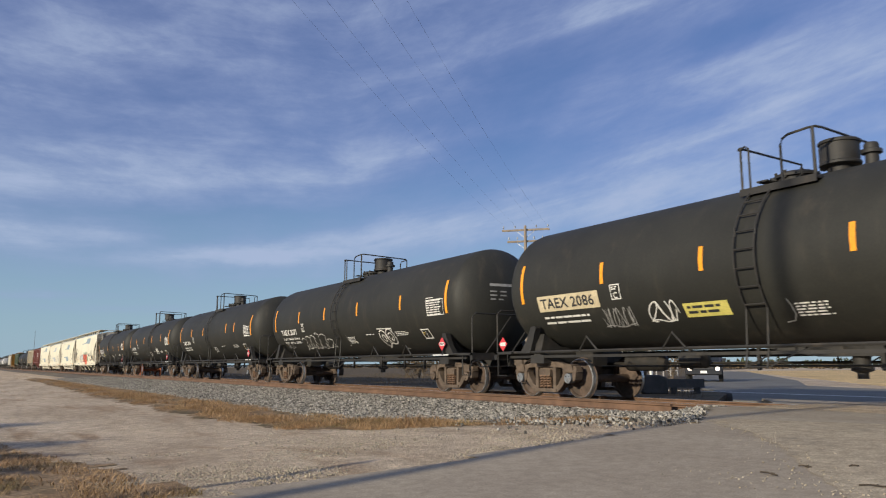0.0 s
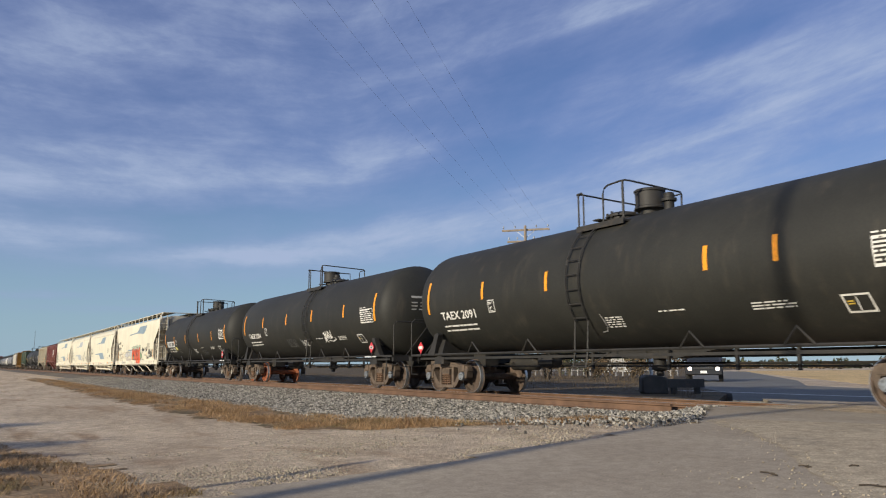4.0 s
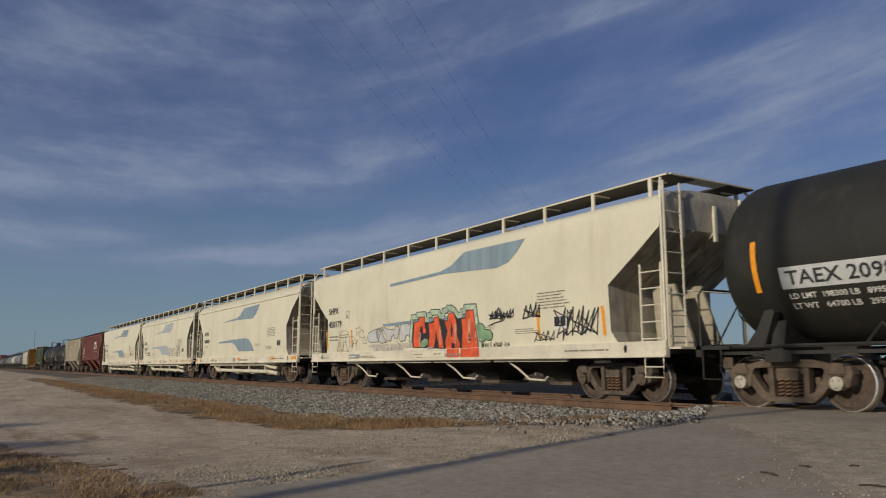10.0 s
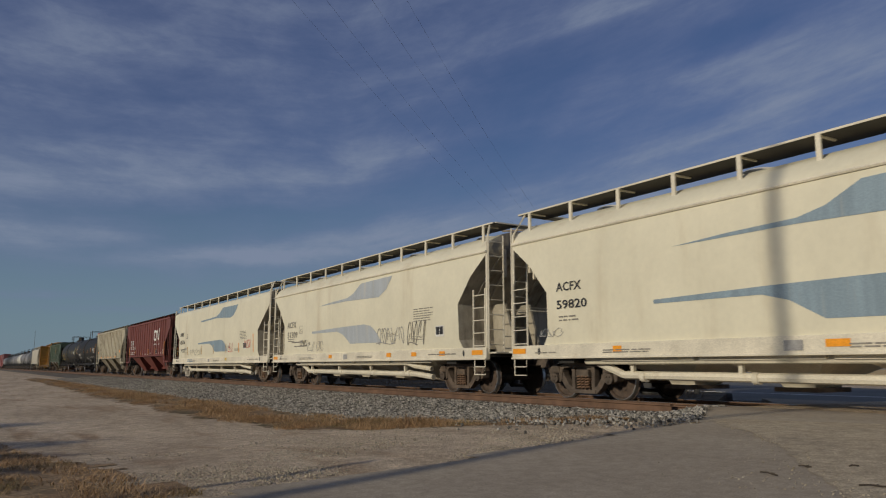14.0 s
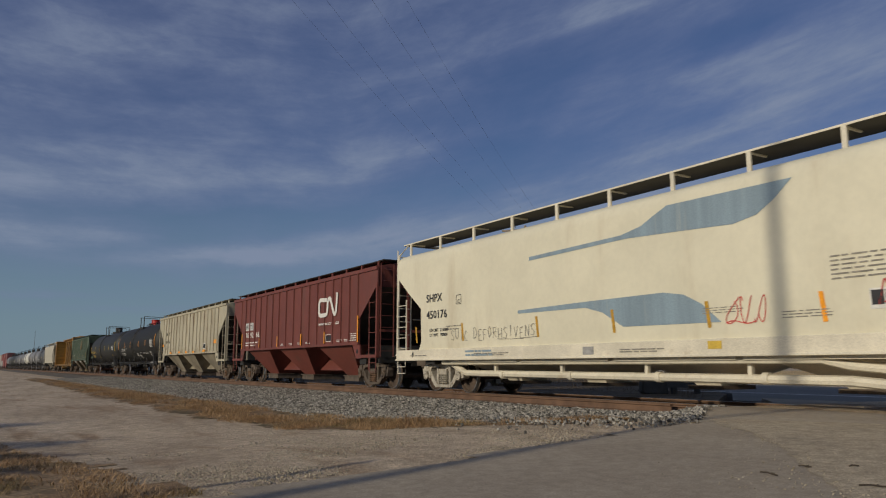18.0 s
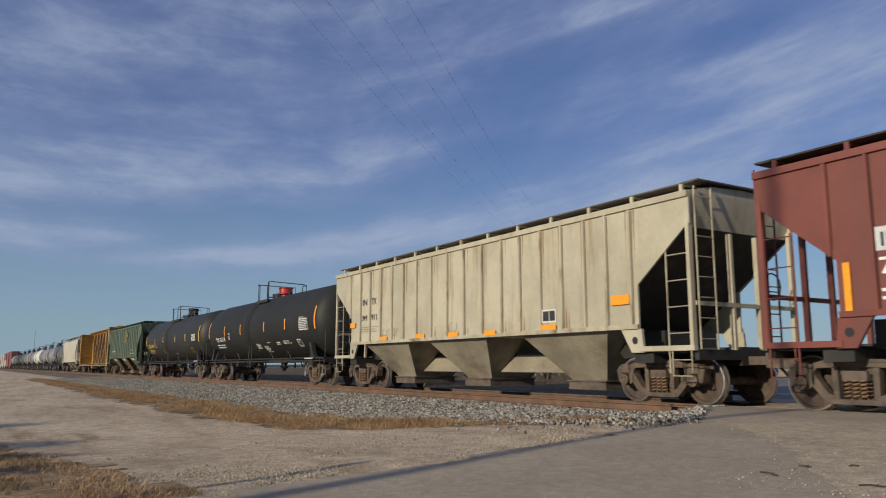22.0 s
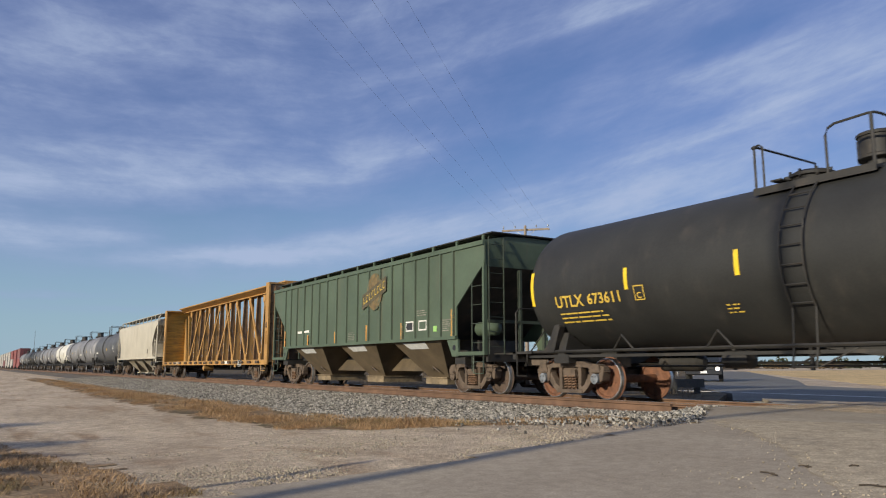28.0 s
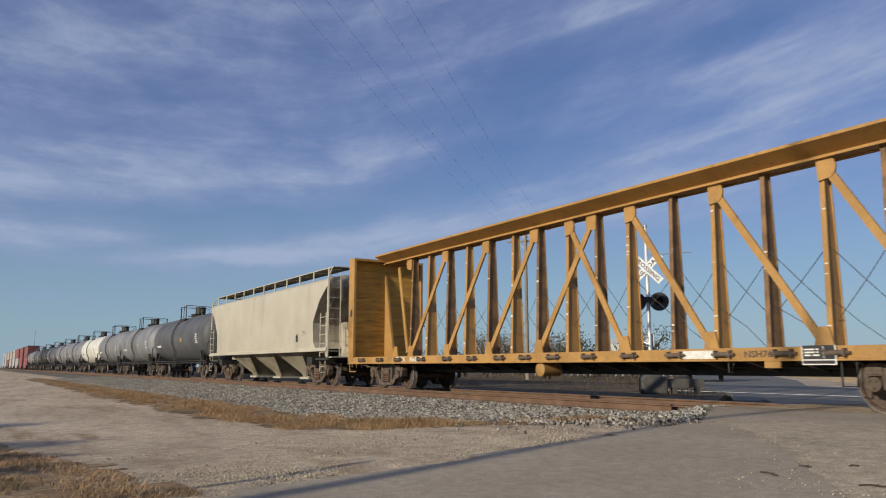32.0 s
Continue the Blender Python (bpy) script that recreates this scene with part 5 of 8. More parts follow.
# ---- covered hoppers ----
def rings_of(levels, cx=0.0):
    """Stacked oblong rings: (z, half length to the rear, to the front, half width)."""
    out = []
    for z, a, b, w in levels:
        out.append([(cx - a, -w, z), (cx + b, -w, z), (cx + b, w, z), (cx - a, w, z)])
    return out


def width_at(levels):
    zs, ws = [l[0] for l in levels], [l[3] for l in levels]
    return lambda z: float(np.interp(z, zs, ws))


def round_hopper(where, half, label, ink=CREAM, trim=CREAM_TRIM, low=1.2, axle=None, iron=IRON_DARK, front_iron=None, bays=False, pipes=True, top=4.46, deep=1.35, full=True, group="cream round-sided hopper cars", tall=3.62, sill=0.93, cut=None):
    """A covered hopper with bulging plate sides, cut back at the ends under the roof."""
    car = start_car("hopper_car", label, where, group)
    L = half
    cut = cut or tall       # where the slanted end meets the corner
    levels = [(low, L - deep + 0.2, L - deep + 0.2, 1.56), (low + 0.25, L - deep + 0.02, L - deep + 0.02, 1.585), (2.42, L - deep, L - deep, 1.615), (cut - 0.5, L - 0.72, L - 0.72, 1.615), (cut, L - 0.05, L - 0.05, 1.60 if cut < tall else 1.595)]
    if cut < tall:
        levels.append((tall, L - 0.02, L - 0.02, 1.595))
    levels += [(tall + 0.17, L, L, 1.575), (tall + 0.25, L, L, 1.52)]
    k = 1.0 if tall > 3.7 else 2.1      # how far the roof rises above the eaves
    levels += [(tall + 0.25 + 0.08 * k, L - 0.03, L - 0.03, 1.40), (tall + 0.25 + 0.17 * k, L - 0.05, L - 0.05, 1.05), (tall + 0.25 + 0.23 * k, L - 0.08, L - 0.08, 0.6), (tall + 0.25 + 0.25 * k, L - 0.1, L - 0.1, 0.0)]
    shell = Geo().loft(rings_of(levels))
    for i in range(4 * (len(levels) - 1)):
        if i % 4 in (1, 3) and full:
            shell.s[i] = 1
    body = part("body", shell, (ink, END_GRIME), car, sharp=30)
    m = Marks(car, width_at(levels), seed=int(-where))
    # long sills, end platforms, bolsters
    for s in (-1, 1):
        rail = Geo().box(-L, L, *sorted((s * 1.62, s * 1.50)), sill, low + 0.02).box(-L, L, *sorted((s * 1.66, s * 1.50)), sill - 0.03, sill + 0.015)
        soften(part("side_sill", rail, trim if full else ink, car), 0.01)
        if tall < 3.7:
            part("eave_rail", Geo().tube([(-L, s * 1.60, tall + 0.1), (L, s * 1.60, tall + 0.1)], 0.035, 6), trim, car)
    g = Geo().box(-L, L, -0.3, 0.3, 0.78, 1.16)
    for s in (-1, 1):
        g.box(*sorted((s * (L - 1.3), s * L)), -1.5, 1.5, 0.98, 1.06)
        g.box(*sorted((s * (L - 2.1), s * (L - 1.6))), -1.5, 1.5, 0.80, 1.1)
    part("underframe", g, FRAME_BLACK, car)
    for s in (-1, 1):
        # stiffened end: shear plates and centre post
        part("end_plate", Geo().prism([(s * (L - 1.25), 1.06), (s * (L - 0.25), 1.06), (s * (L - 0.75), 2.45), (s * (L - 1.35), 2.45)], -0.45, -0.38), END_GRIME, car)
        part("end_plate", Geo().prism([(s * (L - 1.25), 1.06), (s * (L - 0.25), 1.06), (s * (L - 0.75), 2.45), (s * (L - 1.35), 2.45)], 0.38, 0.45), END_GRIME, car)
        for y in (-1.1, -0.62, 0.0, 0.62, 1.1):
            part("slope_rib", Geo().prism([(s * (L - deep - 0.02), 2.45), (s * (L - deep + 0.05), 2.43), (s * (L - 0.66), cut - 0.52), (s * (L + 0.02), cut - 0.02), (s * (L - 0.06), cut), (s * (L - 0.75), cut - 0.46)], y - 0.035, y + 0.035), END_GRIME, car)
        part("vent_pipe", Geo().tube([(s * (L + 0.08), 0.72, 1.1), (s * (L + 0.10), 0.74, tall - 0.1), (s * (L + 0.04), 0.8, tall + 0.42)], 0.03, 6), trim, car)
        part("end_stay", Geo().tube([(s * (L + 0.06), 1.35, 1.1), (s * (L - 0.02), 1.2, 2.6), (s * (L + 0.12), 1.45, tall + 0.3)], 0.022, 5), trim, car)
        for y in (-1.0, 0.0, 1.0):
            part("end_rib", Geo().box(*sorted((s * (L - 0.02), s * (L + 0.04))), y - 0.04, y + 0.04, tall - 0.55, tall + 0.2), trim, car)
        part("corner_post", Geo().tube([(s * (L - 0.03), -1.56, 1.06), (s * (L - 0.03), -1.56, tall + 0.35), (s * (L - 0.22), -1.3, top)], 0.035, 6), trim, car)
        part("corner_post", Geo().tube([(s * (L - 0.03), 1.56, 1.06), (s * (L - 0.03), 1.56, tall + 0.35), (s * (L - 0.22), 1.3, top)], 0.035, 6), trim, car)
        add_ladder(car, -1.56, -1.08, 1.1, tall + 0.55, s * (L + 0.05), 8, trim, across="y")
        add_ladder(car, s * (L - 0.60), s * (L - 0.06), 1.1, 2.75, -1.60, 5, trim)
        part("end_platform", Geo().box(*sorted((s * (L - 0.1), s * (L + 0.28))), -1.5, 1.5, 1.06, 1.10), trim, car)
        part("stirrup", Geo().tube([(s * (L - 0.55), -1.6, 0.93), (s * (L - 0.55), -1.6, 0.52), (s * (L - 0.08), -1.6, 0.52), (s * (L - 0.08), -1.6, 0.93)], 0.018, 5).tube([(s * (L - 0.55), -1.6, 0.72), (s * (L - 0.08), -1.6, 0.72)], 0.014, 5), trim, car)
        part("grab_iron", Geo().tube([(s * (L + 0.05), -1.0, 2.2), (s * (L + 0.12), -0.9, 2.2), (s * (L + 0.12), 1.4, 2.2)], 0.014, 5), trim, car)
        add_coupler(car, L + 0.25, s)
    part("brake_wheel", Geo().tube([(L + 0.2, 0.6 + 0.27 * math.cos(a * 0.524), 1.9 + 0.27 * math.sin(a * 0.524)) for a in range(12)], 0.016, 5, closed=True).tube([(L + 0.2, 0.33, 1.9), (L + 0.2, 0.87, 1.9)], 0.012, 4).tube([(L + 0.1, 0.6, 1.9), (L + 0.1, 0.6, 1.1)], 0.02, 5), FRAME_BLACK, car)
    # running boards with brackets
    for y0, y1 in ((-1.36, -0.50), (0.50, 1.36)):
        part("running_board", Geo().box(-L, L, y0, y1, top - 0.03, top), MESH_GREY, car, "grey roof walkway grating")
        yo = y0 if y0 < 0 else y1
        part("board_edge", Geo().box(-L, L, yo - 0.015, yo + 0.015, top - 0.03, top + 0.006), trim, car)
        n = 11
        for i in range(n):
            x = -L + 0.45 + (2 * L - 0.9) * i / (n - 1)
            part("board_bracket", shared(("bracket", trim.name, round(top - tall, 2)), lambda: Geo().box(-0.045, 0.045, -0.02, 0.02, tall + 0.28, top - 0.03).box(-0.02, 0.02, -0.02, 0.5, top - 0.06, top - 0.03).mesh("board_bracket", trim)), None, car,
                 at=pose(x, yo, 0, 0, 0, 0 if y0 < 0 else 180))
    for s in (-1, 1):
        part("end_board", Geo().box(*sorted((s * (L - 0.35), s * (L + 0.05))), -1.3, 1.3, top - 0.02, top + 0.01), trim, car)
    for i in range(4):
        x = -L + 2 * L * (i + 0.5) / 4
        part("roof_hatch", Geo().lathe([(0.42, -0.06), (0.42, 0.1), (0.36, 0.14), (0.1, 0.17)], (x, 0, tall + 0.24 + 0.24 * k), "z", 18), trim, car)
    # outlets beneath
    n = 3 if bays else 4
    for i in range(n):
        c = (-L + 2.9) + (2 * L - 5.8) * (i + 0.5) / n
        w = (2 * L - 5.8) / n * 0.5
        if bays:
            part("hopper_bay", Geo().loft(rings_of([(0.28, 0.35, 0.35, 0.5), (0.42, 0.4, 0.4, 0.55), (low + 0.05, w * 0.98, w * 0.98, 1.5)], c)), BAY_GRIME, car)
            part("outlet_gate", Geo().box(c - 0.5, c + 0.5, -0.62, 0.62, 0.2, 0.28), trim, car)
        else:
            part("hopper_bay", Geo().loft(rings_of([(0.36, 0.3, 0.3, 0.4), (0.45, 0.34, 0.34, 0.45), (0.95, w * 0.95, w * 0.95, 1.42)], c)), FRAME_BLACK if not full or not pipes else trim, car)
            part("outlet_gate", Geo().box(c - 0.42, c + 0.42, -0.5, 0.5, 0.28, 0.36), IRON_DARK, car)
            if not pipes and full:
                part("outlet_handle", Geo().tube([(c - w * 0.6, -1.4, 0.84), (c - w * 0.5, -1.2, 0.66), (c - w * 0.3, -1.1, 0.42), (c + w * 0.1, -1.1, 0.40), (c + w * 0.2, -1.15, 0.48)], 0.028, 6), trim, car)
            part("bay_flange", Geo().box(c - w * 0.95, c + w * 0.95, -1.5, -1.44, 0.84, 0.94), trim, car)
    if pipes:
        part("air_pipe", Geo().tube([(-L + 2.4, -1.38, 0.84), (L - 4.6, -1.38, 0.84), (L - 4.2, -1.3, 0.74), (L - 3.4, -1.2, 0.66)], 0.075, 8), trim, car, "cream air pipe along the sill")
        part("unloading_pipe", Geo().tube([(-L + 2.6, -1.2, 0.80), (-L + 3.4, -1.25, 0.55), (L - 4.2, -1.25, 0.50), (L - 3.3, -1.2, 0.42)], 0.085, 8), trim, car, "cream unloading pipe under the bays")
        for x in (-4.4, -1.8, 0.8, 3.2):
            part("pipe_hanger", Geo().box(x - 0.04, x + 0.04, -1.3, -1.22, 0.5, 0.95).lathe([(0.11, -0.06), (0.11, 0.06)], (x + 0.3, -1.25, 0.52), "x", 10), trim, car)
    ax = axle or L - 1.95
    add_truck(car, -ax, iron, WHEEL_RUST, iron, full)
    add_truck(car, ax, front_iron or iron, WHEEL_RUST, iron, full)
    return car, m


def ribbed_hopper(where, half, label, ink, rib_x, bay_x, group, roof_ink=None, iron=IRON, low=1.47, top=4.02, bay_ink=None, axle=6.75, board=0.24, tank_end=False, rib_ink=None, seam_ink=None, end_ink=None):
    """A covered hopper with flat ribbed sides, triangular open ends and three deep bays."""
    car = start_car("hopper_car", label, where, group)
    L = half
    end = end_ink or rib_ink or ink
    levels = [(low, L - 2.6, L - 2.6, 1.55), (2.35, L - 1.42, L - 1.42, 1.55), (3.36, L - 0.12, L - 0.12, 1.55), (top - 0.02, L, L, 1.55), (top, L, L, 1.60), (top + 0.03, L, L, 1.55), (top + 0.16, L, L, 0.9), (top + 0.2, L, L, 0.0)]
    shell = Geo().loft(rings_of(levels))
    # sloped ends get a near-black colour: grime with the recess's shade painted in
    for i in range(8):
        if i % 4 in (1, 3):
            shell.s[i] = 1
    part("body", shell, (ink, END_SHADE_GRIME), car, sharp=25)
    for u in (-1, 1):
        part("side_sheet", Geo().prism([(-L + 1.36, low), (L - 1.36, low), (L - 1.36, 2.35), (L - 0.1, 3.36), (L, 3.4), (L, top), (-L, top), (-L, 3.4), (-L + 0.1, 3.36), (-L + 1.36, 2.35)], *sorted((u * 1.555, u * 1.60))), ink, car)
    m = Marks(car, lambda z: 1.60, seed=int(-where))
    rib = Geo().prism([(-0.035, -1.602), (0.035, -1.602), (0.026, -1.642), (-0.026, -1.642)], low, top, "z").mesh("rib", rib_ink or ink)
    for x in rib_x:
        bottom = low
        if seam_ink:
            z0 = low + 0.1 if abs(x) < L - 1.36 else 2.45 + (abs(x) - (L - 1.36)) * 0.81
            m.rect(x + 0.036, z0, 0.024, top - 0.1 - z0, seam_ink, "seam", "dark line along one edge of a rib", off=0.004)
        if abs(x) > L - 1.36:
            bottom = 2.35 + (abs(x) - (L - 1.36)) * 0.81
        if bottom > low:
            part("rib", Geo().prism([(x - 0.045, -1.602), (x + 0.045, -1.602), (x + 0.03, -1.638), (x - 0.03, -1.638)], bottom, top, "z"), rib_ink or ink, car)
        else:
            part("rib", rib, None, car, at=pose(x, 0, 0))
    for u in (-1, 1):
        part("top_chord", Geo().box(-L, L, *sorted((u * 1.60, u * 1.65)), top - 0.10, top + 0.02), ink, car)
        part("bottom_chord", Geo().box(-L + 1.36, L - 1.36, *sorted((u * 1.60, u * 1.645)), low, low + 0.09), rib_ink or ink, car)
        for s in (-1, 1):
            part("end_sill", Geo().box(*sorted((s * (L - 1.36), s * L)), *sorted((u * 1.52, u * 1.62)), 1.02, 1.12), ink, car)
            part("end_post", Geo().prism([(s * (L - 0.02), 1.02), (s * (L - 0.1), 1.02), (s * (L - 0.1), 3.5), (s * (L - 0.02), 3.5)], *sorted((u * 1.50, u * 1.61))), ink, car)
            plate = part("gusset", Geo().prism([(s * (L - 1.86), low), (s * (L - 1.30), low), (s * (L - 1.26), 1.0), (s * (L - 1.58), 1.0)], *sorted((u * 1.54, u * 1.60))), ink, car)
            part("gusset_hole", Geo().lathe([(0.075, -0.004), (0.075, 0.004)], (s * (L - 1.48), u * 1.602, 1.24), n=12), SIGNAL_BLACK, plate)
    part("centre_sill", Geo().prism([(-0.5, 0.58), (0.5, 0.58), (0.5, 0.62), (0.3, 0.98), (-0.3, 0.98), (-0.5, 0.62)], -L + 2.9, L - 2.9, "x"), bay_ink or ink, car)
    g = Geo().box(-L, L, -0.28, 0.28, 0.74, 1.1)
    for s in (-1, 1):
        g.box(*sorted((s * (L - 1.4), s * L)), -1.5, 1.5, 0.98, 1.04)
        g.box(*sorted((s * (axle - 0.25), s * (axle + 0.25))), -1.5, 1.5, 0.80, 1.0)
        g.box(*sorted((s * (L - 0.12), s * L)), -1.5, 1.5, 0.85, 1.04)
        # black block added to stand for the shade over the truck, hiding sky
        part("bolster_web", Geo().prism([(s * (L - 1.42), 1.0), (s * (L - 1.42), low - 0.01), (s * (L - 3.1), low - 0.01), (s * (L - 2.6), 0.9)], -0.8, 0.8), FRAME_BLACK, car)
    part("underframe", g, FRAME_BLACK, car)
    for s in (-1, 1):
        add_ladder(car, -1.5, -1.02, 1.04, top + 0.1, s * (L + 0.06), 8, end, across="y", r=0.014)
        add_ladder(car, s * (L - 0.62), s * (L - 0.1), 0.6, 3.1, -1.58, 5, end, r=0.014)
        part("end_post", Geo().box(*sorted((s * (L - 0.1), s * L)), 0.37, 0.44, 1.04, 3.3), end, car)
        part("end_post", Geo().box(*sorted((s * (L - 0.1), s * L)), -0.44, -0.37, 1.04, 3.3), end, car)
        part("end_rail", Geo().box(*sorted((s * (L - 0.05), s * L)), -1.5, 1.5, 1.86, 1.94), end_ink or ink, car)
        part("stirrup", Geo().tube([(s * (L - 0.55), -1.58, 1.02), (s * (L - 0.55), -1.58, 0.55), (s * (L - 0.1), -1.58, 0.55), (s * (L - 0.1), -1.58, 1.02)], 0.018, 5), ink, car)
        add_coupler(car, L + 0.2, s)
    if tank_end:
        part("air_reservoir", Geo().lathe([(0.08, -0.45), (0.2, -0.36), (0.2, 0.36), (0.08, 0.45)], (L - 0.85, -0.9, 1.75), "x", 16), ink, car)
    part("brake_wheel", Geo().tube([(L + 0.14, 0.6 + 0.27 * math.cos(a * 0.524), 2.3 + 0.27 * math.sin(a * 0.524)) for a in range(12)], 0.016, 5, closed=True).tube([(L + 0.14, 0.33, 2.3), (L + 0.14, 0.87, 2.3)], 0.012, 4), FRAME_BLACK, car)
    rb = roof_ink or FRAME_BLACK
    for y0, y1 in ((-1.42, -0.62), (0.62, 1.42)):
        part("running_board", Geo().box(-L, L, y0, y1, top + board - 0.03, top + board), rb, car, "dark roof walkway grating")
        yo = y0 if y0 < 0 else y1
        for i in range(13):
            x = -L + 0.3 + (2 * L - 0.6) * i / 12
            part("board_bracket", shared(("rb", ink.name, board), lambda: Geo().box(-0.04, 0.04, -0.02, 0.03, top - 0.02, top + board - 0.03).box(-0.02, 0.02, 0, 0.55, top + board - 0.06, top + board - 0.03).mesh("board_bracket", ink)), None, car, at=pose(x, yo, 0, 0, 0, 0 if y0 < 0 else 180))
    for s in (-1, 1):
        part("end_board", Geo().box(*sorted((s * (L - 0.3), s * (L + 0.1))), -1.42, 1.42, top + board - 0.02, top + board + 0.01), rb, car)
    part("roof_hatch", Geo().box(-L + 0.8, L - 0.8, -0.32, 0.32, top + 0.15, top + 0.24), ink, car, "long trough hatch")
    for c, a, b in bay_x:
        bay = Geo().loft(rings_of([(0.26, 0.52, 0.52, 0.60), (0.40, 0.56, 0.56, 0.66), (low + 0.03, a, b, 1.52)], c))
        part("hopper_bay", bay, bay_ink or ink, car)
        part("outlet_gate", Geo().box(c - 0.62, c + 0.62, -0.76, 0.76, 0.2, 0.40).box(c - 0.66, c + 0.66, -0.80, 0.80, 0.385, 0.415).tube([(c - 0.5, -0.66, 0.3), (c + 0.5, -0.66, 0.3)], 0.025, 6), GATE_DUST if end_ink else IRON_DARK, car)
    for s in (-1, 1):
        add_truck(car, s * axle, iron, WHEEL_RUST, IRON)
    return car, m


# ---- the centre-beam flat car ----
def centerbeam(where, half, label):
    car = start_car("centerbeam_car", label, where, "single cars of the train")
    L = half
    Y, W, B = BEAM_YELLOW, BEAM_WORN, BULK_BROWN
    rr = random.Random(4)
    for u in (-1, 1):
        soften(part("side_sill", Geo().prism([(-L, 1.05), (L, 1.05), (L, 0.84), (-L, 0.84)], *sorted((u * 1.40, u * 1.33))).box(-L, L, *sorted((u * 1.46, u * 1.33)), 0.815, 0.845), Y, car), 0.008)
    part("deck", Geo().box(-L, L, -1.33, 1.33, 0.95, 1.0), DECK_WOOD, car)
    part("centre_sill", Geo().box(-L, L, -0.26, 0.26, 0.55, 0.95), FRAME_BLACK, car)
    n = 22
    for i in range(n):
        x = -L + 0.6 + (2 * L - 1.2) * i / (n - 1)
        part("cross_bearer", shared("bearer", lambda: Geo().prism([(-1.33, 0.95), (1.33, 0.95), (1.33, 0.85), (0.26, 0.62), (-0.26, 0.62), (-1.33, 0.85)], -0.05, 0.05, "x").mesh("cross_bearer", FRAME_BLACK)), None, car, at=pose(x, 0, 0))
    # bulkheads: frame, planks and centre post
    for s in (-1, 1):
        x0, x1 = sorted((s * L, s * (L - 0.10)))
        bulk = part("bulkhead", Geo().box(x0, x1, -1.40, 1.40, 1.0, 4.5), B if s > 0 else Y, car, "ribbed steel end bulkhead")
        part("bulkhead_slot", Geo().prism([(s * (L - 0.15), 2.48), (s * (L - 0.27), 2.48), (s * (L - 0.29), 2.53), (s * (L - 0.29), 2.68), (s * (L - 0.25), 2.73), (s * (L - 0.15), 2.73)][::s], -1.426, -1.42), SIGNAL_BLACK, bulk)
        for k in range(3):
            part("post_rib", Geo().box(*sorted((s * (L - 0.06 - 0.09 * k), s * (L - 0.10 - 0.09 * k))), -1.435, -1.42, 1.75, 2.38), Y, bulk)
        for u in (-1, 1):
            soften(part("bulkhead_post", Geo().box(*sorted((s * (L + 0.02), s * (L - 0.40))), *sorted((u * 1.42, u * 1.33)), 0.9, 4.56), Y, bulk), 0.005)
        if s < 0:
            for k in range(11):      # boards facing the load
                part("plank", Geo().box(-L + 0.102, -L + 0.125, -1.3, 1.3, 1.06 + 0.31 * k, 1.362 + 0.31 * k), BEAM_BOARD, bulk)
        part("bulkhead_cap", Geo().box(*sorted((s * (L + 0.03), s * (L - 0.42))), -1.42, 1.42, 4.5, 4.58), Y, bulk)
        for k in range(7):
            part("bulkhead_rib", Geo().box(*sorted((s * (L + 0.05), s * L)), -1.33, 1.33, 1.35 + 0.46 * k, 1.41 + 0.46 * k), B, bulk)
        for y in (-0.45, 0.5):
            part("bulkhead_stay", Geo().box(*sorted((s * (L + 0.11), s * (L + 0.02))), y - 0.05, y + 0.05, 1.0, 4.45), W, bulk)
        part("bulkhead_gusset", Geo().prism([(-s * 0.0 + s * (L - 0.1), 1.02), (s * (L - 0.85), 1.02), (s * (L - 0.1), 4.3)], -0.04, 0.04), Y, bulk)
        add_ladder(car, -1.18, -0.80, 0.7, 4.4, s * (L + 0.14), 9, W, across="y")
        part("stirrup", Geo().tube([(s * (L - 0.75), -1.42, 0.84), (s * (L - 0.72), -1.42, 0.55), (s * (L - 0.18), -1.42, 0.55), (s * (L - 0.15), -1.42, 0.84)], 0.02, 5), Y, car)
        add_coupler(car, L + 0.1, s)
    # top chord: a broad cap whose sides slope in below its lip
    soften(part("top_chord", Geo().prism([(-0.56, 4.735), (0.56, 4.735), (0.56, 4.675), (0.14, 4.50), (0.14, 4.44), (-0.14, 4.44), (-0.14, 4.50), (-0.56, 4.675)], -L + 0.3, L - 0.3, "x"), Y, car), 0.008)
    for u in (-1, 1):
        part("chord_lip", Geo().box(-L + 0.3, L - 0.3, *sorted((u * 0.14, u * 0.24)), 4.42, 4.45), Y, car)
    # posts taper upwards; braces lean towards the middle
    xs = [-8.53, -7.43, -6.23, -5.16, -3.96, -2.81, -1.69, -0.5, 0.55, 1.61, 2.89, 4.0, 5.18, 6.39, 7.5, 8.6]

    def post_mesh(ink, key):
        g = Geo().prism([(-0.19, 1.0), (0.19, 1.0), (0.075, 4.5), (-0.075, 4.5)], -0.025, 0.025, "x")
        for u in (-1, 1):
            g.prism([(u * 0.21, 1.0), (u * 0.19, 1.0), (u * 0.075, 4.5), (u * 0.095, 4.5)], -0.05, 0.05, "x")
        return shared(("beam post", key), lambda: g.mesh("post", ink))

    for i, x in enumerate(xs):
        part("post", post_mesh(*((Y, "clean") if i % 2 else (W, "worn"))), None, car, "scuffed yellow tapered post", at=pose(x, 0, 0))
    for k in range(60):      # bare scuffs that loads left on the posts
        x, z = rr.choice(xs), rr.uniform(1.2, 3.9)
        y = -0.212 + (z - 1.0) * 0.033
        a = rr.uniform(0.004, 0.012)
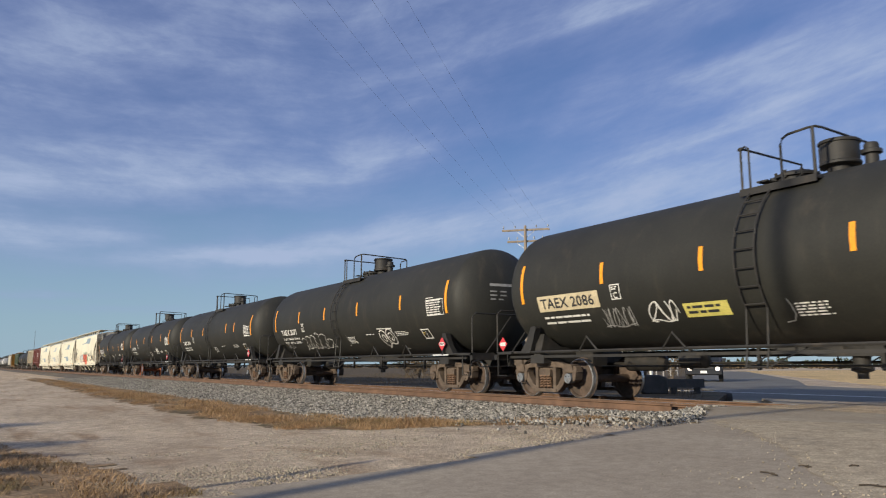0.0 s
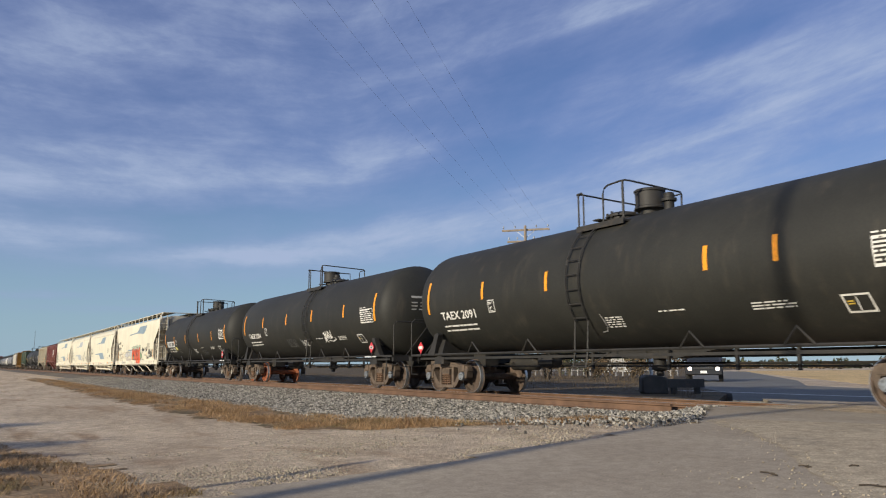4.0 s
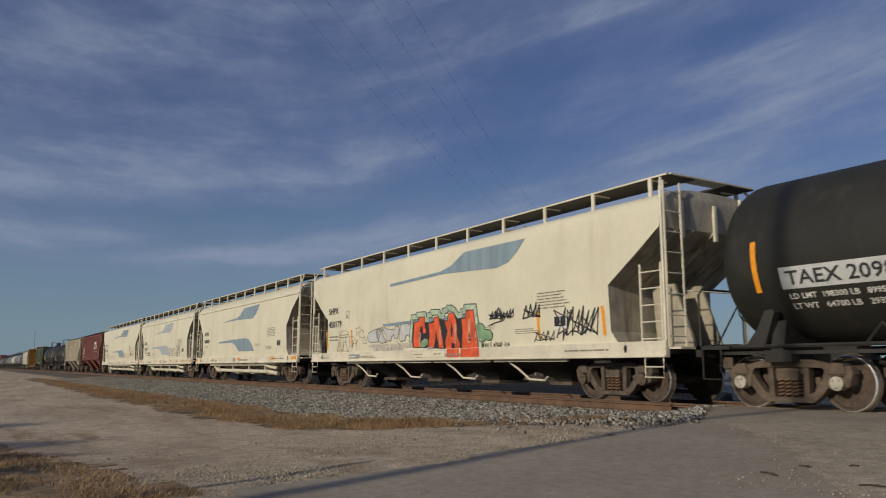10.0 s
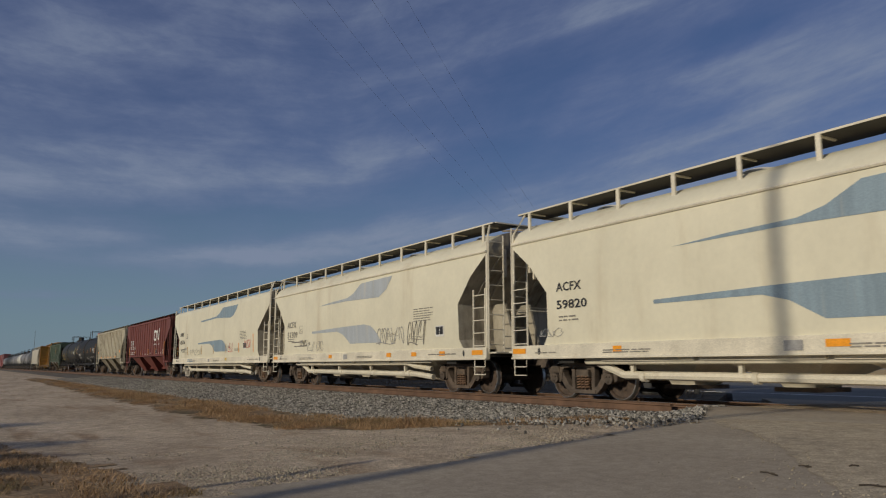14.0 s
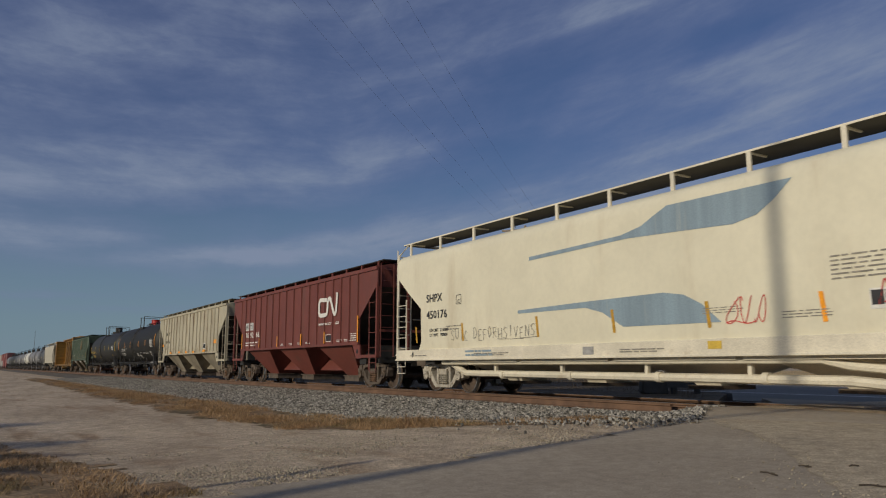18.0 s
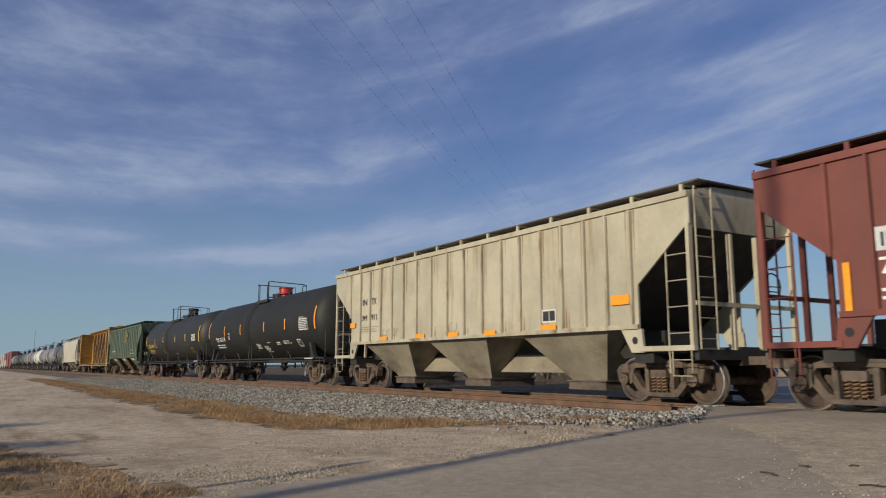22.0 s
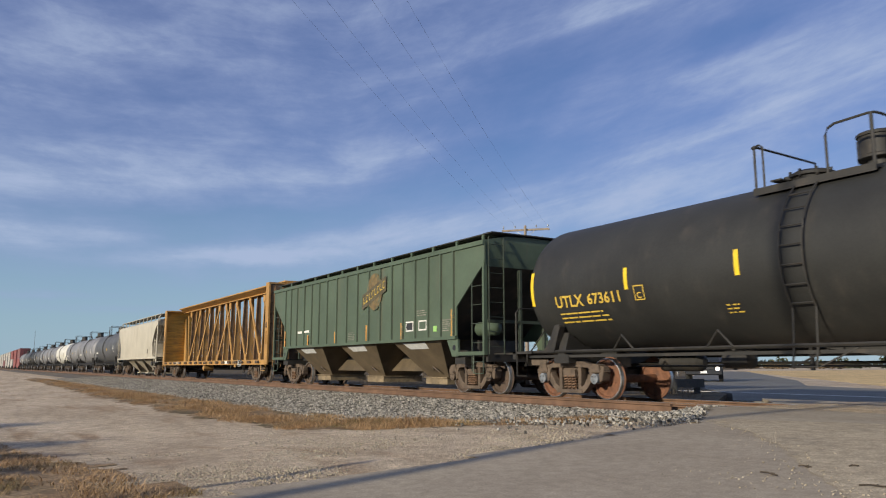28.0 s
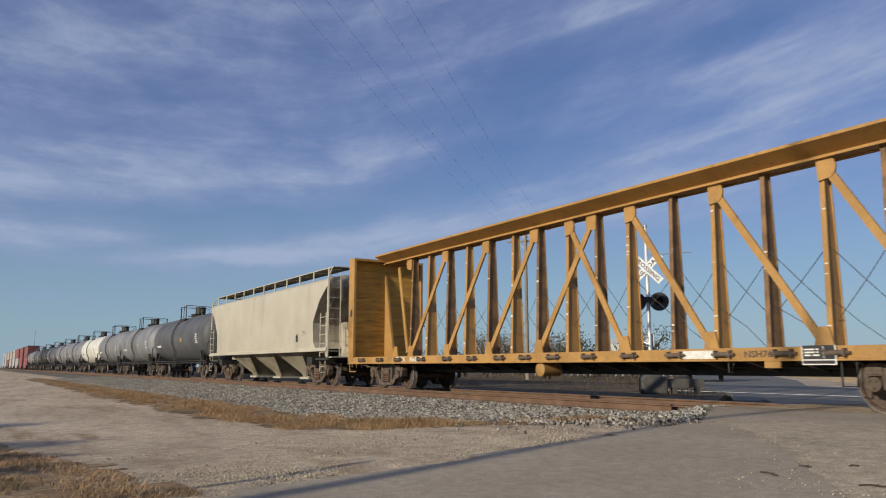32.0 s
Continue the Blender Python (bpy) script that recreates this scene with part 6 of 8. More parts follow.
        part("scuff", Geo().box(x - rr.uniform(0.02, 0.045), x + rr.uniform(0.02, 0.05), y - 0.006, y - 0.002, z - a, z + a * rr.uniform(1, 4)), WHITE_INK, car)

    def brace(x0, z0, x1, z1):
        d = math.hypot(x1 - x0, z1 - z0)
        nx, nz = -(z1 - z0) / d * 0.075, (x1 - x0) / d * 0.075
        yy = lambda z: -0.245 + (z - 1.0) * 0.033
        pts = [(x0 + nx, yy(z0), z0 + nz), (x0 - nx, yy(z0), z0 - nz), (x1 - nx, yy(z1), z1 - nz), (x1 + nx, yy(z1), z1 + nz)]
        g = Geo().add(pts + [(a, b + 0.05, c) for a, b, c in pts], [(0, 1, 2, 3), (7, 6, 5, 4), (0, 4, 5, 1), (1, 5, 6, 2), (2, 6, 7, 3), (3, 7, 4, 0)])
        w = 1 if x0 > x1 else -1
        plate = [(x1 - 0.14 * w, 4.44), (x1 + 0.14 * w, 4.44), (x1 + 0.20 * w, 4.37), (x1 + 0.23 * w, 4.25), (x1 + 0.20 * w, 4.14), (x1 + 0.12 * w, 4.06), (x1 - 0.12 * w, 4.03)]
        if max(z0, z1) > 3.9:
            g.prism(plate if w > 0 else plate[::-1], yy(4.2) - 0.02, yy(4.2) + 0.02)
        g.prism([(x0 - 0.2, 1.02), (x0 + 0.2, 1.02), (x0 + 0.1, 1.42), (x0 - 0.1, 1.42)], yy(1.2) - 0.012, yy(1.2) + 0.02)
        part("brace", g, Y, car, "yellow diagonal brace")

    mid = 7      # the braces fall outwards from here
    for i in range(mid, len(xs) - 2, 2):
        brace(xs[i + 2] - 0.1, 1.1, xs[i] + 0.08, 4.3)
    for i in range(mid + 1, 1, -2):
        brace(xs[i - 2] + 0.1, 1.1, xs[i] - 0.08, 4.3)
    brace(xs[0] - 0.95, 4.2, xs[0] - 0.12, 1.2)
    brace(L - 2.05, 1.1, L - 0.95, 4.25)
    # winches on the sill, and the cables that stay from the last load, crossed in pairs
    winch = Geo().lathe([(0.045, -0.13), (0.045, 0.13)], (0, -1.45, 0.94), "x", 10).box(-0.17, -0.13, -1.50, -1.40, 0.88, 1.01).box(0.13, 0.17, -1.50, -1.40, 0.88, 1.01).lathe([(0.025, -0.24), (0.025, 0.24)], (0, -1.45, 0.94), "x", 6).mesh("winch", IRON)
    for x in (-9.7, -8.35, -7.1, -5.65, -4.2, -2.95, -1.7, -0.65, 0.4, 1.6, 2.8, 4.0, 5.1, 6.3, 7.2, 8.4, 9.6):
        part("winch", winch, None, car, "rusty cable winch", at=pose(x, 0, 0))
    for a, b in zip(xs, xs[1:]):
        for u, v, y in ((a, b, -0.03), (b, a, 0.03)):
            p, q = (u, y, rr.uniform(2.72, 2.95)), (v, y, rr.uniform(1.5, 1.75))
            sag = ((u + v) / 2, y, (p[2] + q[2]) / 2 - rr.uniform(0.01, 0.05))
            part("tie_cable", Geo().tube([p, sag, q], 0.008, 4), CABLE_GREY, car, "thin slack steel cable")
        if rr.random() < 0.6:
            w = rr.uniform(0.3, 0.6)
            part("tie_cable", Geo().tube([(a, -0.05, 1.9), (a + (b - a) * w, -0.09, 1.5), (b - 0.1, -0.12, 1.08)], 0.007, 4), CABLE_GREY, car, "thin slack steel cable")
    part("air_reservoir", Geo().lathe([(0.05, -0.32), (0.17, -0.27), (0.17, 0.27), (0.05, 0.32)], (-0.15, -1.1, 0.66), "y", 14), Y, car, "yellow air reservoir")
    for x, w, d in ((7.35, 0.12, 0.42), (5.2, 0.05, 0.62)):      # hangers below the sill
        part("hanger", Geo().tube([(x - w, -1.36, 0.83), (x - w, -1.36, d), (x + w, -1.36, d), (x + w, -1.36, 0.83)], 0.018, 5), FRAME_BLACK, car)
    part("brake_pipe", Geo().tube([(-L + 2, -0.5, 0.6), (-4, -0.5, 0.75), (4, -0.5, 0.72), (L - 2, -0.5, 0.7)], 0.025, 5), FRAME_BLACK, car)
    m = Marks(car, lambda z: 1.40, seed=8)
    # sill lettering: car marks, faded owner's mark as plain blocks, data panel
    m.word("TTZX", -7.32, 0.88, 0.14, WHITE_INK, 0.66, label="white stencilled owner's initials")
    m.word("86622", -6.4, 0.88, 0.14, WHITE_INK, 0.76, label="white stencilled car number")
    m.rect(4.12, 0.865, 0.76, 0.15, WHITE_INK, "owner_mark", "faded white owner's mark")
    m.word("NSH76", 5.52, 0.885, 0.11, IRON_DARK, 0.55, label="dark stencil on the sill")
    m.rect(6.64, 0.75, 0.58, 0.31, WHITE_INK, "data_panel", "white-framed black data panel", off=0.065)
    m.rect(6.66, 0.84, 0.54, 0.22, BLACK_INK, "data_panel", "", off=0.069)
    m.rect(6.66, 0.77, 0.54, 0.05, BLACK_INK, "data_panel", "", off=0.069)
    m.lines(6.69, 0.88, 0.3, 0.14, 3, WHITE_INK, off=0.073)
    m.rect(7.01, 0.86, 0.015, 0.18, WHITE_INK, "data_panel", "", off=0.073)
    part("label_plate", Geo().box(5.93, 6.23, -1.44, -1.40, 0.70, 0.84), Y, car)
    for s in (-1, 1):
        add_truck(car, s * (L - 2.35), IRON_DARK, WHEEL_RUST, IRON)
    return car, m


# ---- the train, from the head to the tail ----
def usual_but(x):
    """The usual stripes less the one nearest to x."""
    gone = min(USUAL, key=lambda s: abs(s[0] - x))
    return [s for s in USUAL if s is not gone]


BLACK_LABEL = "black steel tank car with orange stripes and white stencils"
car, m = tank_car(-7.65, "black tank car with a buff number panel and scrawls", stripes=USUAL)
tank_marks(car, m, "TAEX 2086", BUFF)
m.rect(-2.28, 1.66, 1.02, 0.26, YELLOW_PANEL, "yellow_panel", "yellow notice panel")
m.lines(-2.2, 1.70, 0.86, 0.19, 2, BLACK_INK, off=0.014, fill=0.5)
m.scrawl(-4.55, 1.55, 0.95, 0.42, 6, GREY_INK, 0.018)
m.scrawl(-3.2, 1.6, 0.85, 0.42, 3, WHITE_INK, 0.025)

car, m = tank_car(-25.31, "black tank car with large white outline graffiti", stripes=usual_but(2.9), cap=IRON)
tank_marks(car, m, "TAEX 2071", load=("LD LMT  198400LB   90000KG", "LT WT   64800LB   29300KG"))
outline = []
for i, (x, w, top) in enumerate(((-4.45, 0.5, 0.42), (-3.95, 0.45, 0.46), (-3.5, 0.5, 0.5), (-2.95, 0.42, 0.55), (-2.5, 0.55, 0.52), (-1.95, 0.5, 0.3))):
    b = 1.42 + 0.03 * (i % 2)
    outline.append([(x, b), (x + 0.08, b + top), (x + w * 0.5, b + top * 1.08), (x + w, b + top * 0.92), (x + w * 0.8, b + top * 0.55), (x + w * 1.05, b + 0.02), (x + w * 0.62, b + 0.05), (x + w * 0.5, b + top * 0.4), (x + w * 0.3, b + 0.03), (x, b)])
m.strokes(outline, WHITE_INK, 0.022, label="white outlined graffiti letters")
m.scrawl(-6.3, 1.5, 0.7, 0.25, 3, GREY_INK, 0.018)
loops = [[(2.75 + r * math.cos(a * 0.5) * 0.3 * (1 - a / 40), 1.66 + r * math.sin(a * 0.5) * 0.26) for a in range(18)] for r in (0.4, 1.0)]
loops += [[(3.25 + r * math.cos(a * 0.5 + 2) * 0.28, 1.7 + r * math.sin(a * 0.5 + 2) * 0.24) for a in range(14)] for r in (0.5, 1.0)]
loops += [[(2.5, 1.97), (3.5, 1.95), (3.2, 1.6), (3.75, 1.3), (3.0, 1.5), (2.6, 1.35)]]
m.strokes(loops, WHITE_INK, 0.03, label="white looping graffiti")

car, m = tank_car(-42.97, BLACK_LABEL, stripes=usual_but(1.3))
tank_marks(car, m, "TAEX 2091")

car, m = tank_car(-60.63, "black tank car with a white tag and fresh-rust wheels", rust=WHEEL_ORANGE, platform=(-0.22, 1.2), loop=1.05, house=-0.02, manway=0.8, ladder=0.93,
                  stripes=[(-7.0, *TALL, 0.10), (-4.30, *SHORT, 0.10), (-1.29, *SHORT, 0.10), (1.54, *SHORT, 0.10), (4.58, *SHORT, 0.10), (7.05, *TALL, 0.12)])
tank_marks(car, m, "TAEX 2084")
m.hatch(2.42, 1.74, 0.75, 0.34, 11, WHITE_INK, 0.035, "spiky white tag", lean=0.12)
m.strokes([[(2.35, 1.66), (2.5, 1.8), (2.62, 1.66), (2.4, 1.73), (2.66, 1.75)], [(2.75, 1.72), (3.1, 1.68), (3.45, 1.74), (3.38, 1.8)]], WHITE_INK, 0.03, label="spiky white tag")
m.scrawl(-1.6, 1.55, 0.95, 0.34, 4, GHOST_INK, 0.03)

car, m = tank_car(-78.25, "black tank car with a pale number panel", cap=IRON_PALE,
                  stripes=[(-6.95, 1.98, 2.86, 0.10), (-4.42, 2.20, 2.66, 0.10), (-1.47, 2.18, 2.64, 0.10), (1.66, 2.18, 2.64, 0.10), (4.54, 2.18, 2.66, 0.10), (7.08, 2.0, 2.9, 0.12)])
tank_marks(car, m, "TAEX 2098", PALE_PANEL, load=("LD LMT  198300 LB   89950KG", "LT WT   64700 LB   29350KG"))
m.rect(-4.5, 1.80, 0.42, 0.2, YELLOW_PANEL, "yellow_panel", "small yellow notice")
m.scrawl(-3.85, 1.6, 0.65, 0.34, 5, GHOST_INK, 0.02)
m.scrawl(1.5, 1.42, 1.0, 0.26, 5, GHOST_INK, 0.025)


def swoosh(m, u, ink, l, plain=False):
    """Two faded bands that widen towards the front, one above the other."""
    m.shape([(u[0], 3.0 + u[2]), (u[0] + 2.6, 3.03 + u[2]), (u[0] + 5.1, 2.98 + u[2]), (u[0] + 5.6, 3.2 + u[2]), (u[0] + 6.0, 3.6 + u[2]), (u[0] + 3.7, 3.56 + u[2]), (u[0] + 3.1, 3.25 + u[2]), (u[0] + 2.6, 3.13 + u[2]), (u[0] + 1.2, 3.08 + u[2])], ink, "swoosh", "faded blue painted swoosh")
    m.shape([(l[0], 1.94 + l[1]), (l[0] + 2.4, 1.93 + l[1]), (l[0] + 2.9, 1.8 + l[1]), (l[0] + 3.5, 1.47 + l[1]), (l[0] + 5.9, 1.45 + l[1]), (l[0] + 5.5, 1.8 + l[1]), (l[0] + 5.1, 2.02 + l[1]), (l[0] + 4.6, 2.09 + l[1]), (l[0] + 2.4, 2.07 + l[1]), (l[0], 2.02 + l[1])], ink, "swoosh", "faded blue painted swoosh")


def hopper_notes(m, ink, big=True):
    m.lines(4.3 if big else 5.0, 2.04, 1.2, 0.42, 6, ink, fill=0.35)
    m.rect(5.56, 1.57, 0.44, 0.31, WHITE_INK, "data_panel", "white-framed black data panel")
    m.rect(5.585, 1.63, 0.19, 0.22, BLACK_INK, "data_panel", "", off=0.013)
    m.rect(5.80, 1.63, 0.17, 0.22, BLACK_INK, "data_panel", "", off=0.013)
    m.lines(-6.3, 1.72, 0.8, 0.16, 2, ink, fill=0.4)
    m.lines(4.1, 1.5, 0.9, 0.14, 3, ink, fill=0.35)
    m.lines(2.5, 1.66, 0.9, 0.13, 3, ink, fill=0.3)


def sill_notes(car, L, spots, seed=3):
    s = Marks(car, lambda z: 1.62, seed)
    s.lines(-L + 0.9, 1.02, 1.0, 0.05, 1, FADED_INK)
    s.lines(L - 2.9, 1.04, 1.7, 0.06, 1, FADED_INK)
    s.lines(-4.9, 1.0, 1.6, 0.09, 2, FADED_INK)
    s.lines(0.4, 1.0, 1.3, 0.09, 2, FADED_INK)
    s.rect(-0.7, 0.98, 0.34, 0.17, GREY_INK, "label", "grey route label")
    for x, w in spots:
        s.rect(x, 1.03, w, 0.12, REFLECT, "reflector", "orange reflective stripe")
    for k in (-1, 1):
        s.shape([(k * (L - 1.05) + 0.045 * math.cos(a * 0.785), 1.08 + 0.085 * math.sin(a * 0.785)) for a in range(8)], BLACK_INK, "jacking_hole", "")
    return s


def wide_swoosh(m, d, ink):
    """The longer upper band of the two tall hoppers, pointed at its upper front corner."""
    m.shape([(a + d, z) for a, z in ((-2.43, 3.25), (0.78, 3.33), (2.29, 3.27), (3.36, 3.22), (3.85, 3.31), (4.2, 3.52), (4.55, 3.82), (1.88, 3.83), (1.52, 3.68), (1.2, 3.53), (0.63, 3.42), (-2.42, 3.34))], ink, "swoosh", "faded blue painted swoosh")
    m.shape([(a + d, z) for a, z in ((-2.9, 2.0), (-0.5, 1.99), (0.0, 1.86), (0.6, 1.53), (3.0, 1.51), (2.6, 1.86), (2.2, 2.06), (1.7, 2.14), (-0.5, 2.12), (-2.9, 2.08))], ink, "swoosh", "faded blue painted swoosh")


# cream hopper with the large orange graffiti
car, m = round_hopper(-96.0, 8.85, "cream plate-sided hopper car with orange graffiti", tall=3.82, cut=3.46, deep=1.5, top=4.55, pipes=False)
wide_swoosh(m, 0.0, BLUE_STRIPE)
m.word("SHPX", -7.24, 2.62, 0.22, BLACK_INK, 0.86, label="black stencilled owner's initials")
m.word("450179", -7.24, 2.14, 0.22, BLACK_INK, 1.12, label="black stencilled car number")
m.outline(-5.72, 2.42, 0.24, 0.26, BLACK_INK, 0.014)
m.word("C", -5.65, 2.45, 0.1, BLACK_INK)
m.lines(-7.2, 1.62, 1.0, 0.24, 2, FADED_INK, fill=0.4)
hopper_notes(m, FADED_INK, False)
CREST = [(-1.1, 1.5), (-1, 2.06), (-0.97, 2.19), (-0.67, 2.19), (-0.66, 2.25), (-0.22, 2.24), (-0.19, 2.09), (-0.04, 2.08), (-0.02, 2.21), (0.14, 2.21), (0.15, 2.28), (0.57, 2.26), (0.62, 2.15), (0.79, 2.12), (0.82, 2.28), (0.99, 2.29), (1.03, 2.35), (1.24, 2.33), (1.39, 2.26), (1.57, 2.1), (1.72, 2.11), (1.75, 2.2), (1.9, 2.21), (1.93, 2.31), (2.39, 2.29), (2.42, 2.05), (2.47, 1.82), (2.56, 1.47), (2.61, 0.98)]
m.shape([(-1.01, 1.29), (-0.98, 1.99), (-0.2, 2.07), (-0.01, 1.97), (0.56, 2.14), (0.89, 1.99), (1.39, 2.18), (1.74, 2.01), (2.38, 2.2), (2.57, 0.96), (0.86, 0.99), (0.85, 1.22)], BLACK_INK, "graffiti", "black ground of the graffiti letters", off=0.0105)
m.strokes([CREST], TAG_EDGE, 0.19, label="dark green edge of the graffiti crest", off=0.0115)
m.strokes([CREST], TAG_MINT, 0.13, label="mint crest round the graffiti letters", off=0.0135)
LETTER = [(-0.92, 1.29), (-0.92, 1.63), (-0.84, 2.04), (-0.58, 2.05), (-0.53, 2.18), (-0.23, 2.17), (-0.21, 1.85), (-0.15, 1.81), (-0.17, 1.7), (-0.33, 1.67), (-0.37, 1.9), (-0.46, 1.88), (-0.55, 1.62), (-0.5, 1.29)]
m.shape(LETTER, TAG_ORANGE, "graffiti", "orange graffiti letter", off=0.0155)
m.strokes([LETTER + LETTER[:1]], BLACK_INK, 0.022, label="black outline of the graffiti letter", off=0.0185)
LETTER = [(-0.08, 1.26), (0.03, 1.63), (-0.01, 1.97), (0.27, 1.98), (0.31, 2.13), (0.56, 2.13), (0.61, 1.92), (0.75, 1.48), (0.77, 1.24), (0.5, 1.24), (0.48, 1.43), (0.34, 1.44), (0.25, 1.26)]
m.shape(LETTER, TAG_ORANGE, "graffiti", "orange graffiti letter", off=0.0155)
m.strokes([LETTER + LETTER[:1]], BLACK_INK, 0.022, label="black outline of the graffiti letter", off=0.0185)
LETTER = [(0.87, 1.05), (0.87, 1.38), (1, 1.71), (0.86, 1.99), (1.01, 2), (1.1, 2.2), (1.34, 2.2), (1.46, 2.01), (1.52, 1.76), (1.5, 1.56), (1.62, 1.35), (1.59, 0.99), (1.33, 1.02), (1.33, 1.36), (1.21, 1.36), (1.17, 1.04)]
m.shape(LETTER, TAG_ORANGE, "graffiti", "orange graffiti letter", off=0.0155)
m.strokes([LETTER + LETTER[:1]], BLACK_INK, 0.022, label="black outline of the graffiti letter", off=0.0185)
LETTER = [(1.65, 0.98), (1.71, 1.39), (1.77, 1.63), (1.73, 2.01), (1.93, 2.03), (1.98, 2.22), (2.33, 2.22), (2.38, 1.86), (2.48, 1.44), (2.53, 0.96), (2.21, 0.98), (2.19, 1.21), (2.01, 1.22), (1.98, 0.97)]
m.shape(LETTER, TAG_ORANGE, "graffiti", "orange graffiti letter", off=0.0155)
m.strokes([LETTER + LETTER[:1]], BLACK_INK, 0.022, label="black outline of the graffiti letter", off=0.0185)
for pts in ([(0.39, 1.81), (0.48, 1.44), (0.34, 1.45)], [(1.23, 1.92), (1.29, 1.78), (1.27, 1.62), (1.19, 1.53), (1.17, 1.74)], [(2.09, 1.69), (2.16, 1.41), (2.04, 1.41)], [(1.64, 1.9), (1.69, 1.75), (1.63, 1.51), (1.57, 1.58)]):
    m.shape(pts, BLACK_INK, "graffiti", "black counter of the graffiti letter", off=0.0175)
m.shape([(-0.5, 1.29), (-0.46, 1.46), (-0.25, 1.54), (-0.07, 1.5), (-0.09, 1.37), (-0.33, 1.29)], TAG_GREEN, "graffiti", "green sprayed patch", off=0.0175)
CLOUD = [(2.45, 1.8), (2.59, 1.85), (2.74, 1.82), (2.81, 1.74), (2.81, 1.68), (2.93, 1.67), (3.06, 1.65), (3.15, 1.56), (3.15, 1.47), (3.08, 1.4), (2.95, 1.39), (2.85, 1.43), (2.8, 1.39), (2.67, 1.36), (2.56, 1.4), (2.53, 1.59)]
m.shape(CLOUD, TAG_GREEN, "graffiti", "green sprayed cloud", off=0.0145)
m.strokes([CLOUD + CLOUD[:1]], TAG_EDGE, 0.025, label="dark green outline of the cloud", off=0.0175)
for a, b, w in ((-0.62, -0.02, 0.10), (0.55, 0.1, 0.07), (1.32, 0.12, 0.10), (2.0, 0.2, 0.12), (2.32, -0.1, 0.09)):      # thin places in the spray
    m.rect(a, 1.32 + 0.2 * abs(b), w, 0.42 + b, TAG_FADED, "graffiti", "pale streak through the graffiti letter", off=0.0165, lean=0.05)
for a, b, w, h in ((0.02, 0.98, 0.32, 0.19), (1.92, 0.98, 0.14, 0.1)):
    m.rect(a - 0.15, b + 0.12, w, h, GREY_INK, "label", "grey route label", off=0.02)
BUBBLE = [(-3.4, 1.92), (-3.03, 1.94), (-2.9, 1.69), (-2.69, 1.5), (-3.05, 1.47), (-3.34, 1.66)]
m.shape(BUBBLE, PALE_PANEL, "graffiti", "pale bubble letter", off=0.0105)
m.strokes([BUBBLE + BUBBLE[:1]], FADED_INK, 0.028, label="grey outline of the bubble letter", off=0.0125)
BUBBLE = [(-4.03, 1.69), (-3.95, 1.84), (-3.75, 1.86), (-3.63, 1.91), (-3.37, 1.94), (-2.92, 1.98), (-2.89, 1.91), (-3.04, 1.85), (-3.17, 1.66), (-3.25, 1.52), (-3.8, 1.52), (-3.99, 1.57)]
m.shape(BUBBLE, PALE_PANEL, "graffiti", "pale bubble letter", off=0.0105)
m.strokes([BUBBLE + BUBBLE[:1]], FADED_INK, 0.028, label="grey outline of the bubble letter", off=0.0125)
BUBBLE = [(-2.86, 1.89), (-2.8, 1.97), (-2.61, 1.91), (-2.16, 1.88), (-2.06, 1.97), (-1.86, 1.98), (-1.8, 1.87), (-1.94, 1.6), (-2.14, 1.61), (-2.15, 1.74), (-2.32, 1.66), (-2.38, 1.53), (-2.67, 1.54), (-2.68, 1.72)]
m.shape(BUBBLE, PALE_PANEL, "graffiti", "pale bubble letter", off=0.0105)
m.strokes([BUBBLE + BUBBLE[:1]], FADED_INK, 0.028, label="grey outline of the bubble letter", off=0.0125)
BUBBLE = [(-1.73, 1.95), (-1.6, 2.03), (-1.26, 2.03), (-1.08, 1.91), (-1.09, 1.77), (-1.21, 1.65), (-1.36, 1.69), (-1.46, 1.52), (-1.74, 1.49), (-1.84, 1.6), (-1.77, 1.76)]
m.shape(BUBBLE, PALE_PANEL, "graffiti", "pale bubble letter", off=0.0105)
m.strokes([BUBBLE + BUBBLE[:1]], FADED_INK, 0.028, label="grey outline of the bubble letter", off=0.0125)
m.strokes([[(-6.25, 1.43), (-6.28, 1.79), (-6.19, 1.95), (-5.9, 2), (-5.6, 1.95), (-5.46, 1.76), (-5.42, 1.43)], [(-4.89, 1.78), (-4.92, 2.03), (-4.63, 2.05), (-4.35, 1.92), (-4.27, 1.7), (-4.6, 1.72), (-4.81, 1.85), (-4.51, 1.95)], [(-4.35, 1.49), (-4.39, 1.66), (-4.15, 1.64), (-4.11, 1.51), (-4.27, 1.49)], [(-5.42, 1.78), (-5.07, 1.74), (-4.9, 1.58), (-4.94, 1.44)], [(-7.89, 2.36), (-8, 1.86), (-7.83, 1.47), (-7.73, 1.91), (-7.51, 1.84), (-7.3, 1.46)], [(-5.25, 1.37), (-5.11, 1.54), (-4.85, 1.49)], [(-5.97, 1.42), (-6.02, 1.78)], [(-5.74, 1.41), (-5.78, 1.82)]], FADED_INK, 0.016, label="grey outline graffiti")
m.shape([(-4.11, 1.41), (-3.64, 1.45), (-2.9, 1.44), (-2.08, 1.44), (-0.81, 1.43), (-0.84, 1.29), (-1.57, 1.29), (-1.64, 0.96), (-3.58, 0.98), (-3.65, 1.33)], OVERSPRAY, "graffiti", "thin grey overspray under the bubble letters", off=0.0095)
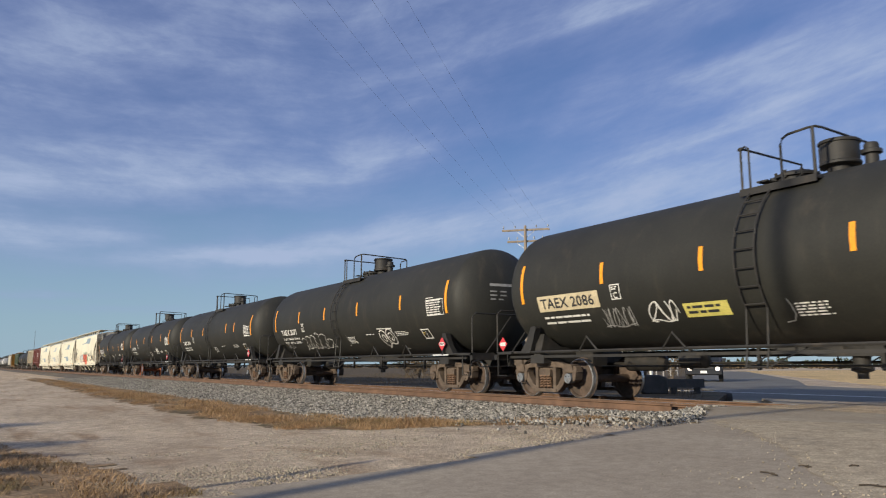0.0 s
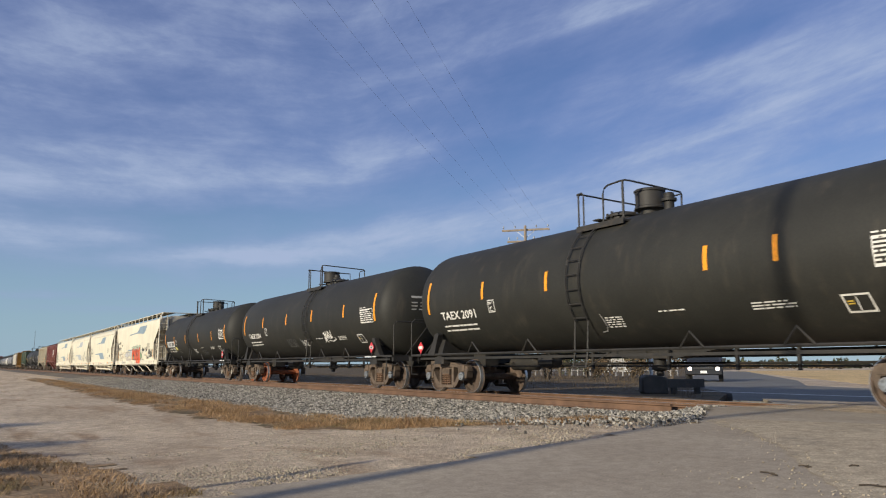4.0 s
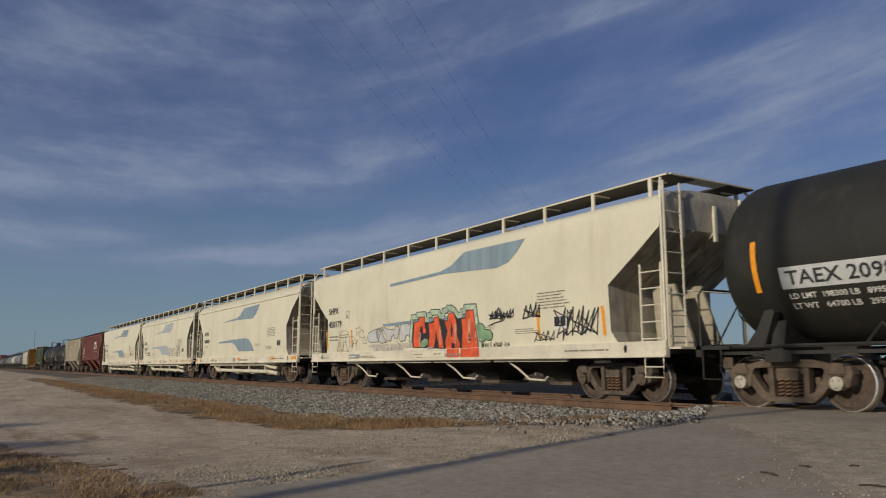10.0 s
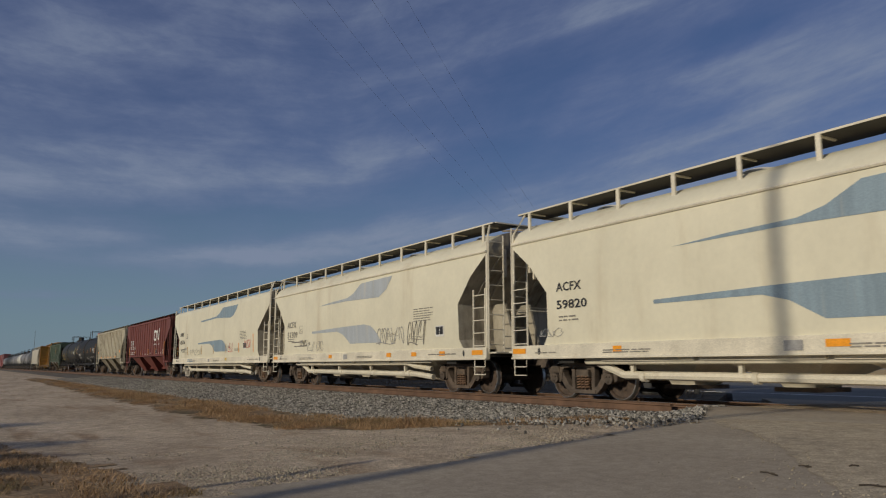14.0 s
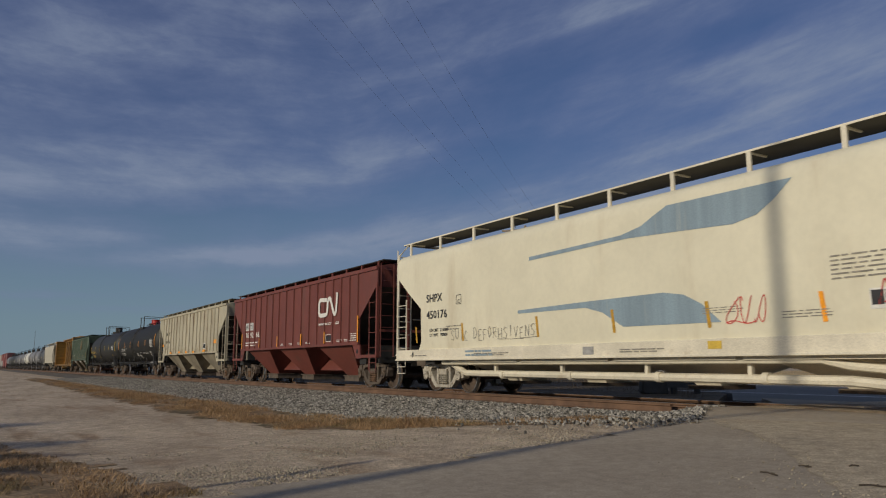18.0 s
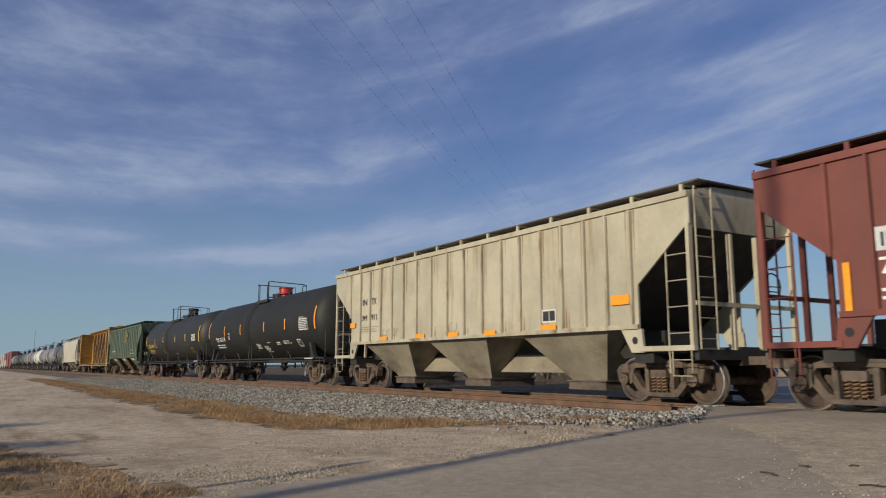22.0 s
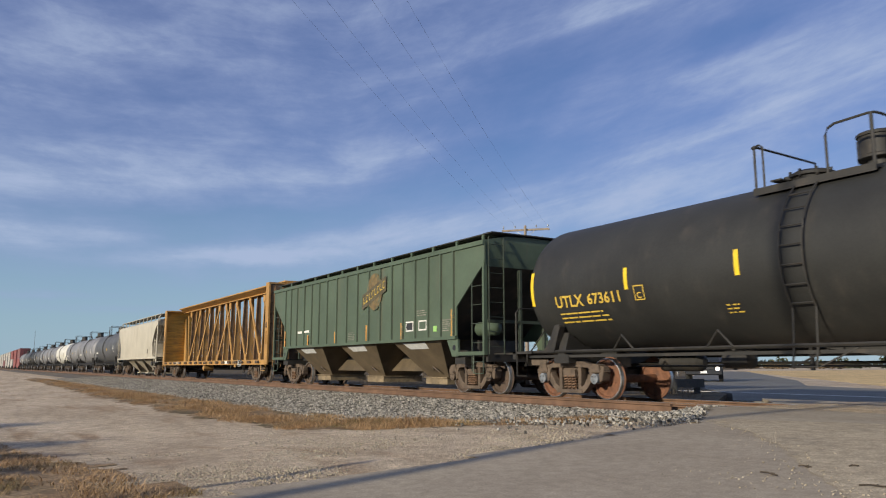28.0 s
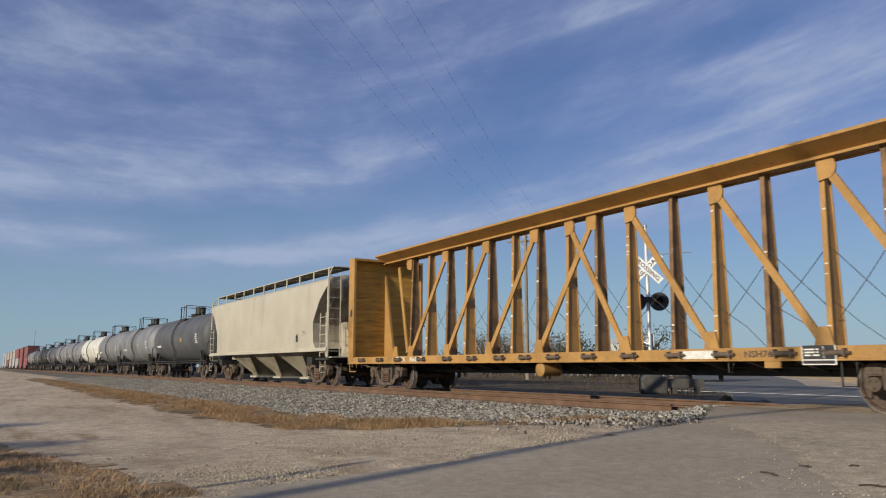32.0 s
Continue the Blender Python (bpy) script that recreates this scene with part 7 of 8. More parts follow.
m.strokes([[(-3.54, 0.99), (-3.42, 1.3), (-3.31, 1.03)], [(-2.7, 1), (-2.62, 1.32), (-2.43, 1.02), (-2.35, 1.32)], [(-2.01, 1.52), (-1.75, 1.38), (-1.96, 1.18), (-1.83, 0.99)], [(-1.76, 1.26), (-1.64, 1.05)]], FADED_INK, 0.02, label="grey outline graffiti")
m.scrawl(-6.6, 1.24, 1.9, 0.4, 6, FADED_INK, 0.012)
m.hatch(3.05, 1.88, 0.96, 0.26, 19, BLACK_INK, 0.03, "black tag", lean=0.3)
m.strokes([[(3, 1.76), (3.24, 1.82), (3.65, 1.87)], [(3.38, 2.14), (3.45, 2.2), (3.49, 2.09), (3.53, 2.18)]], BLACK_INK, 0.03, label="black tag")
m.hatch(4.47, 1.83, 0.62, 0.42, 9, BLACK_INK, 0.032, "black tag", lean=0.15)
m.handwriting("DEVILS NIGHT 666", 2.64, 1.19, 0.13, 1.23, BLACK_INK, 0.02, "small black marker words")
m.hatch(5.7, 1.3, 1.25, 0.78, 17, BLACK_INK, 0.03, "black zigzag tag")
m.hatch(4.85, 1.27, 0.7, 0.3, 9, BLACK_INK, 0.02, "black tag")
for x in (4.98, 7.15, -7.45, -5.3):
    m.rect(x, 1.38, 0.09, 0.62, REFLECT, "reflector", "orange reflective stripe", lean=-0.04)
s = sill_notes(car, 8.85, ())
for a, b in ((0.98, 1.62), (1.68, 2.58)):      # the letters' feet run on over the sill
    s.shape([(a, 0.98), (b, 0.98), (b - 0.02, 1.21), (a + 0.03, 1.21)], TAG_ORANGE, "graffiti", "orange foot of the graffiti letters", off=0.009)
s.rect(-0.95, 1.0, 1.85, 0.16, CREAM, "label", "cream patch over the graffiti", off=0.011)
s.lines(-0.85, 1.05, 0.55, 0.06, 1, FADED_INK, off=0.014)
s.lines(0.3, 1.05, 0.4, 0.06, 2, FADED_INK, off=0.014)
s.lines(-5.4, 0.98, 0.9, 0.18, 2, BLUE_STRIPE)

# cream hopper with washed-out blue bands
car, m = round_hopper(-114.45, 8.05, "cream plate-sided hopper car with faded blue bands", front_iron=IRON, top=4.52)
swoosh(m, (-2.92, 0, 0.0), BLUE_STRIPE, (-3.46, 0.0))
m.word("ACFX", -6.35, 2.42, 0.19, BLACK_INK, 0.84, label="black stencilled owner's initials")
m.word("59820", -6.35, 2.02, 0.19, BLACK_INK, 1.0, label="black stencilled car number, half worn off")
hopper_notes(m, FADED_INK)
m.scrawl(-7.0, 1.4, 0.8, 0.2, 3, GREY_INK, 0.012)
s = sill_notes(car, 8.05, ((4.88, 0.46), (0.02, 0.4), (7.42, 0.5), (-8.0, 0.5), (-4.6, 0.25)), 4)

# the paler cream hopper
car, m = round_hopper(-131.7, 8.1, "cream plate-sided hopper car with washed-out bands and tags", front_iron=IRON, top=4.52)
swoosh(m, (-3.1, 0, 0.0), BLUE_PALE, (-3.7, 0.05))
m.word("ACFX", -6.36, 2.31, 0.23, FADED_INK, 0.98, label="worn stencilled owner's initials")
m.word("51309", -6.36, 1.9, 0.23, FADED_INK, 1.12, label="worn stencilled car number")
m.outline(-5.02, 2.05, 0.32, 0.3, FADED_INK, 0.014)
m.word("C", -4.92, 2.1, 0.12, FADED_INK)
m.lines(-5.9, 1.66, 1.6, 0.09, 1, FADED_INK)
m.lines(-5.6, 1.5, 1.6, 0.08, 1, FADED_INK)
m.scrawl(-4.95, 1.52, 0.75, 0.26, 4, FADED_INK, 0.03)
hopper_notes(m, FADED_INK)
m.scrawl(1.8, 1.42, 1.9, 0.55, 5, GREY_INK, 0.022)
m.scrawl(3.9, 1.35, 1.2, 0.75, 4, FADED_INK, 0.03)
m.scrawl(-4.2, 1.3, 1.6, 0.4, 4, GREY_INK, 0.015)
s = sill_notes(car, 8.1, ((2.6, 0.3), (4.2, 0.3), (7.45, 0.5), (-7.95, 0.5), (-2.0, 0.3), (5.8, 0.3)), 5)

# cream hopper with dusty front truck
car, m = round_hopper(-149.7, 9.2, "cream plate-sided hopper car with blue bands and red tags", tall=3.82, cut=3.46, deep=1.5, top=4.55, iron=IRON_PALE, front_iron=IRON)
wide_swoosh(m, -0.1, BLUE_STRIPE)
m.word("SHPX", -7.36, 2.58, 0.22, BLACK_INK, 0.88, label="black stencilled owner's initials")
m.word("450176", -7.36, 2.10, 0.22, BLACK_INK, 1.12, label="black stencilled car number")
m.outline(-5.75, 2.42, 0.24, 0.26, BLACK_INK, 0.014)
m.word("C", -5.68, 2.45, 0.1, BLACK_INK)
m.word("LD LMT  216000", -7.2, 1.72, 0.085, BLACK_INK, 1.0)
m.word("LT WT   70000", -7.2, 1.58, 0.085, BLACK_INK, 0.95)
hopper_notes(m, FADED_INK, False)
m.handwriting("SUIC DEFORHSIVENS", -6.05, 1.44, 0.27, 3.75, FADED_INK)
m.strokes([[(-3.9, 1.42), (-3.3, 1.40), (-2.3, 1.43)]], FADED_INK, 0.012)
m.scrawl(3.0, 1.45, 0.85, 0.5, 3, TAG_PINK, 0.018, "red tag")
m.scrawl(5.7, 1.62, 1.0, 0.4, 6, TAG_PINK, 0.022, "red tag")
for x in (4.8, 7.05, -8.0, -5.5, -2.3, 0.2, 2.6):
    m.rect(x, 1.42, 0.08, 0.48 if x not in (7.05,) else 0.85, REFLECT if x > 4 else REFLECT_GOLD, "reflector", "orange reflective stripe", lean=-0.04)
s = sill_notes(car, 9.2, (), 6)
s.lines(-5.3, 0.98, 1.5, 0.2, 2, BLUE_STRIPE, label="blue maker's print", fill=0.5)
s.rect(2.6, 1.04, 0.3, 0.14, YELLOW_INK, "reflector", "")

# barn-red ribbed hopper with a white railway emblem
RED_RIBS = [-6.7, -6.03, -5.34, -4.57, -3.83, -3.03, -2.22, -1.4, -0.52, 0.35, 1.21, 2.06, 2.87, 3.61, 4.37, 5.1, 5.81, 6.5]
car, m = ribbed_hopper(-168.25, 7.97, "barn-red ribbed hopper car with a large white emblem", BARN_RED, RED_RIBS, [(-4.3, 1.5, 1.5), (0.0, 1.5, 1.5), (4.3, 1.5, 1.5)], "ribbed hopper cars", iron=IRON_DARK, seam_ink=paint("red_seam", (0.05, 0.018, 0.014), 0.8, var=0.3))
emblem = [(3.84, 3.2), (3.3, 3.24), (3.18, 3.18), (3.15, 3.08), (3.15, 2.78), (3.19, 2.68), (3.3, 2.64), (3.76, 2.64), (3.88, 2.68), (3.93, 2.8), (3.96, 3.1), (4.02, 3.2), (4.14, 3.24), (4.24, 3.18), (4.5, 2.72), (4.58, 2.64), (4.68, 2.65), (4.74, 2.76), (4.81, 3.36)]
m.strokes([emblem], WHITE_INK, 0.15, "emblem", "white line emblem", off=0.045)
m.word("ww w.cr   .ca", 3.12, 2.26, 0.13, WHITE_INK, 1.9, label="white web address with gaps", off=0.045)
for x in (-5.98, -5.33):
    m.rect(x, 2.42, 0.5, 0.36, PALE_PANEL, "number_panel", "pale panel behind the initials", off=0.012)
m.word("IN", -5.9, 2.49, 0.2, BLACK_INK, 0.32, off=0.016)
m.word("TX", -5.26, 2.49, 0.2, BLACK_INK, 0.36, off=0.016)
for t, x in (("76", -5.95), ("92", -5.25), ("66", -4.4)):
    m.word(t, x, 2.08, 0.24, WHITE_INK, 0.46, label="white stencilled car number")
m.lines(-5.95, 1.66, 1.9, 0.24, 2, WHITE_INK, fill=0.4)
for x, z0, z1 in ((3.6, 1.57, 2.02), (1.24, 1.57, 2.02), (-1.5, 1.57, 2.03), (-3.9, 1.56, 2.0), (6.5, 1.56, 2.46), (-6.5, 1.56, 2.3)):
    m.rect(x, z0, 0.11, z1 - z0, REFLECT, "reflector", "orange reflective stripe", off=0.04)
m.outline(3.77, 1.64, 0.6, 0.27, WHITE_INK, 0.02)
m.rect(3.8, 1.67, 0.24, 0.2, BLACK_INK, "data_panel", "black data panel", off=0.012)
m.rect(4.08, 1.67, 0.26, 0.2, BLACK_INK, "data_panel", "", off=0.012)
for x in (-1.1, -0.1, 0.9, 1.75, 4.75, 5.4, 5.95):
    m.lines(x, 1.6, 0.5, 0.1 if x < 5.8 else 0.3, 2 if x < 5.8 else 4, WHITE_INK, fill=0.45)

# weathered pale hopper with grimy bays
PALE_RIBS = [-6.8, -6.0, -5.27, -4.5, -3.73, -2.97, -2.17, -1.31, -0.44, 0.42, 1.28, 2.14, 2.9, 3.69, 4.45, 5.2, 5.88, 6.58]
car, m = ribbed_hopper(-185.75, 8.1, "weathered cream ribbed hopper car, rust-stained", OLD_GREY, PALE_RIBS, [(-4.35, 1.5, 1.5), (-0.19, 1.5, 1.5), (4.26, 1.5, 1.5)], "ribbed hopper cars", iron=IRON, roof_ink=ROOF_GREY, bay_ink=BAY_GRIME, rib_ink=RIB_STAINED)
for t, x in (("IN", -5.86), ("TX", -5.17)):
    m.word(t, x, 2.78, 0.2, BLACK_INK, 0.34, label="black stencilled owner's initials")
for t, x in (("349", -5.88), ("911", -5.18)):
    m.word(t, x, 2.26, 0.18, BLACK_INK, 0.38, label="black stencilled car number")
m.lines(-5.95, 1.85, 1.3, 0.22, 3, FADED_INK, fill=0.4)
for x, z, w, h in ((-6.75, 2.05, 0.4, 0.17), (-4.5, 1.56, 0.5, 0.12), (-2.15, 1.56, 0.5, 0.12), (-0.35, 1.54, 0.5, 0.12), (1.4, 1.52, 0.5, 0.12), (3.7, 1.56, 0.55, 0.12), (6.02, 1.98, 0.52, 0.2)):
    m.rect(x, z, w, h, REFLECT, "reflector", "orange reflective stripe", off=0.046)
m.outline(3.72, 1.73, 0.5, 0.3, WHITE_INK, 0.03)
m.rect(3.76, 1.77, 0.2, 0.22, BLACK_INK, "data_panel", "black data panel")
m.rect(4.0, 1.77, 0.18, 0.22, BLACK_INK, "data_panel", "")
m.scrawl(-4.45, 1.68, 1.2, 0.25, 5, FADED_INK, 0.009)
m.scrawl(-0.6, 1.65, 0.7, 0.3, 3, RUST_RUN, 0.012)

r = random.Random(12)
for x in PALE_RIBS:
    # the rib's shadow line, laid on as a dark strip
    m.rect(x + 0.037, 1.58, 0.022, 2.3, SHADE_SEAM, "seam", "dark line along one edge of a rib", off=0.004)
    for k in range(3):
        a, w = x + r.choice((r.uniform(-0.14, -0.04), r.uniform(0.05, 0.2))), r.uniform(0.015, 0.05)
        if r.random() < 0.5:
            z1 = 3.9
            z0 = z1 - r.uniform(0.4, 1.6)
            pts = [(a + w * 0.4, z0), (a + w, z1), (a, z1)]
        else:
            z0 = 1.58
            pts = [(a, z0), (a + w * 1.5, z0), (a + w, z0 + r.uniform(0.15, 0.6)), (a + w * 0.3, z0 + r.uniform(0.1, 0.4))]
        m.shape(pts, RUST_RUN, "rust_streak", "thin brown rust run", off=0.003)

# two black tank cars: one with a red valve housing, one with yellow stencils
car, m = tank_car(-203.75, "black tank car with a red valve housing", half=7.62, axle=6.9, paint_on=TANK_JET, dome=DOME_RED, platform=(-1.0, 0.45), loop=0.3, house=0.22, ladder=-0.75, zc=2.58,
                  stripes=[(-7.67, 2.25, 3.15, 0.1), (-4.7, 2.3, 2.8, 0.1), (-1.95, 2.3, 2.8, 0.1), (1.6, 2.3, 2.75, 0.1), (4.33, 2.3, 2.75, 0.11), (7.65, 2.2, 3.1, 0.12)])
tank_marks(car, m, "TILX 291118", placard=False)
m.lines(0.9, 1.38, 0.65, 0.3, 6, WHITE_INK, fill=0.5)
m.lines(2.78, 1.68, 0.7, 0.14, 2, WHITE_INK, fill=0.5)
car, m = tank_car(-221.4, "faded black tank car with yellow stencils", half=7.62, axle=6.9, paint_on=TANK_DARK_TWO, platform=(-1.85, 0.3), loop=-0.48, house=-0.1, ladder=-0.85, zc=2.58, rust=WHEEL_BROWN, stripe_ink=REFLECT_PALE,
                  stripes=[(-7.7, 2.15, 2.95, 0.1), (-4.64, 2.3, 2.75, 0.1), (-1.95, 2.32, 2.78, 0.1), (1.6, 2.32, 2.78, 0.1), (4.33, 2.3, 2.75, 0.11), (7.65, 2.2, 3.1, 0.12)])
m.word("UTLX", -6.9, 2.06, 0.25, YELLOW_INK, 0.92, label="yellow stencilled owner's initials")
m.word("673611", -5.85, 2.08, 0.22, YELLOW_INK, 0.98, label="yellow stencilled car number")
m.lines(-6.85, 1.68, 1.7, 0.28, 3, YELLOW_INK, fill=0.35)
m.outline(-4.45, 2.06, 0.27, 0.3, YELLOW_INK, 0.02)
m.word("C", -4.38, 2.1, 0.12, YELLOW_INK)
m.lines(-2.35, 1.66, 0.34, 0.2, 3, YELLOW_INK, fill=0.35)
m.lines(5.9, 2.25, 0.95, 0.42, 6, WHITE_INK, fill=0.6)
m.lines(0.6, 1.55, 0.7, 0.06, 1, GREY_INK)
m.outline(5.3, 1.6, 0.4, 0.28, YELLOW_INK, 0.02)

# moss-green ribbed hopper with a worn round emblem
GREEN_RIBS = [-6.62, -5.97, -5.29, -4.49, -3.72, -2.98, -2.21, -1.33, -0.46, 0.42, 1.31, 2.15, 2.95, 3.68, 4.44, 5.21, 5.91, 6.58]
# end_ink: the body green darkened for soot and the end's shade
car, m = ribbed_hopper(-239.07, 8.08, "moss-green ribbed hopper car with a worn yellow emblem", MOSS, GREEN_RIBS, [(-4.3, 1.45, 1.45), (0.2, 1.45, 1.45), (4.3, 1.45, 1.45)], "ribbed hopper cars", iron=IRON, tank_end=True, seam_ink=FRAME_BLACK, end_ink=paint("shaded_sooty_green", (0.042, 0.054, 0.038), 0.65, var=0.25, scale=3), bay_ink=paint("grimy_bay", (0.102, 0.075, 0.043), 0.7, var=0.25, dirt=(0.07, 0.055, 0.035)))
worn = paint("worn_emblem", (0.16, 0.11, 0.045), 0.6, var=0.3, scale=5, dirt=(0.085, 0.10, 0.055), dirt_at=(0.45, 0.7), dirt_scale=7)
m.shape([(1.78 + 0.55 * math.cos(a * 0.393), 3.18 + 0.62 * math.sin(a * 0.393)) for a in range(16)], worn, "emblem", "worn round emblem", off=0.042)
m.shape([(0.87, 2.62), (2.6, 3.14), (2.63, 3.64), (0.88, 3.12)], paint("emblem_band", (0.09, 0.075, 0.04), 0.6, var=0.3, scale=5), "emblem", "dark slanting band across the emblem", off=0.046)
m.strokes([[(1.0 + 0.2 * i, 2.80 + 0.06 * i), (1.0 + 0.2 * i, 3.04 + 0.06 * i)] for i in range(8)] + [[(1.0 + 0.2 * i, z + 0.06 * i), (1.11 + 0.2 * i, z + 0.035 + 0.06 * i)] for i in range(8) for z in (2.82, 3.02)[:1 + i % 2]], paint("worn_yellow", (0.44, 0.31, 0.06), 0.6, var=0.45, scale=9, bump=0), 0.034, "emblem", "worn yellow marks on the emblem", off=0.05)
faded_reflector = paint("faded_reflector", (0.50, 0.245, 0.055), 0.6, var=0.4, scale=7, bump=0)
for x, z0, z1 in ((6.5, 1.55, 2.3), (3.6, 1.54, 2.05), (1.15, 1.58, 2.1), (-1.45, 1.56, 1.98), (-4.05, 1.56, 1.95), (-6.6, 1.56, 2.2)):
    m.rect(x, z0, 0.11, z1 - z0, faded_reflector, "reflector", "faded orange reflective stripe", off=0.04)
for x in (3.88, 4.66):
    m.rect(x, 1.78, 0.46, 0.3, WHITE_INK, "data_panel", "white-framed data panel", off=0.01)
    m.rect(x + 0.04, 1.82, 0.38, 0.22, BLACK_INK if x < 4 else MOSS, "data_panel", "", off=0.014)
m.lines(4.55, 2.2, 0.6, 0.2, 3, FADED_INK, fill=0.4)
m.rect(5.5, 1.72, 0.2, 0.16, BROKEN_GREEN, "sticker", "bright green sticker")
m.lines(6.0, 1.7, 0.45, 0.35, 6, FADED_INK, fill=0.5)
m.rect(-5.15, 2.04, 0.45, 0.09, WHITE_INK, "number_panel", "white patch over old numbers")
m.rect(-4.45, 2.05, 0.5, 0.09, WHITE_INK, "number_panel", "")
m.lines(-0.3, 1.62, 0.6, 0.3, 5, FADED_INK, fill=0.35)
for c in (-4.3, 0.2, 4.3):      # a pale strip on each bay, just under the bottom chord
    face = [(c - 0.85, -1.476, 1.43), (c + 0.5, -1.476, 1.43), (c + 0.5, -1.335, 1.25), (c - 0.62, -1.335, 1.25)]
    part("bay_notice", Geo().add(face + [(a, y + 0.008, z) for a, y, z in face], [(3, 2, 1, 0), (4, 5, 6, 7), (0, 1, 5, 4), (1, 2, 6, 5), (2, 3, 7, 6), (3, 0, 4, 7)]), PALE_PANEL, car, "pale stencilled strip on the bay")
    part("bay_grip", Geo().tube([(c + 0.1, -0.90, 0.62), (c + 0.2, -1.0, 0.72), (c + 0.34, -1.0, 0.66), (c + 0.42, -0.92, 0.56)], 0.022, 5), IRON_DARK, car)

centerbeam(-259.35, 10.85, "empty yellow centre-beam flat car with tie-down cables")

car, m = round_hopper(-279.8, 8.05, "pale grey round-sided hopper car", PALE_GREY, PALE_GREY, low=1.42, sill=1.33, bays=True, pipes=False, iron=IRON, tall=3.75, top=4.5, group="single cars of the train")
m.outline(4.9, 1.72, 0.2, 0.3, BLACK_INK, 0.04)
m.rect(4.96, 1.76, 0.08, 0.2, BLACK_INK, "data_panel", "black data panel")
m.lines(5.6, 1.95, 0.4, 0.2, 4, FADED_INK, fill=0.4)

# the tail far up the line
for where, half, ink, text in ((-296.8, 6.6, TANK_GREY_DARK, "dark grey tank car, dusty"), (-311.3, 6.0, TANK_GREY, "weathered grey tank car"), (-325.3, 6.0, TANK_GREY, "weathered grey tank car"),
                               (-339.3, 5.9, TANK_WHITE, "white tank car with brown runs"), (-353.5, 6.0, TANK_GREY, "weathered grey tank car"), (-368.8, 6.9, TANK_GREY, "weathered grey tank car"),
                               (-385.0, 7.0, TANK_GREY_DARK, "dark grey tank car, dusty"), (-401.2, 7.0, TANK_DARK_TWO, "faded black tank car"), (-417.4, 7.0, TANK_GREY_DARK, "dark grey tank car, dusty"), (-433.4, 7.0, TANK_GREY, "weathered grey tank car")):
    car, m = tank_car(where, text, half=half, axle=half - 0.65, paint_on=ink, full=False, group="tank cars at the tail", platform=(-1.2, 0.25), r=1.5, zc=2.55)
    m.lines(-half + 0.9, 2.0, 1.6, 0.24, 1, WHITE_INK if ink is not TANK_WHITE else BLACK_INK)
    m.lines(half - 1.6, 2.1, 0.6, 0.6, 5, WHITE_INK if ink is not TANK_WHITE else BLACK_INK)
    m.lines(1.2, 2.2, 0.5, 0.4, 1, YELLOW_INK)


def container_car(where, inks, label):
    car = start_car("well_car", label, where, "container cars at the tail")
    part("well", Geo().prism([(-9.0, 1.0), (-6.5, 1.0), (-6.2, 0.35), (6.2, 0.35), (6.5, 1.0), (9.0, 1.0), (9.0, 0.75), (6.8, 0.75), (6.4, 0.25), (-6.4, 0.25), (-6.8, 0.75), (-9.0, 0.75)], -1.4, 1.4), FRAME_BLACK, car)
    for k, ink in enumerate(inks):
        z = 0.4 + 2.62 * k
        box = part("container", Geo().box(-6.08, 6.08, -1.2, 1.2, z, z + 2.58), ink, car, "corrugated steel container")
        for i in range(40):
            x = -5.9 + 0.302 * i
            part("corrugation", shared(("corr", ink.name), lambda: Geo().prism([(-0.08, -1.202), (0.08, -1.202), (0.05, -1.235), (-0.05, -1.235)], 0.12, 2.46, "z").mesh("corrugation", ink)), None, box, at=pose(x, 0, z))
    for s in (-1, 1):
        add_truck(car, s * 7.6, IRON_DARK, WHEEL_RUST, IRON, False)


container_car(-453, (BOX_RED, BOX_MAROON), "well car with two stacked red containers")
container_car(-471.5, (BOX_RED, BOX_RED), "well car with two stacked red containers")
container_car(-490, (BOX_TAN, BOX_RED), "well car with tan and red containers")
container_car(-508.5, (BOX_TAN, BOX_TAN), "well car with two stacked tan containers")
container_car(-527, (BOX_TAN, BOX_TAN), "well car with two stacked tan containers")
container_car(-545.5, (BOX_MAROON, BOX_TAN), "well car with maroon and tan containers")
container_car(-564, (BOX_TAN, BOX_TAN), "well car with two stacked tan containers")
container_car(-582.5, (BOX_TAN, BOX_TAN), "well car with two stacked tan containers")


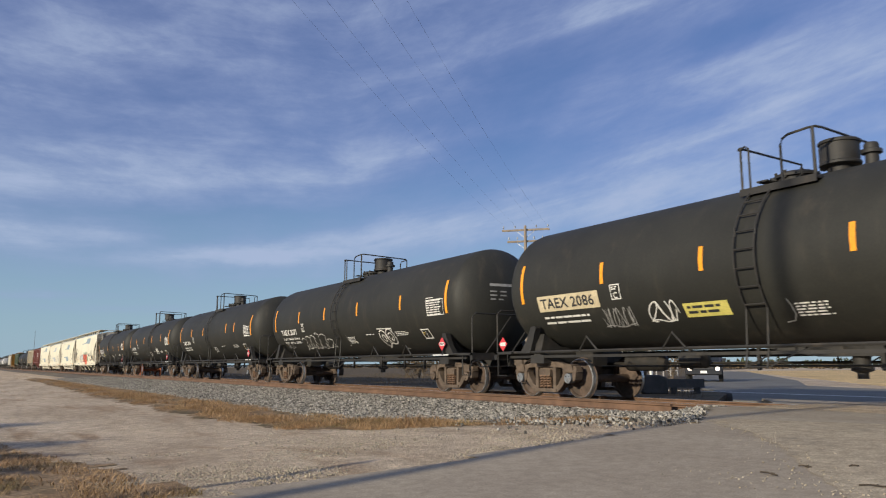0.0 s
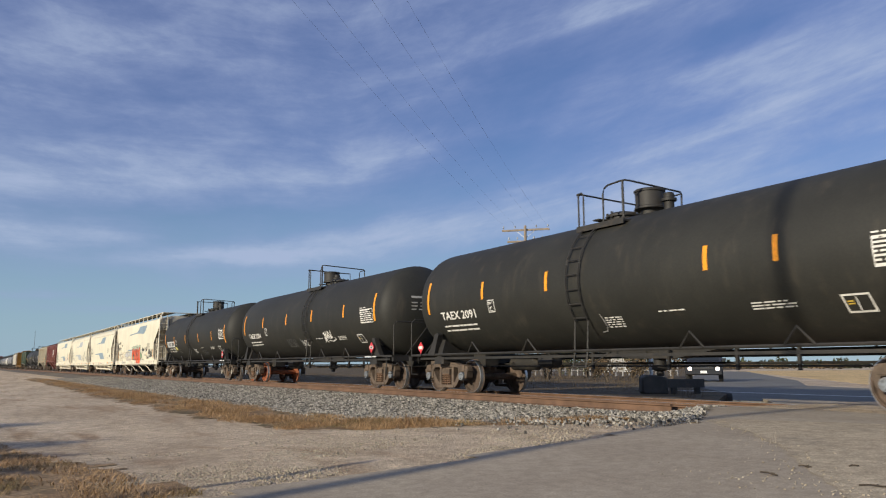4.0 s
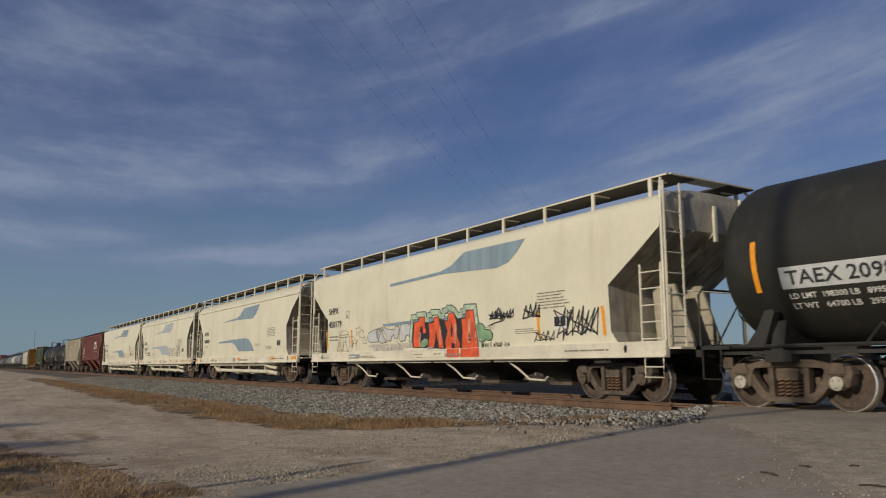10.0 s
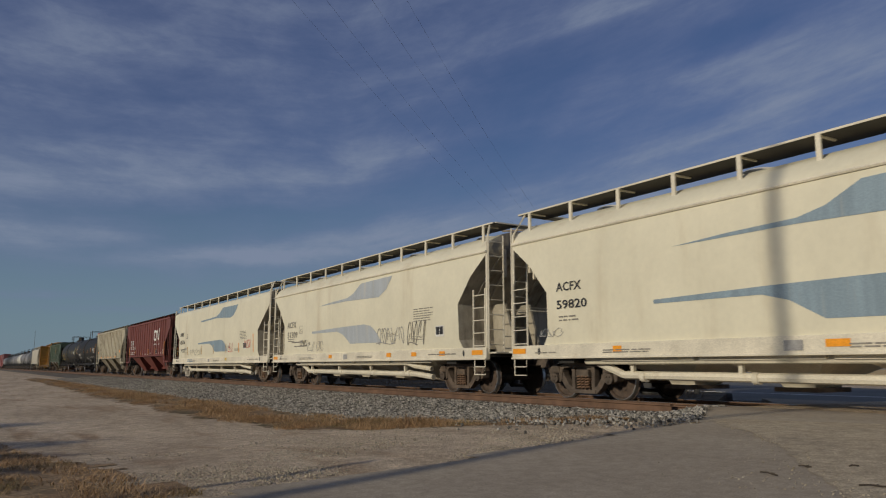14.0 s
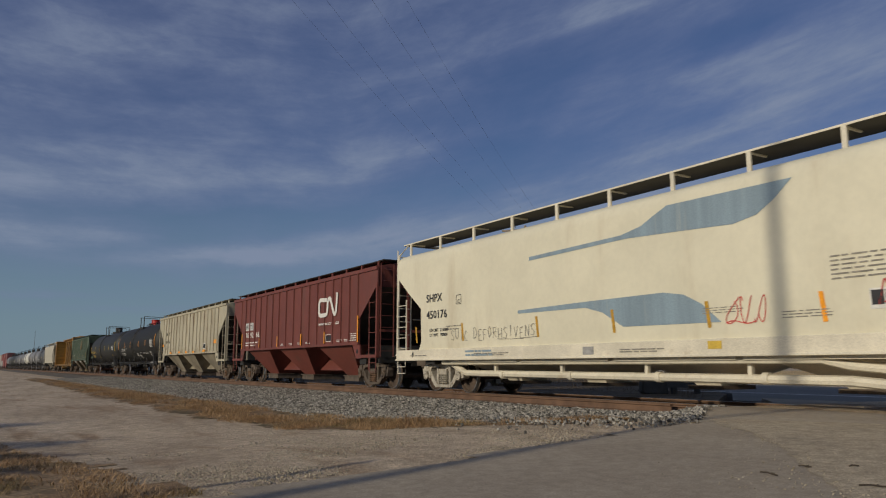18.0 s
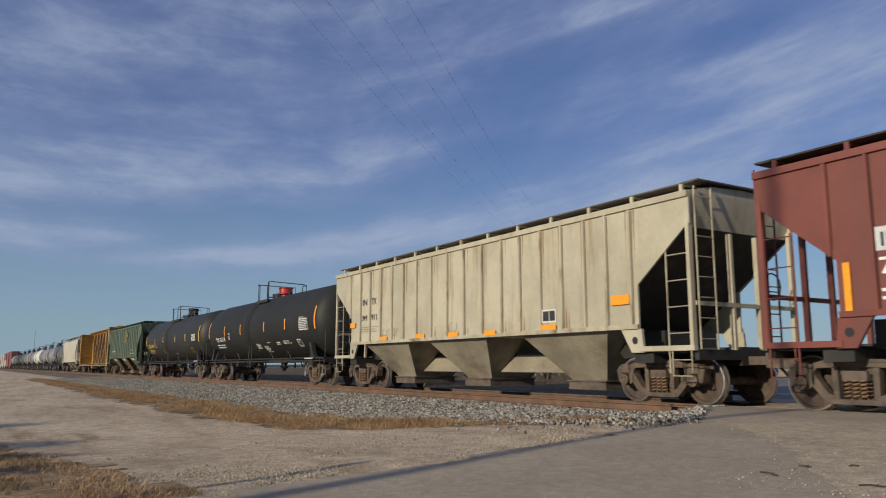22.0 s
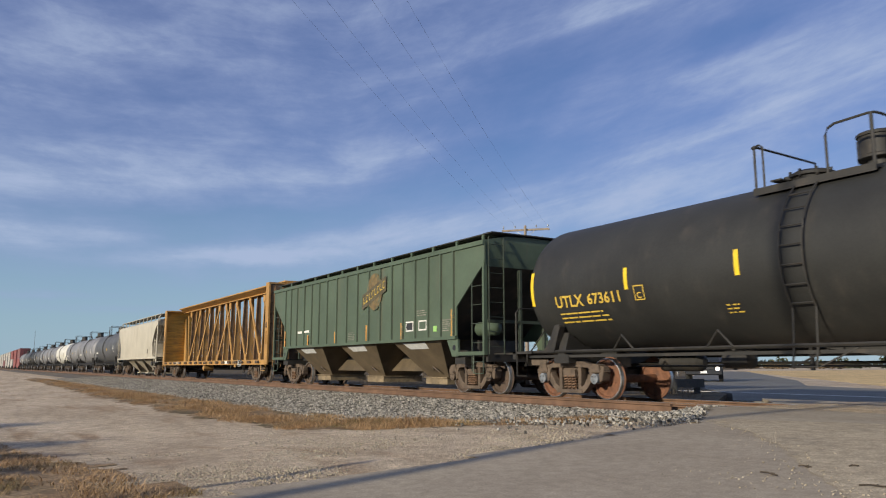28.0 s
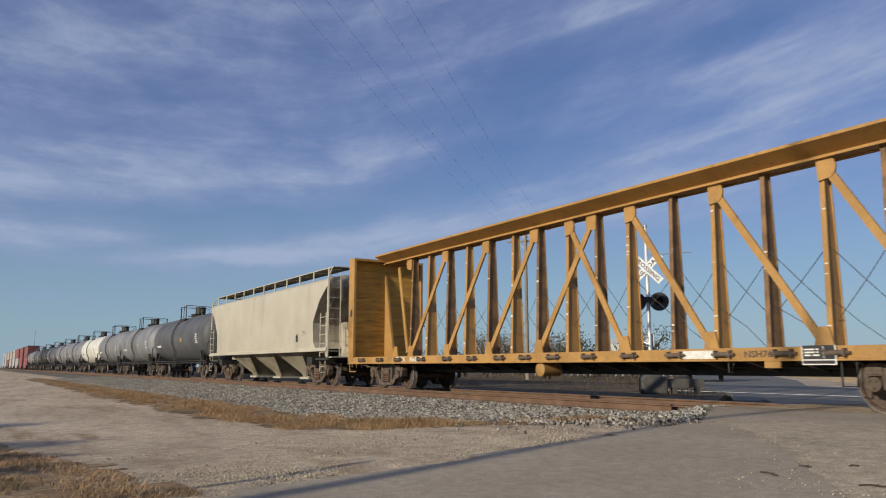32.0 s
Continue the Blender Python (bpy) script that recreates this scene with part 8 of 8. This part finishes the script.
# ---- beside the track: signal, guard rail, poles and wires ----
def crossing_signal(x, y):
    sig = thing("crossing_signal", "silver crossing signal mast with crossbuck and twin lamps", "crossing signal", at=pose(x, y, -0.08, 0, 0, 40))
    part("mast", Geo().lathe([(0.06, 0), (0.06, 5.3), (0.03, 5.34)], (0, 0, 0), "z", 14), MAST_SILVER, sig)
    part("bell", Geo().lathe([(0.045, 5.32), (0.06, 5.34), (0.06, 5.4), (0.03, 5.43)], (0, 0, 0), "z", 12), GALVANISED, sig)
    part("base", Geo().lathe([(0.14, 0), (0.13, 0.1), (0.1, 0.3), (0.085, 0.34)], (0, 0, 0), "z", 12), GALVANISED, sig)
    for turn, text in ((45, "RAILROAD"), (-45, "CROSSING")):
        c, s = math.cos(radians(turn)), math.sin(radians(turn))
        d = 0.0 if turn > 0 else 0.012
        rect = lambda a, b: (a * c - b * s, 3.96 + a * s + b * c)
        blade = part("crossbuck", Geo().prism([rect(-0.62, -0.115), rect(0.62, -0.115), rect(0.62, 0.115), rect(-0.62, 0.115)], -0.12 - d, -0.108 - d), SIGN_WHITE, sig, "white crossbuck blade with black letters")
        pts, faces, w = word_shape(text)
        k = 1.08 / w
        put = [rect(-0.54 + a * k, -0.065 + b * 0.13) for a, b in pts]
        part("sign_letters", Geo().add([(a, -0.124 - d, z) for a, z in put], faces), BLACK_INK, blade)
    part("lamp_arm", Geo().tube([(-0.4, -0.05, 2.95), (0.4, -0.05, 2.95)], 0.03, 8).box(-0.16, 0.16, -0.12, 0.12, 2.87, 3.03), SIGNAL_BLACK, sig)
    for s in (-1, 1):
        lamp = part("lamp", Geo().lathe([(0.29, -0.03), (0.30, 0.0)], (s * 0.35, -0.12, 2.87), n=24).lathe([(0.06, 0.0), (0.13, 0.06), (0.13, 0.16), (0.06, 0.24)], (s * 0.35, -0.12, 2.87), n=18), SIGNAL_BLACK, sig, "black disc backing of the flasher")
        part("lens", Geo().lathe([(0.02, -0.075), (0.08, -0.065), (0.12, -0.035), (0.12, -0.03)], (s * 0.35, -0.12, 2.87), n=20), LENS_RED, lamp, "dark red lens")
        hood = [[(s * 0.35 + rr * math.cos(radians(a)), yy, 2.87 + rr * math.sin(radians(a))) for a in range(-20, 201, 20)] for rr, yy in ((0.15, -0.15), (0.15, -0.44))]
        n = len(hood[0])
        part("hood", Geo().add(hood[0] + hood[1], [(i, i + 1, n + i + 1, n + i) for i in range(n - 1)]), SIGNAL_BLACK, lamp)
    part("junction_box", Geo().box(-0.13, 0.13, 0.06, 0.26, 1.45, 1.85), GALVANISED, sig)
    part("bracket", Geo().tube([(0, -0.03, 1.75), (-0.3, -0.3, 1.62), (0.0, -0.42, 1.5)], 0.02, 6).tube([(0.0, 0, 4.4), (1.4, 0.4, 4.5)], 0.014, 5), GALVANISED, sig)
    return sig


crossing_signal(-17.3, 18.57)

rail_guard = thing("guard_rail", "dark steel guard rail with a blunt end beside the crossing", "guard rail", at=pose(-16.4, 17.72, -0.1, 0, 0, 58))
soften(part("end_block", Geo().prism([(-0.42, 0.05), (-0.3, 0), (0.36, 0), (0.36, 0.5), (0.1, 0.58), (-0.3, 0.58), (-0.42, 0.5)], -0.22, 0.22), GUARD_IRON, rail_guard, "dark rounded end block"), 0.05, 3)
part("beam", Geo().prism([(-0.05, 0.2), (0.05, 0.2), (0.1, 0.26), (0.02, 0.33), (0.1, 0.4), (0.05, 0.46), (-0.05, 0.46)], 0.36, 1.5, "x"), GUARD_IRON, rail_guard)
for x in (0.6, 1.3):
    part("post", Geo().box(x - 0.08, x + 0.08, -0.02, 0.12, 0, 0.42), GUARD_IRON, rail_guard)


def utility_pole(x, y, z0, top, turn, label, arms=((0.0, 1.45), )):
    p = thing("utility_pole", label, "utility pole", "utility poles of the wires over the track", at=pose(x, y, z0, 0, 0, turn))
    part("pole", Geo().lathe([(0.14, 0), (0.11, top * 0.5), (0.085, top), (0.04, top + 0.02)], (0, 0, 0), "z", 14), POLE_WOOD, p)
    for drop, half in arms:
        z = top - 0.25 - drop
        arm = soften(part("crossarm", Geo().box(-half, half, -0.2, -0.09, z - 0.06, z + 0.06), POLE_WOOD, p), 0.008)
        part("arm_brace", Geo().tube([(-0.6, -0.15, z - 0.05), (0, -0.12, z - 0.55), (0.6, -0.15, z - 0.05)], 0.02, 5), GALVANISED, p)
        for a in (-half + 0.1, -0.45 * half, 0.45 * half, half - 0.1):
            part("insulator", Geo().lathe([(0.015, 0), (0.015, 0.1), (0.06, 0.11), (0.06, 0.16), (0.04, 0.18), (0.05, 0.22), (0.02, 0.26)], (a, -0.15, z + 0.06), "z", 10), INSULATOR, arm)
    return p


NEAR = (-3.95, -7.0)      # behind the camera: its shadow falls over the road and the cars
FAR = (-38.2, 30.0)
turn = math.degrees(math.atan2(FAR[1] - NEAR[1], FAR[0] - NEAR[0])) + 90
utility_pole(FAR[0], FAR[1], -0.3, 10.05, turn - 0, "weathered wooden utility pole with two crossarms", ((0.0, 1.55), (0.75, 1.2)))
utility_pole(NEAR[0], NEAR[1], -0.3, 13.0, turn, "wooden utility pole behind the road", ((0.0, 1.78),))
ux, uy = math.cos(radians(turn)), math.sin(radians(turn))
for a, b in ((-1.35, -1.68), (-0.65, -0.6), (0.65, 0.58), (1.35, 1.66)):
    p0 = Vector((NEAR[0] + b * ux, NEAR[1] + b * uy, 12.75))
    p1 = Vector((FAR[0] + a * ux, FAR[1] + a * uy, 9.8))
    pts = [p0.lerp(p1, k / 24) - Vector((0, 0, 4 * 0.9 * (k / 24) * (1 - k / 24))) for k in range(25)]
    thing("overhead_wire", "thin dark overhead wire between the poles", "wire", "wires over the track", geo=Geo().tube(pts, 0.0029, 4), material=CABLE)
stub = thing("marker_post", "short wooden post beside the road", "post", at=pose(-6.07, -1.0, -0.32))
part("shaft", Geo().lathe([(0.055, 0), (0.05, 1.58), (0.035, 1.63)], (0, 0, 0), "z", 10), POLE_WOOD, stub)


# ---- the waiting car, the fence, the shrubs and the far line of trees ----
def suv(x, y, turn):
    c = thing("suv", "dark sport utility vehicle waiting with headlamps on", "car", at=pose(x, y, -0.07, 0, 0, turn))
    body = Geo().prism([(-2.3, 0.35), (2.25, 0.35), (2.35, 0.6), (2.32, 0.95), (1.2, 1.08), (0.75, 1.12), (0.1, 1.72), (-1.9, 1.76), (-2.28, 1.1), (-2.35, 0.6)], -0.95, 0.95)
    soften(part("body", body, CAR_PAINT, c), 0.09, 3)
    part("windscreen", Geo().add([(0.76, -0.78, 1.14), (0.76, 0.78, 1.14), (0.16, 0.66, 1.70), (0.16, -0.66, 1.70)], [(0, 1, 2, 3)]), GLASS_DARK, c)
    for s in (-1, 1):
        part("side_window", Geo().add([(0.5, s * 0.955, 1.16), (-1.8, s * 0.955, 1.16), (-1.7, s * 0.955, 1.62), (0.05, s * 0.955, 1.6)], [(0, 1, 2, 3)]), GLASS_DARK, c)
        part("headlamp", Geo().lathe([(0.02, 0.03), (0.10, 0.02), (0.12, -0.05)], (2.37, s * 0.70, 0.68), "x", 14), HEADLAMP, c, "lit headlamp")
        part("mirror", Geo().box(0.55, 0.7, *sorted((s * 0.95, s * 1.15)), 1.1, 1.26), CAR_PAINT, c)
        for xx in (-1.42, 1.42):
            w = part("wheel", Geo().lathe([(0.2, -0.11), (0.34, -0.12), (0.37, -0.08), (0.37, 0.08), (0.34, 0.12), (0.2, 0.11)], (xx, s * 0.85, 0.37), n=22), TYRE, c)
            part("rim", Geo().lathe([(0.04, -0.115), (0.2, -0.1), (0.21, 0.1), (0.04, 0.115)], (xx, s * 0.86, 0.37), n=14), CHROME, w)
    part("grille", Geo().box(2.33, 2.38, -0.5, 0.5, 0.66, 0.92), SIGNAL_BLACK, c)
    part("grille_bar", Geo().box(2.375, 2.395, -0.5, 0.5, 0.76, 0.82), CHROME, c)
    part("bumper", Geo().box(2.3, 2.45, -0.9, 0.9, 0.4, 0.6), CAR_PAINT, c)
    part("number_plate", Geo().box(2.45, 2.465, -0.17, 0.17, 0.45, 0.58), SIGN_WHITE, c, "blank white number plate")


suv(-28.9, 35.3, -52)

fence = thing("fence", "white post fence beyond the verge", "fence")
for i in range(24):
    u = i / 23
    x, y = -57 + 12 * u, 45 + 6.5 * u
    part("post", Geo().box(x - 0.05, x + 0.05, y - 0.05, y + 0.05, -0.3, 1.25), FENCE_WHITE, fence)
for z in (0.4, 1.0):
    part("rail", Geo().tube([(-57, 45, z), (-45, 51.5, z)], 0.03, 4), FENCE_WHITE, fence)


def shrub(x, y, size, material, seed, label, dense=700, twig=0.07, name="shrub"):
    """Short bending stems from one foot, with a cloud of small leaves uneven in outline."""
    r = random.Random(seed)
    plant = thing(name, label, "shrub" if name == "shrub" else "tree", "shrubs beyond the track", at=pose(x, y, -0.12))
    tips = []
    foot = 0.0 if name == "shrub" else size * 0.25
    if foot:
        part("trunk", Geo().tube([(0, 0, -0.1), (0.02, 0, foot)], size * 0.05, 7), BARK, plant)
    for k in range(7):
        a, lean = r.uniform(0, 6.28), r.uniform(0.1, 0.75)
        h = size * r.uniform(0.55, 1.0)
        pts = [(0, 0, foot)]
        for j in (1, 2, 3):
            u = j / 3
            pts.append((math.cos(a) * lean * h * u * u + r.gauss(0, 0.04 * size), math.sin(a) * lean * h * u * u + r.gauss(0, 0.04 * size), foot + (h - foot) * u))
        part("branch", Geo().tube(pts, 0.016 * size, 4), BARK, plant)
        tips += [pts[2], pts[3], pts[3]]
    v, f = [], []
    for k in range(dense):
        c = Vector(r.choice(tips)) + Vector((r.gauss(0, 0.15), r.gauss(0, 0.15), r.gauss(0, 0.13))) * size
        if c.z < 0.02:
            c.z = 0.02 + 0.05 * r.random()
        d1 = Vector((r.gauss(0, 1), r.gauss(0, 1), r.gauss(0, 1))).normalized() * twig * r.uniform(0.6, 1.4)
        d2 = d1.cross(Vector((r.gauss(0, 1), r.gauss(0, 1), r.gauss(0, 1)))).normalized() * twig * 0.45
        n = len(v)
        v += [tuple(c - d1), tuple(c + d2), tuple(c + d1), tuple(c - d2)]
        f.append((n, n + 1, n + 2, n + 3))
    me = bpy.data.meshes.new("crown")
    me.from_pydata(v, [], f)
    me.materials.append(material)
    part("crown", me, None, plant)


r = random.Random(21)
for i in range(16):        # brown brush behind the track
    u = r.random()
    shrub(-50 + 20 * u + r.gauss(0, 2), 29 + 3.5 * u + r.gauss(0, 2.2), r.uniform(1.1, 2.0), SCRUB, 100 + i, "bare brown brush beyond the track", 500, 0.075)
for x, y, s in ((-41, 37.5, 2.5), (-44.5, 39, 2.9), (-38.5, 39.5, 2.4), (-48, 41, 3.3), (-53, 40, 3.4), (-59, 42, 3.6), (-43, 45, 3.4), (-66, 46, 4.0)):
    shrub(x, y, s, LEAF if x > -46 else SCRUB, int(-x * 7), "dull green shrub beyond the track", 1100, 0.10)
for i in range(9):
    shrub(-14 + 13 * i + r.gauss(0, 4), 135 + r.gauss(0, 10), r.uniform(2.5, 4.2), LEAF, 300 + i, "dull green shrub far over the field", 350, 0.25)


def far_trees(name, spots, material, label, leaf):
    rr = random.Random(33)
    v, f = [], []
    for x, y, w, h in spots:
        for k in range(70):
            a = rr.uniform(0, 6.28)
            q = math.sqrt(rr.random())
            c = Vector((x + w * q * math.cos(a), y + w * q * math.sin(a), 0.1 + h * rr.random() ** 0.8 * (1 - 0.5 * q)))
            d1 = Vector((rr.gauss(0, 1), rr.gauss(0, 1), rr.gauss(0, 1))).normalized() * leaf * rr.uniform(0.5, 1.4)
            d2 = d1.cross(Vector((rr.gauss(0, 1), rr.gauss(0, 1), rr.gauss(0, 1)))).normalized() * leaf * 0.5
            n = len(v)
            v += [tuple(c - d1), tuple(c + d2), tuple(c + d1), tuple(c - d2)]
            f.append((n, n + 1, n + 2, n + 3))
    me = bpy.data.meshes.new(name)
    me.from_pydata(v, [], f)
    me.materials.append(material)
    return tagged(new(name, me), label, "trees", kind="stuff")


rr = random.Random(5)
far_trees("far_woods", [(-700 + 6.5 * i + rr.gauss(0, 6), 420 + rr.gauss(0, 30) - 0.15 * i, rr.uniform(4, 8), rr.uniform(2.5, 7.5)) for i in range(160)], LEAF, "low line of trees far beyond the field", 1.3)
far_trees("far_scrub", [(-560 + 4.5 * i + rr.gauss(0, 5), 260 + rr.gauss(0, 25), rr.uniform(2, 5), rr.uniform(1.2, 3.0)) for i in range(90)], SCRUB, "brown scrub far beyond the field", 0.8)

shed = thing("shed", "pale metal shed far beyond the track", "building", at=pose(-93, 92, -0.1, 0, 0, 45))
part("wall", Geo().box(-2.4, 2.4, -3, 3, 0, 4.6), WALL_PALE, shed)
part("roof", Geo().prism([(-2.7, 4.55), (2.7, 4.55), (0, 5.6)], -3.2, 3.2), ROOF_TIN, shed)
part("door", Geo().box(-0.6, 0.6, -3.05, -3.0, 0, 2.2), FENCE_WHITE, shed)
mast = thing("radio_mast", "thin radio mast far up the line", "mast", at=pose(-560, 36, -0.1))
part("lattice", Geo().tube([(0, 0, 0), (0, 0, 24)], 0.09, 4), CABLE_GREY, mast)
line_pole = thing("line_pole", "thin steel pole far beyond the track", "pole", at=pose(-88, 84, -0.1))
part("shaft", Geo().tube([(0, 0, 0), (0, 0, 6.4)], 0.06, 6), GALVANISED, line_pole)


# ---- a tree behind the lot, whose shade falls on the gravel ----
def tree(x, y, height, seed, label):
    r = random.Random(seed)
    t = thing("tree", label, "tree", at=pose(x, y, -0.6))
    part("trunk", Geo().loft([[(0.24 * (1 - 0.6 * u) * math.cos(a * 0.785) + 0.3 * u * u, 0.24 * (1 - 0.6 * u) * math.sin(a * 0.785), height * 0.55 * u) for a in range(8)] for u in (0, 0.1, 0.4, 0.7, 1.0)]), BARK, t)
    tips = []
    for k in range(14):
        a, z0 = r.uniform(0, 6.28), height * r.uniform(0.3, 0.55)
        reach = height * r.uniform(0.18, 0.34)
        mid = (0.2 + math.cos(a) * reach * 0.5, math.sin(a) * reach * 0.5, z0 + height * 0.14)
        tip = (0.2 + math.cos(a) * reach, math.sin(a) * reach, z0 + height * r.uniform(0.2, 0.42))
        part("limb", Geo().tube([(0.15, 0, z0), mid, tip], 0.05, 5), BARK, t)
        tips += [mid, tip, tip]
    v, f = [], []
    for k in range(2600):
        c = Vector(r.choice(tips)) + Vector((r.gauss(0, 0.09), r.gauss(0, 0.09), r.gauss(0, 0.08))) * height
        d1 = Vector((r.gauss(0, 1), r.gauss(0, 1), r.gauss(0, 1))).normalized() * 0.11
        d2 = d1.cross(Vector((r.gauss(0, 1), r.gauss(0, 1), r.gauss(0, 1)))).normalized() * 0.06
        n = len(v)
        v += [tuple(c - d1), tuple(c + d2), tuple(c + d1), tuple(c - d2)]
        f.append((n, n + 1, n + 2, n + 3))
    me = bpy.data.meshes.new("crown")
    me.from_pydata(v, [], f)
    me.materials.append(LEAF)
    part("crown", me, None, t)


tree(-9.0, -5.5, 2.2, 14, "low bushy tree behind the gravel lot")
tree(-11.7, -5.9, 2.35, 15, "low bushy tree behind the gravel lot")
tree(-14.4, -6.6, 2.6, 9, "low bushy tree behind the gravel lot")
tree(-19.2, -8.0, 3.1, 10, "bushy tree behind the gravel lot")


# ---- the train rolls by at a steady pace ----
TRAVEL = [(0, 0), (4, 30.84), (8, 61.73), (12, 92.23), (16, 122.76), (20, 153.06), (24, 183.52), (28, 214.81), (32, 245.26)]


def motions():
    for car, where in CARS:
        walk(car, [(t, pose(where + s, TRACK_Y, 0)) for t, s in TRAVEL])
    # the wheels turn by the way they roll
    ts, ss = zip(*TRAVEL)
    for wheelset, x, car in WHEELSETS:
        rows = []
        for k in range(401):
            t = 0.08 * k
            rows.append((t, pose(x, 0, 0.457, 0, math.degrees(float(np.interp(t, ts, ss)) / 0.457), 0)))
        walk(wheelset, rows)


motions()
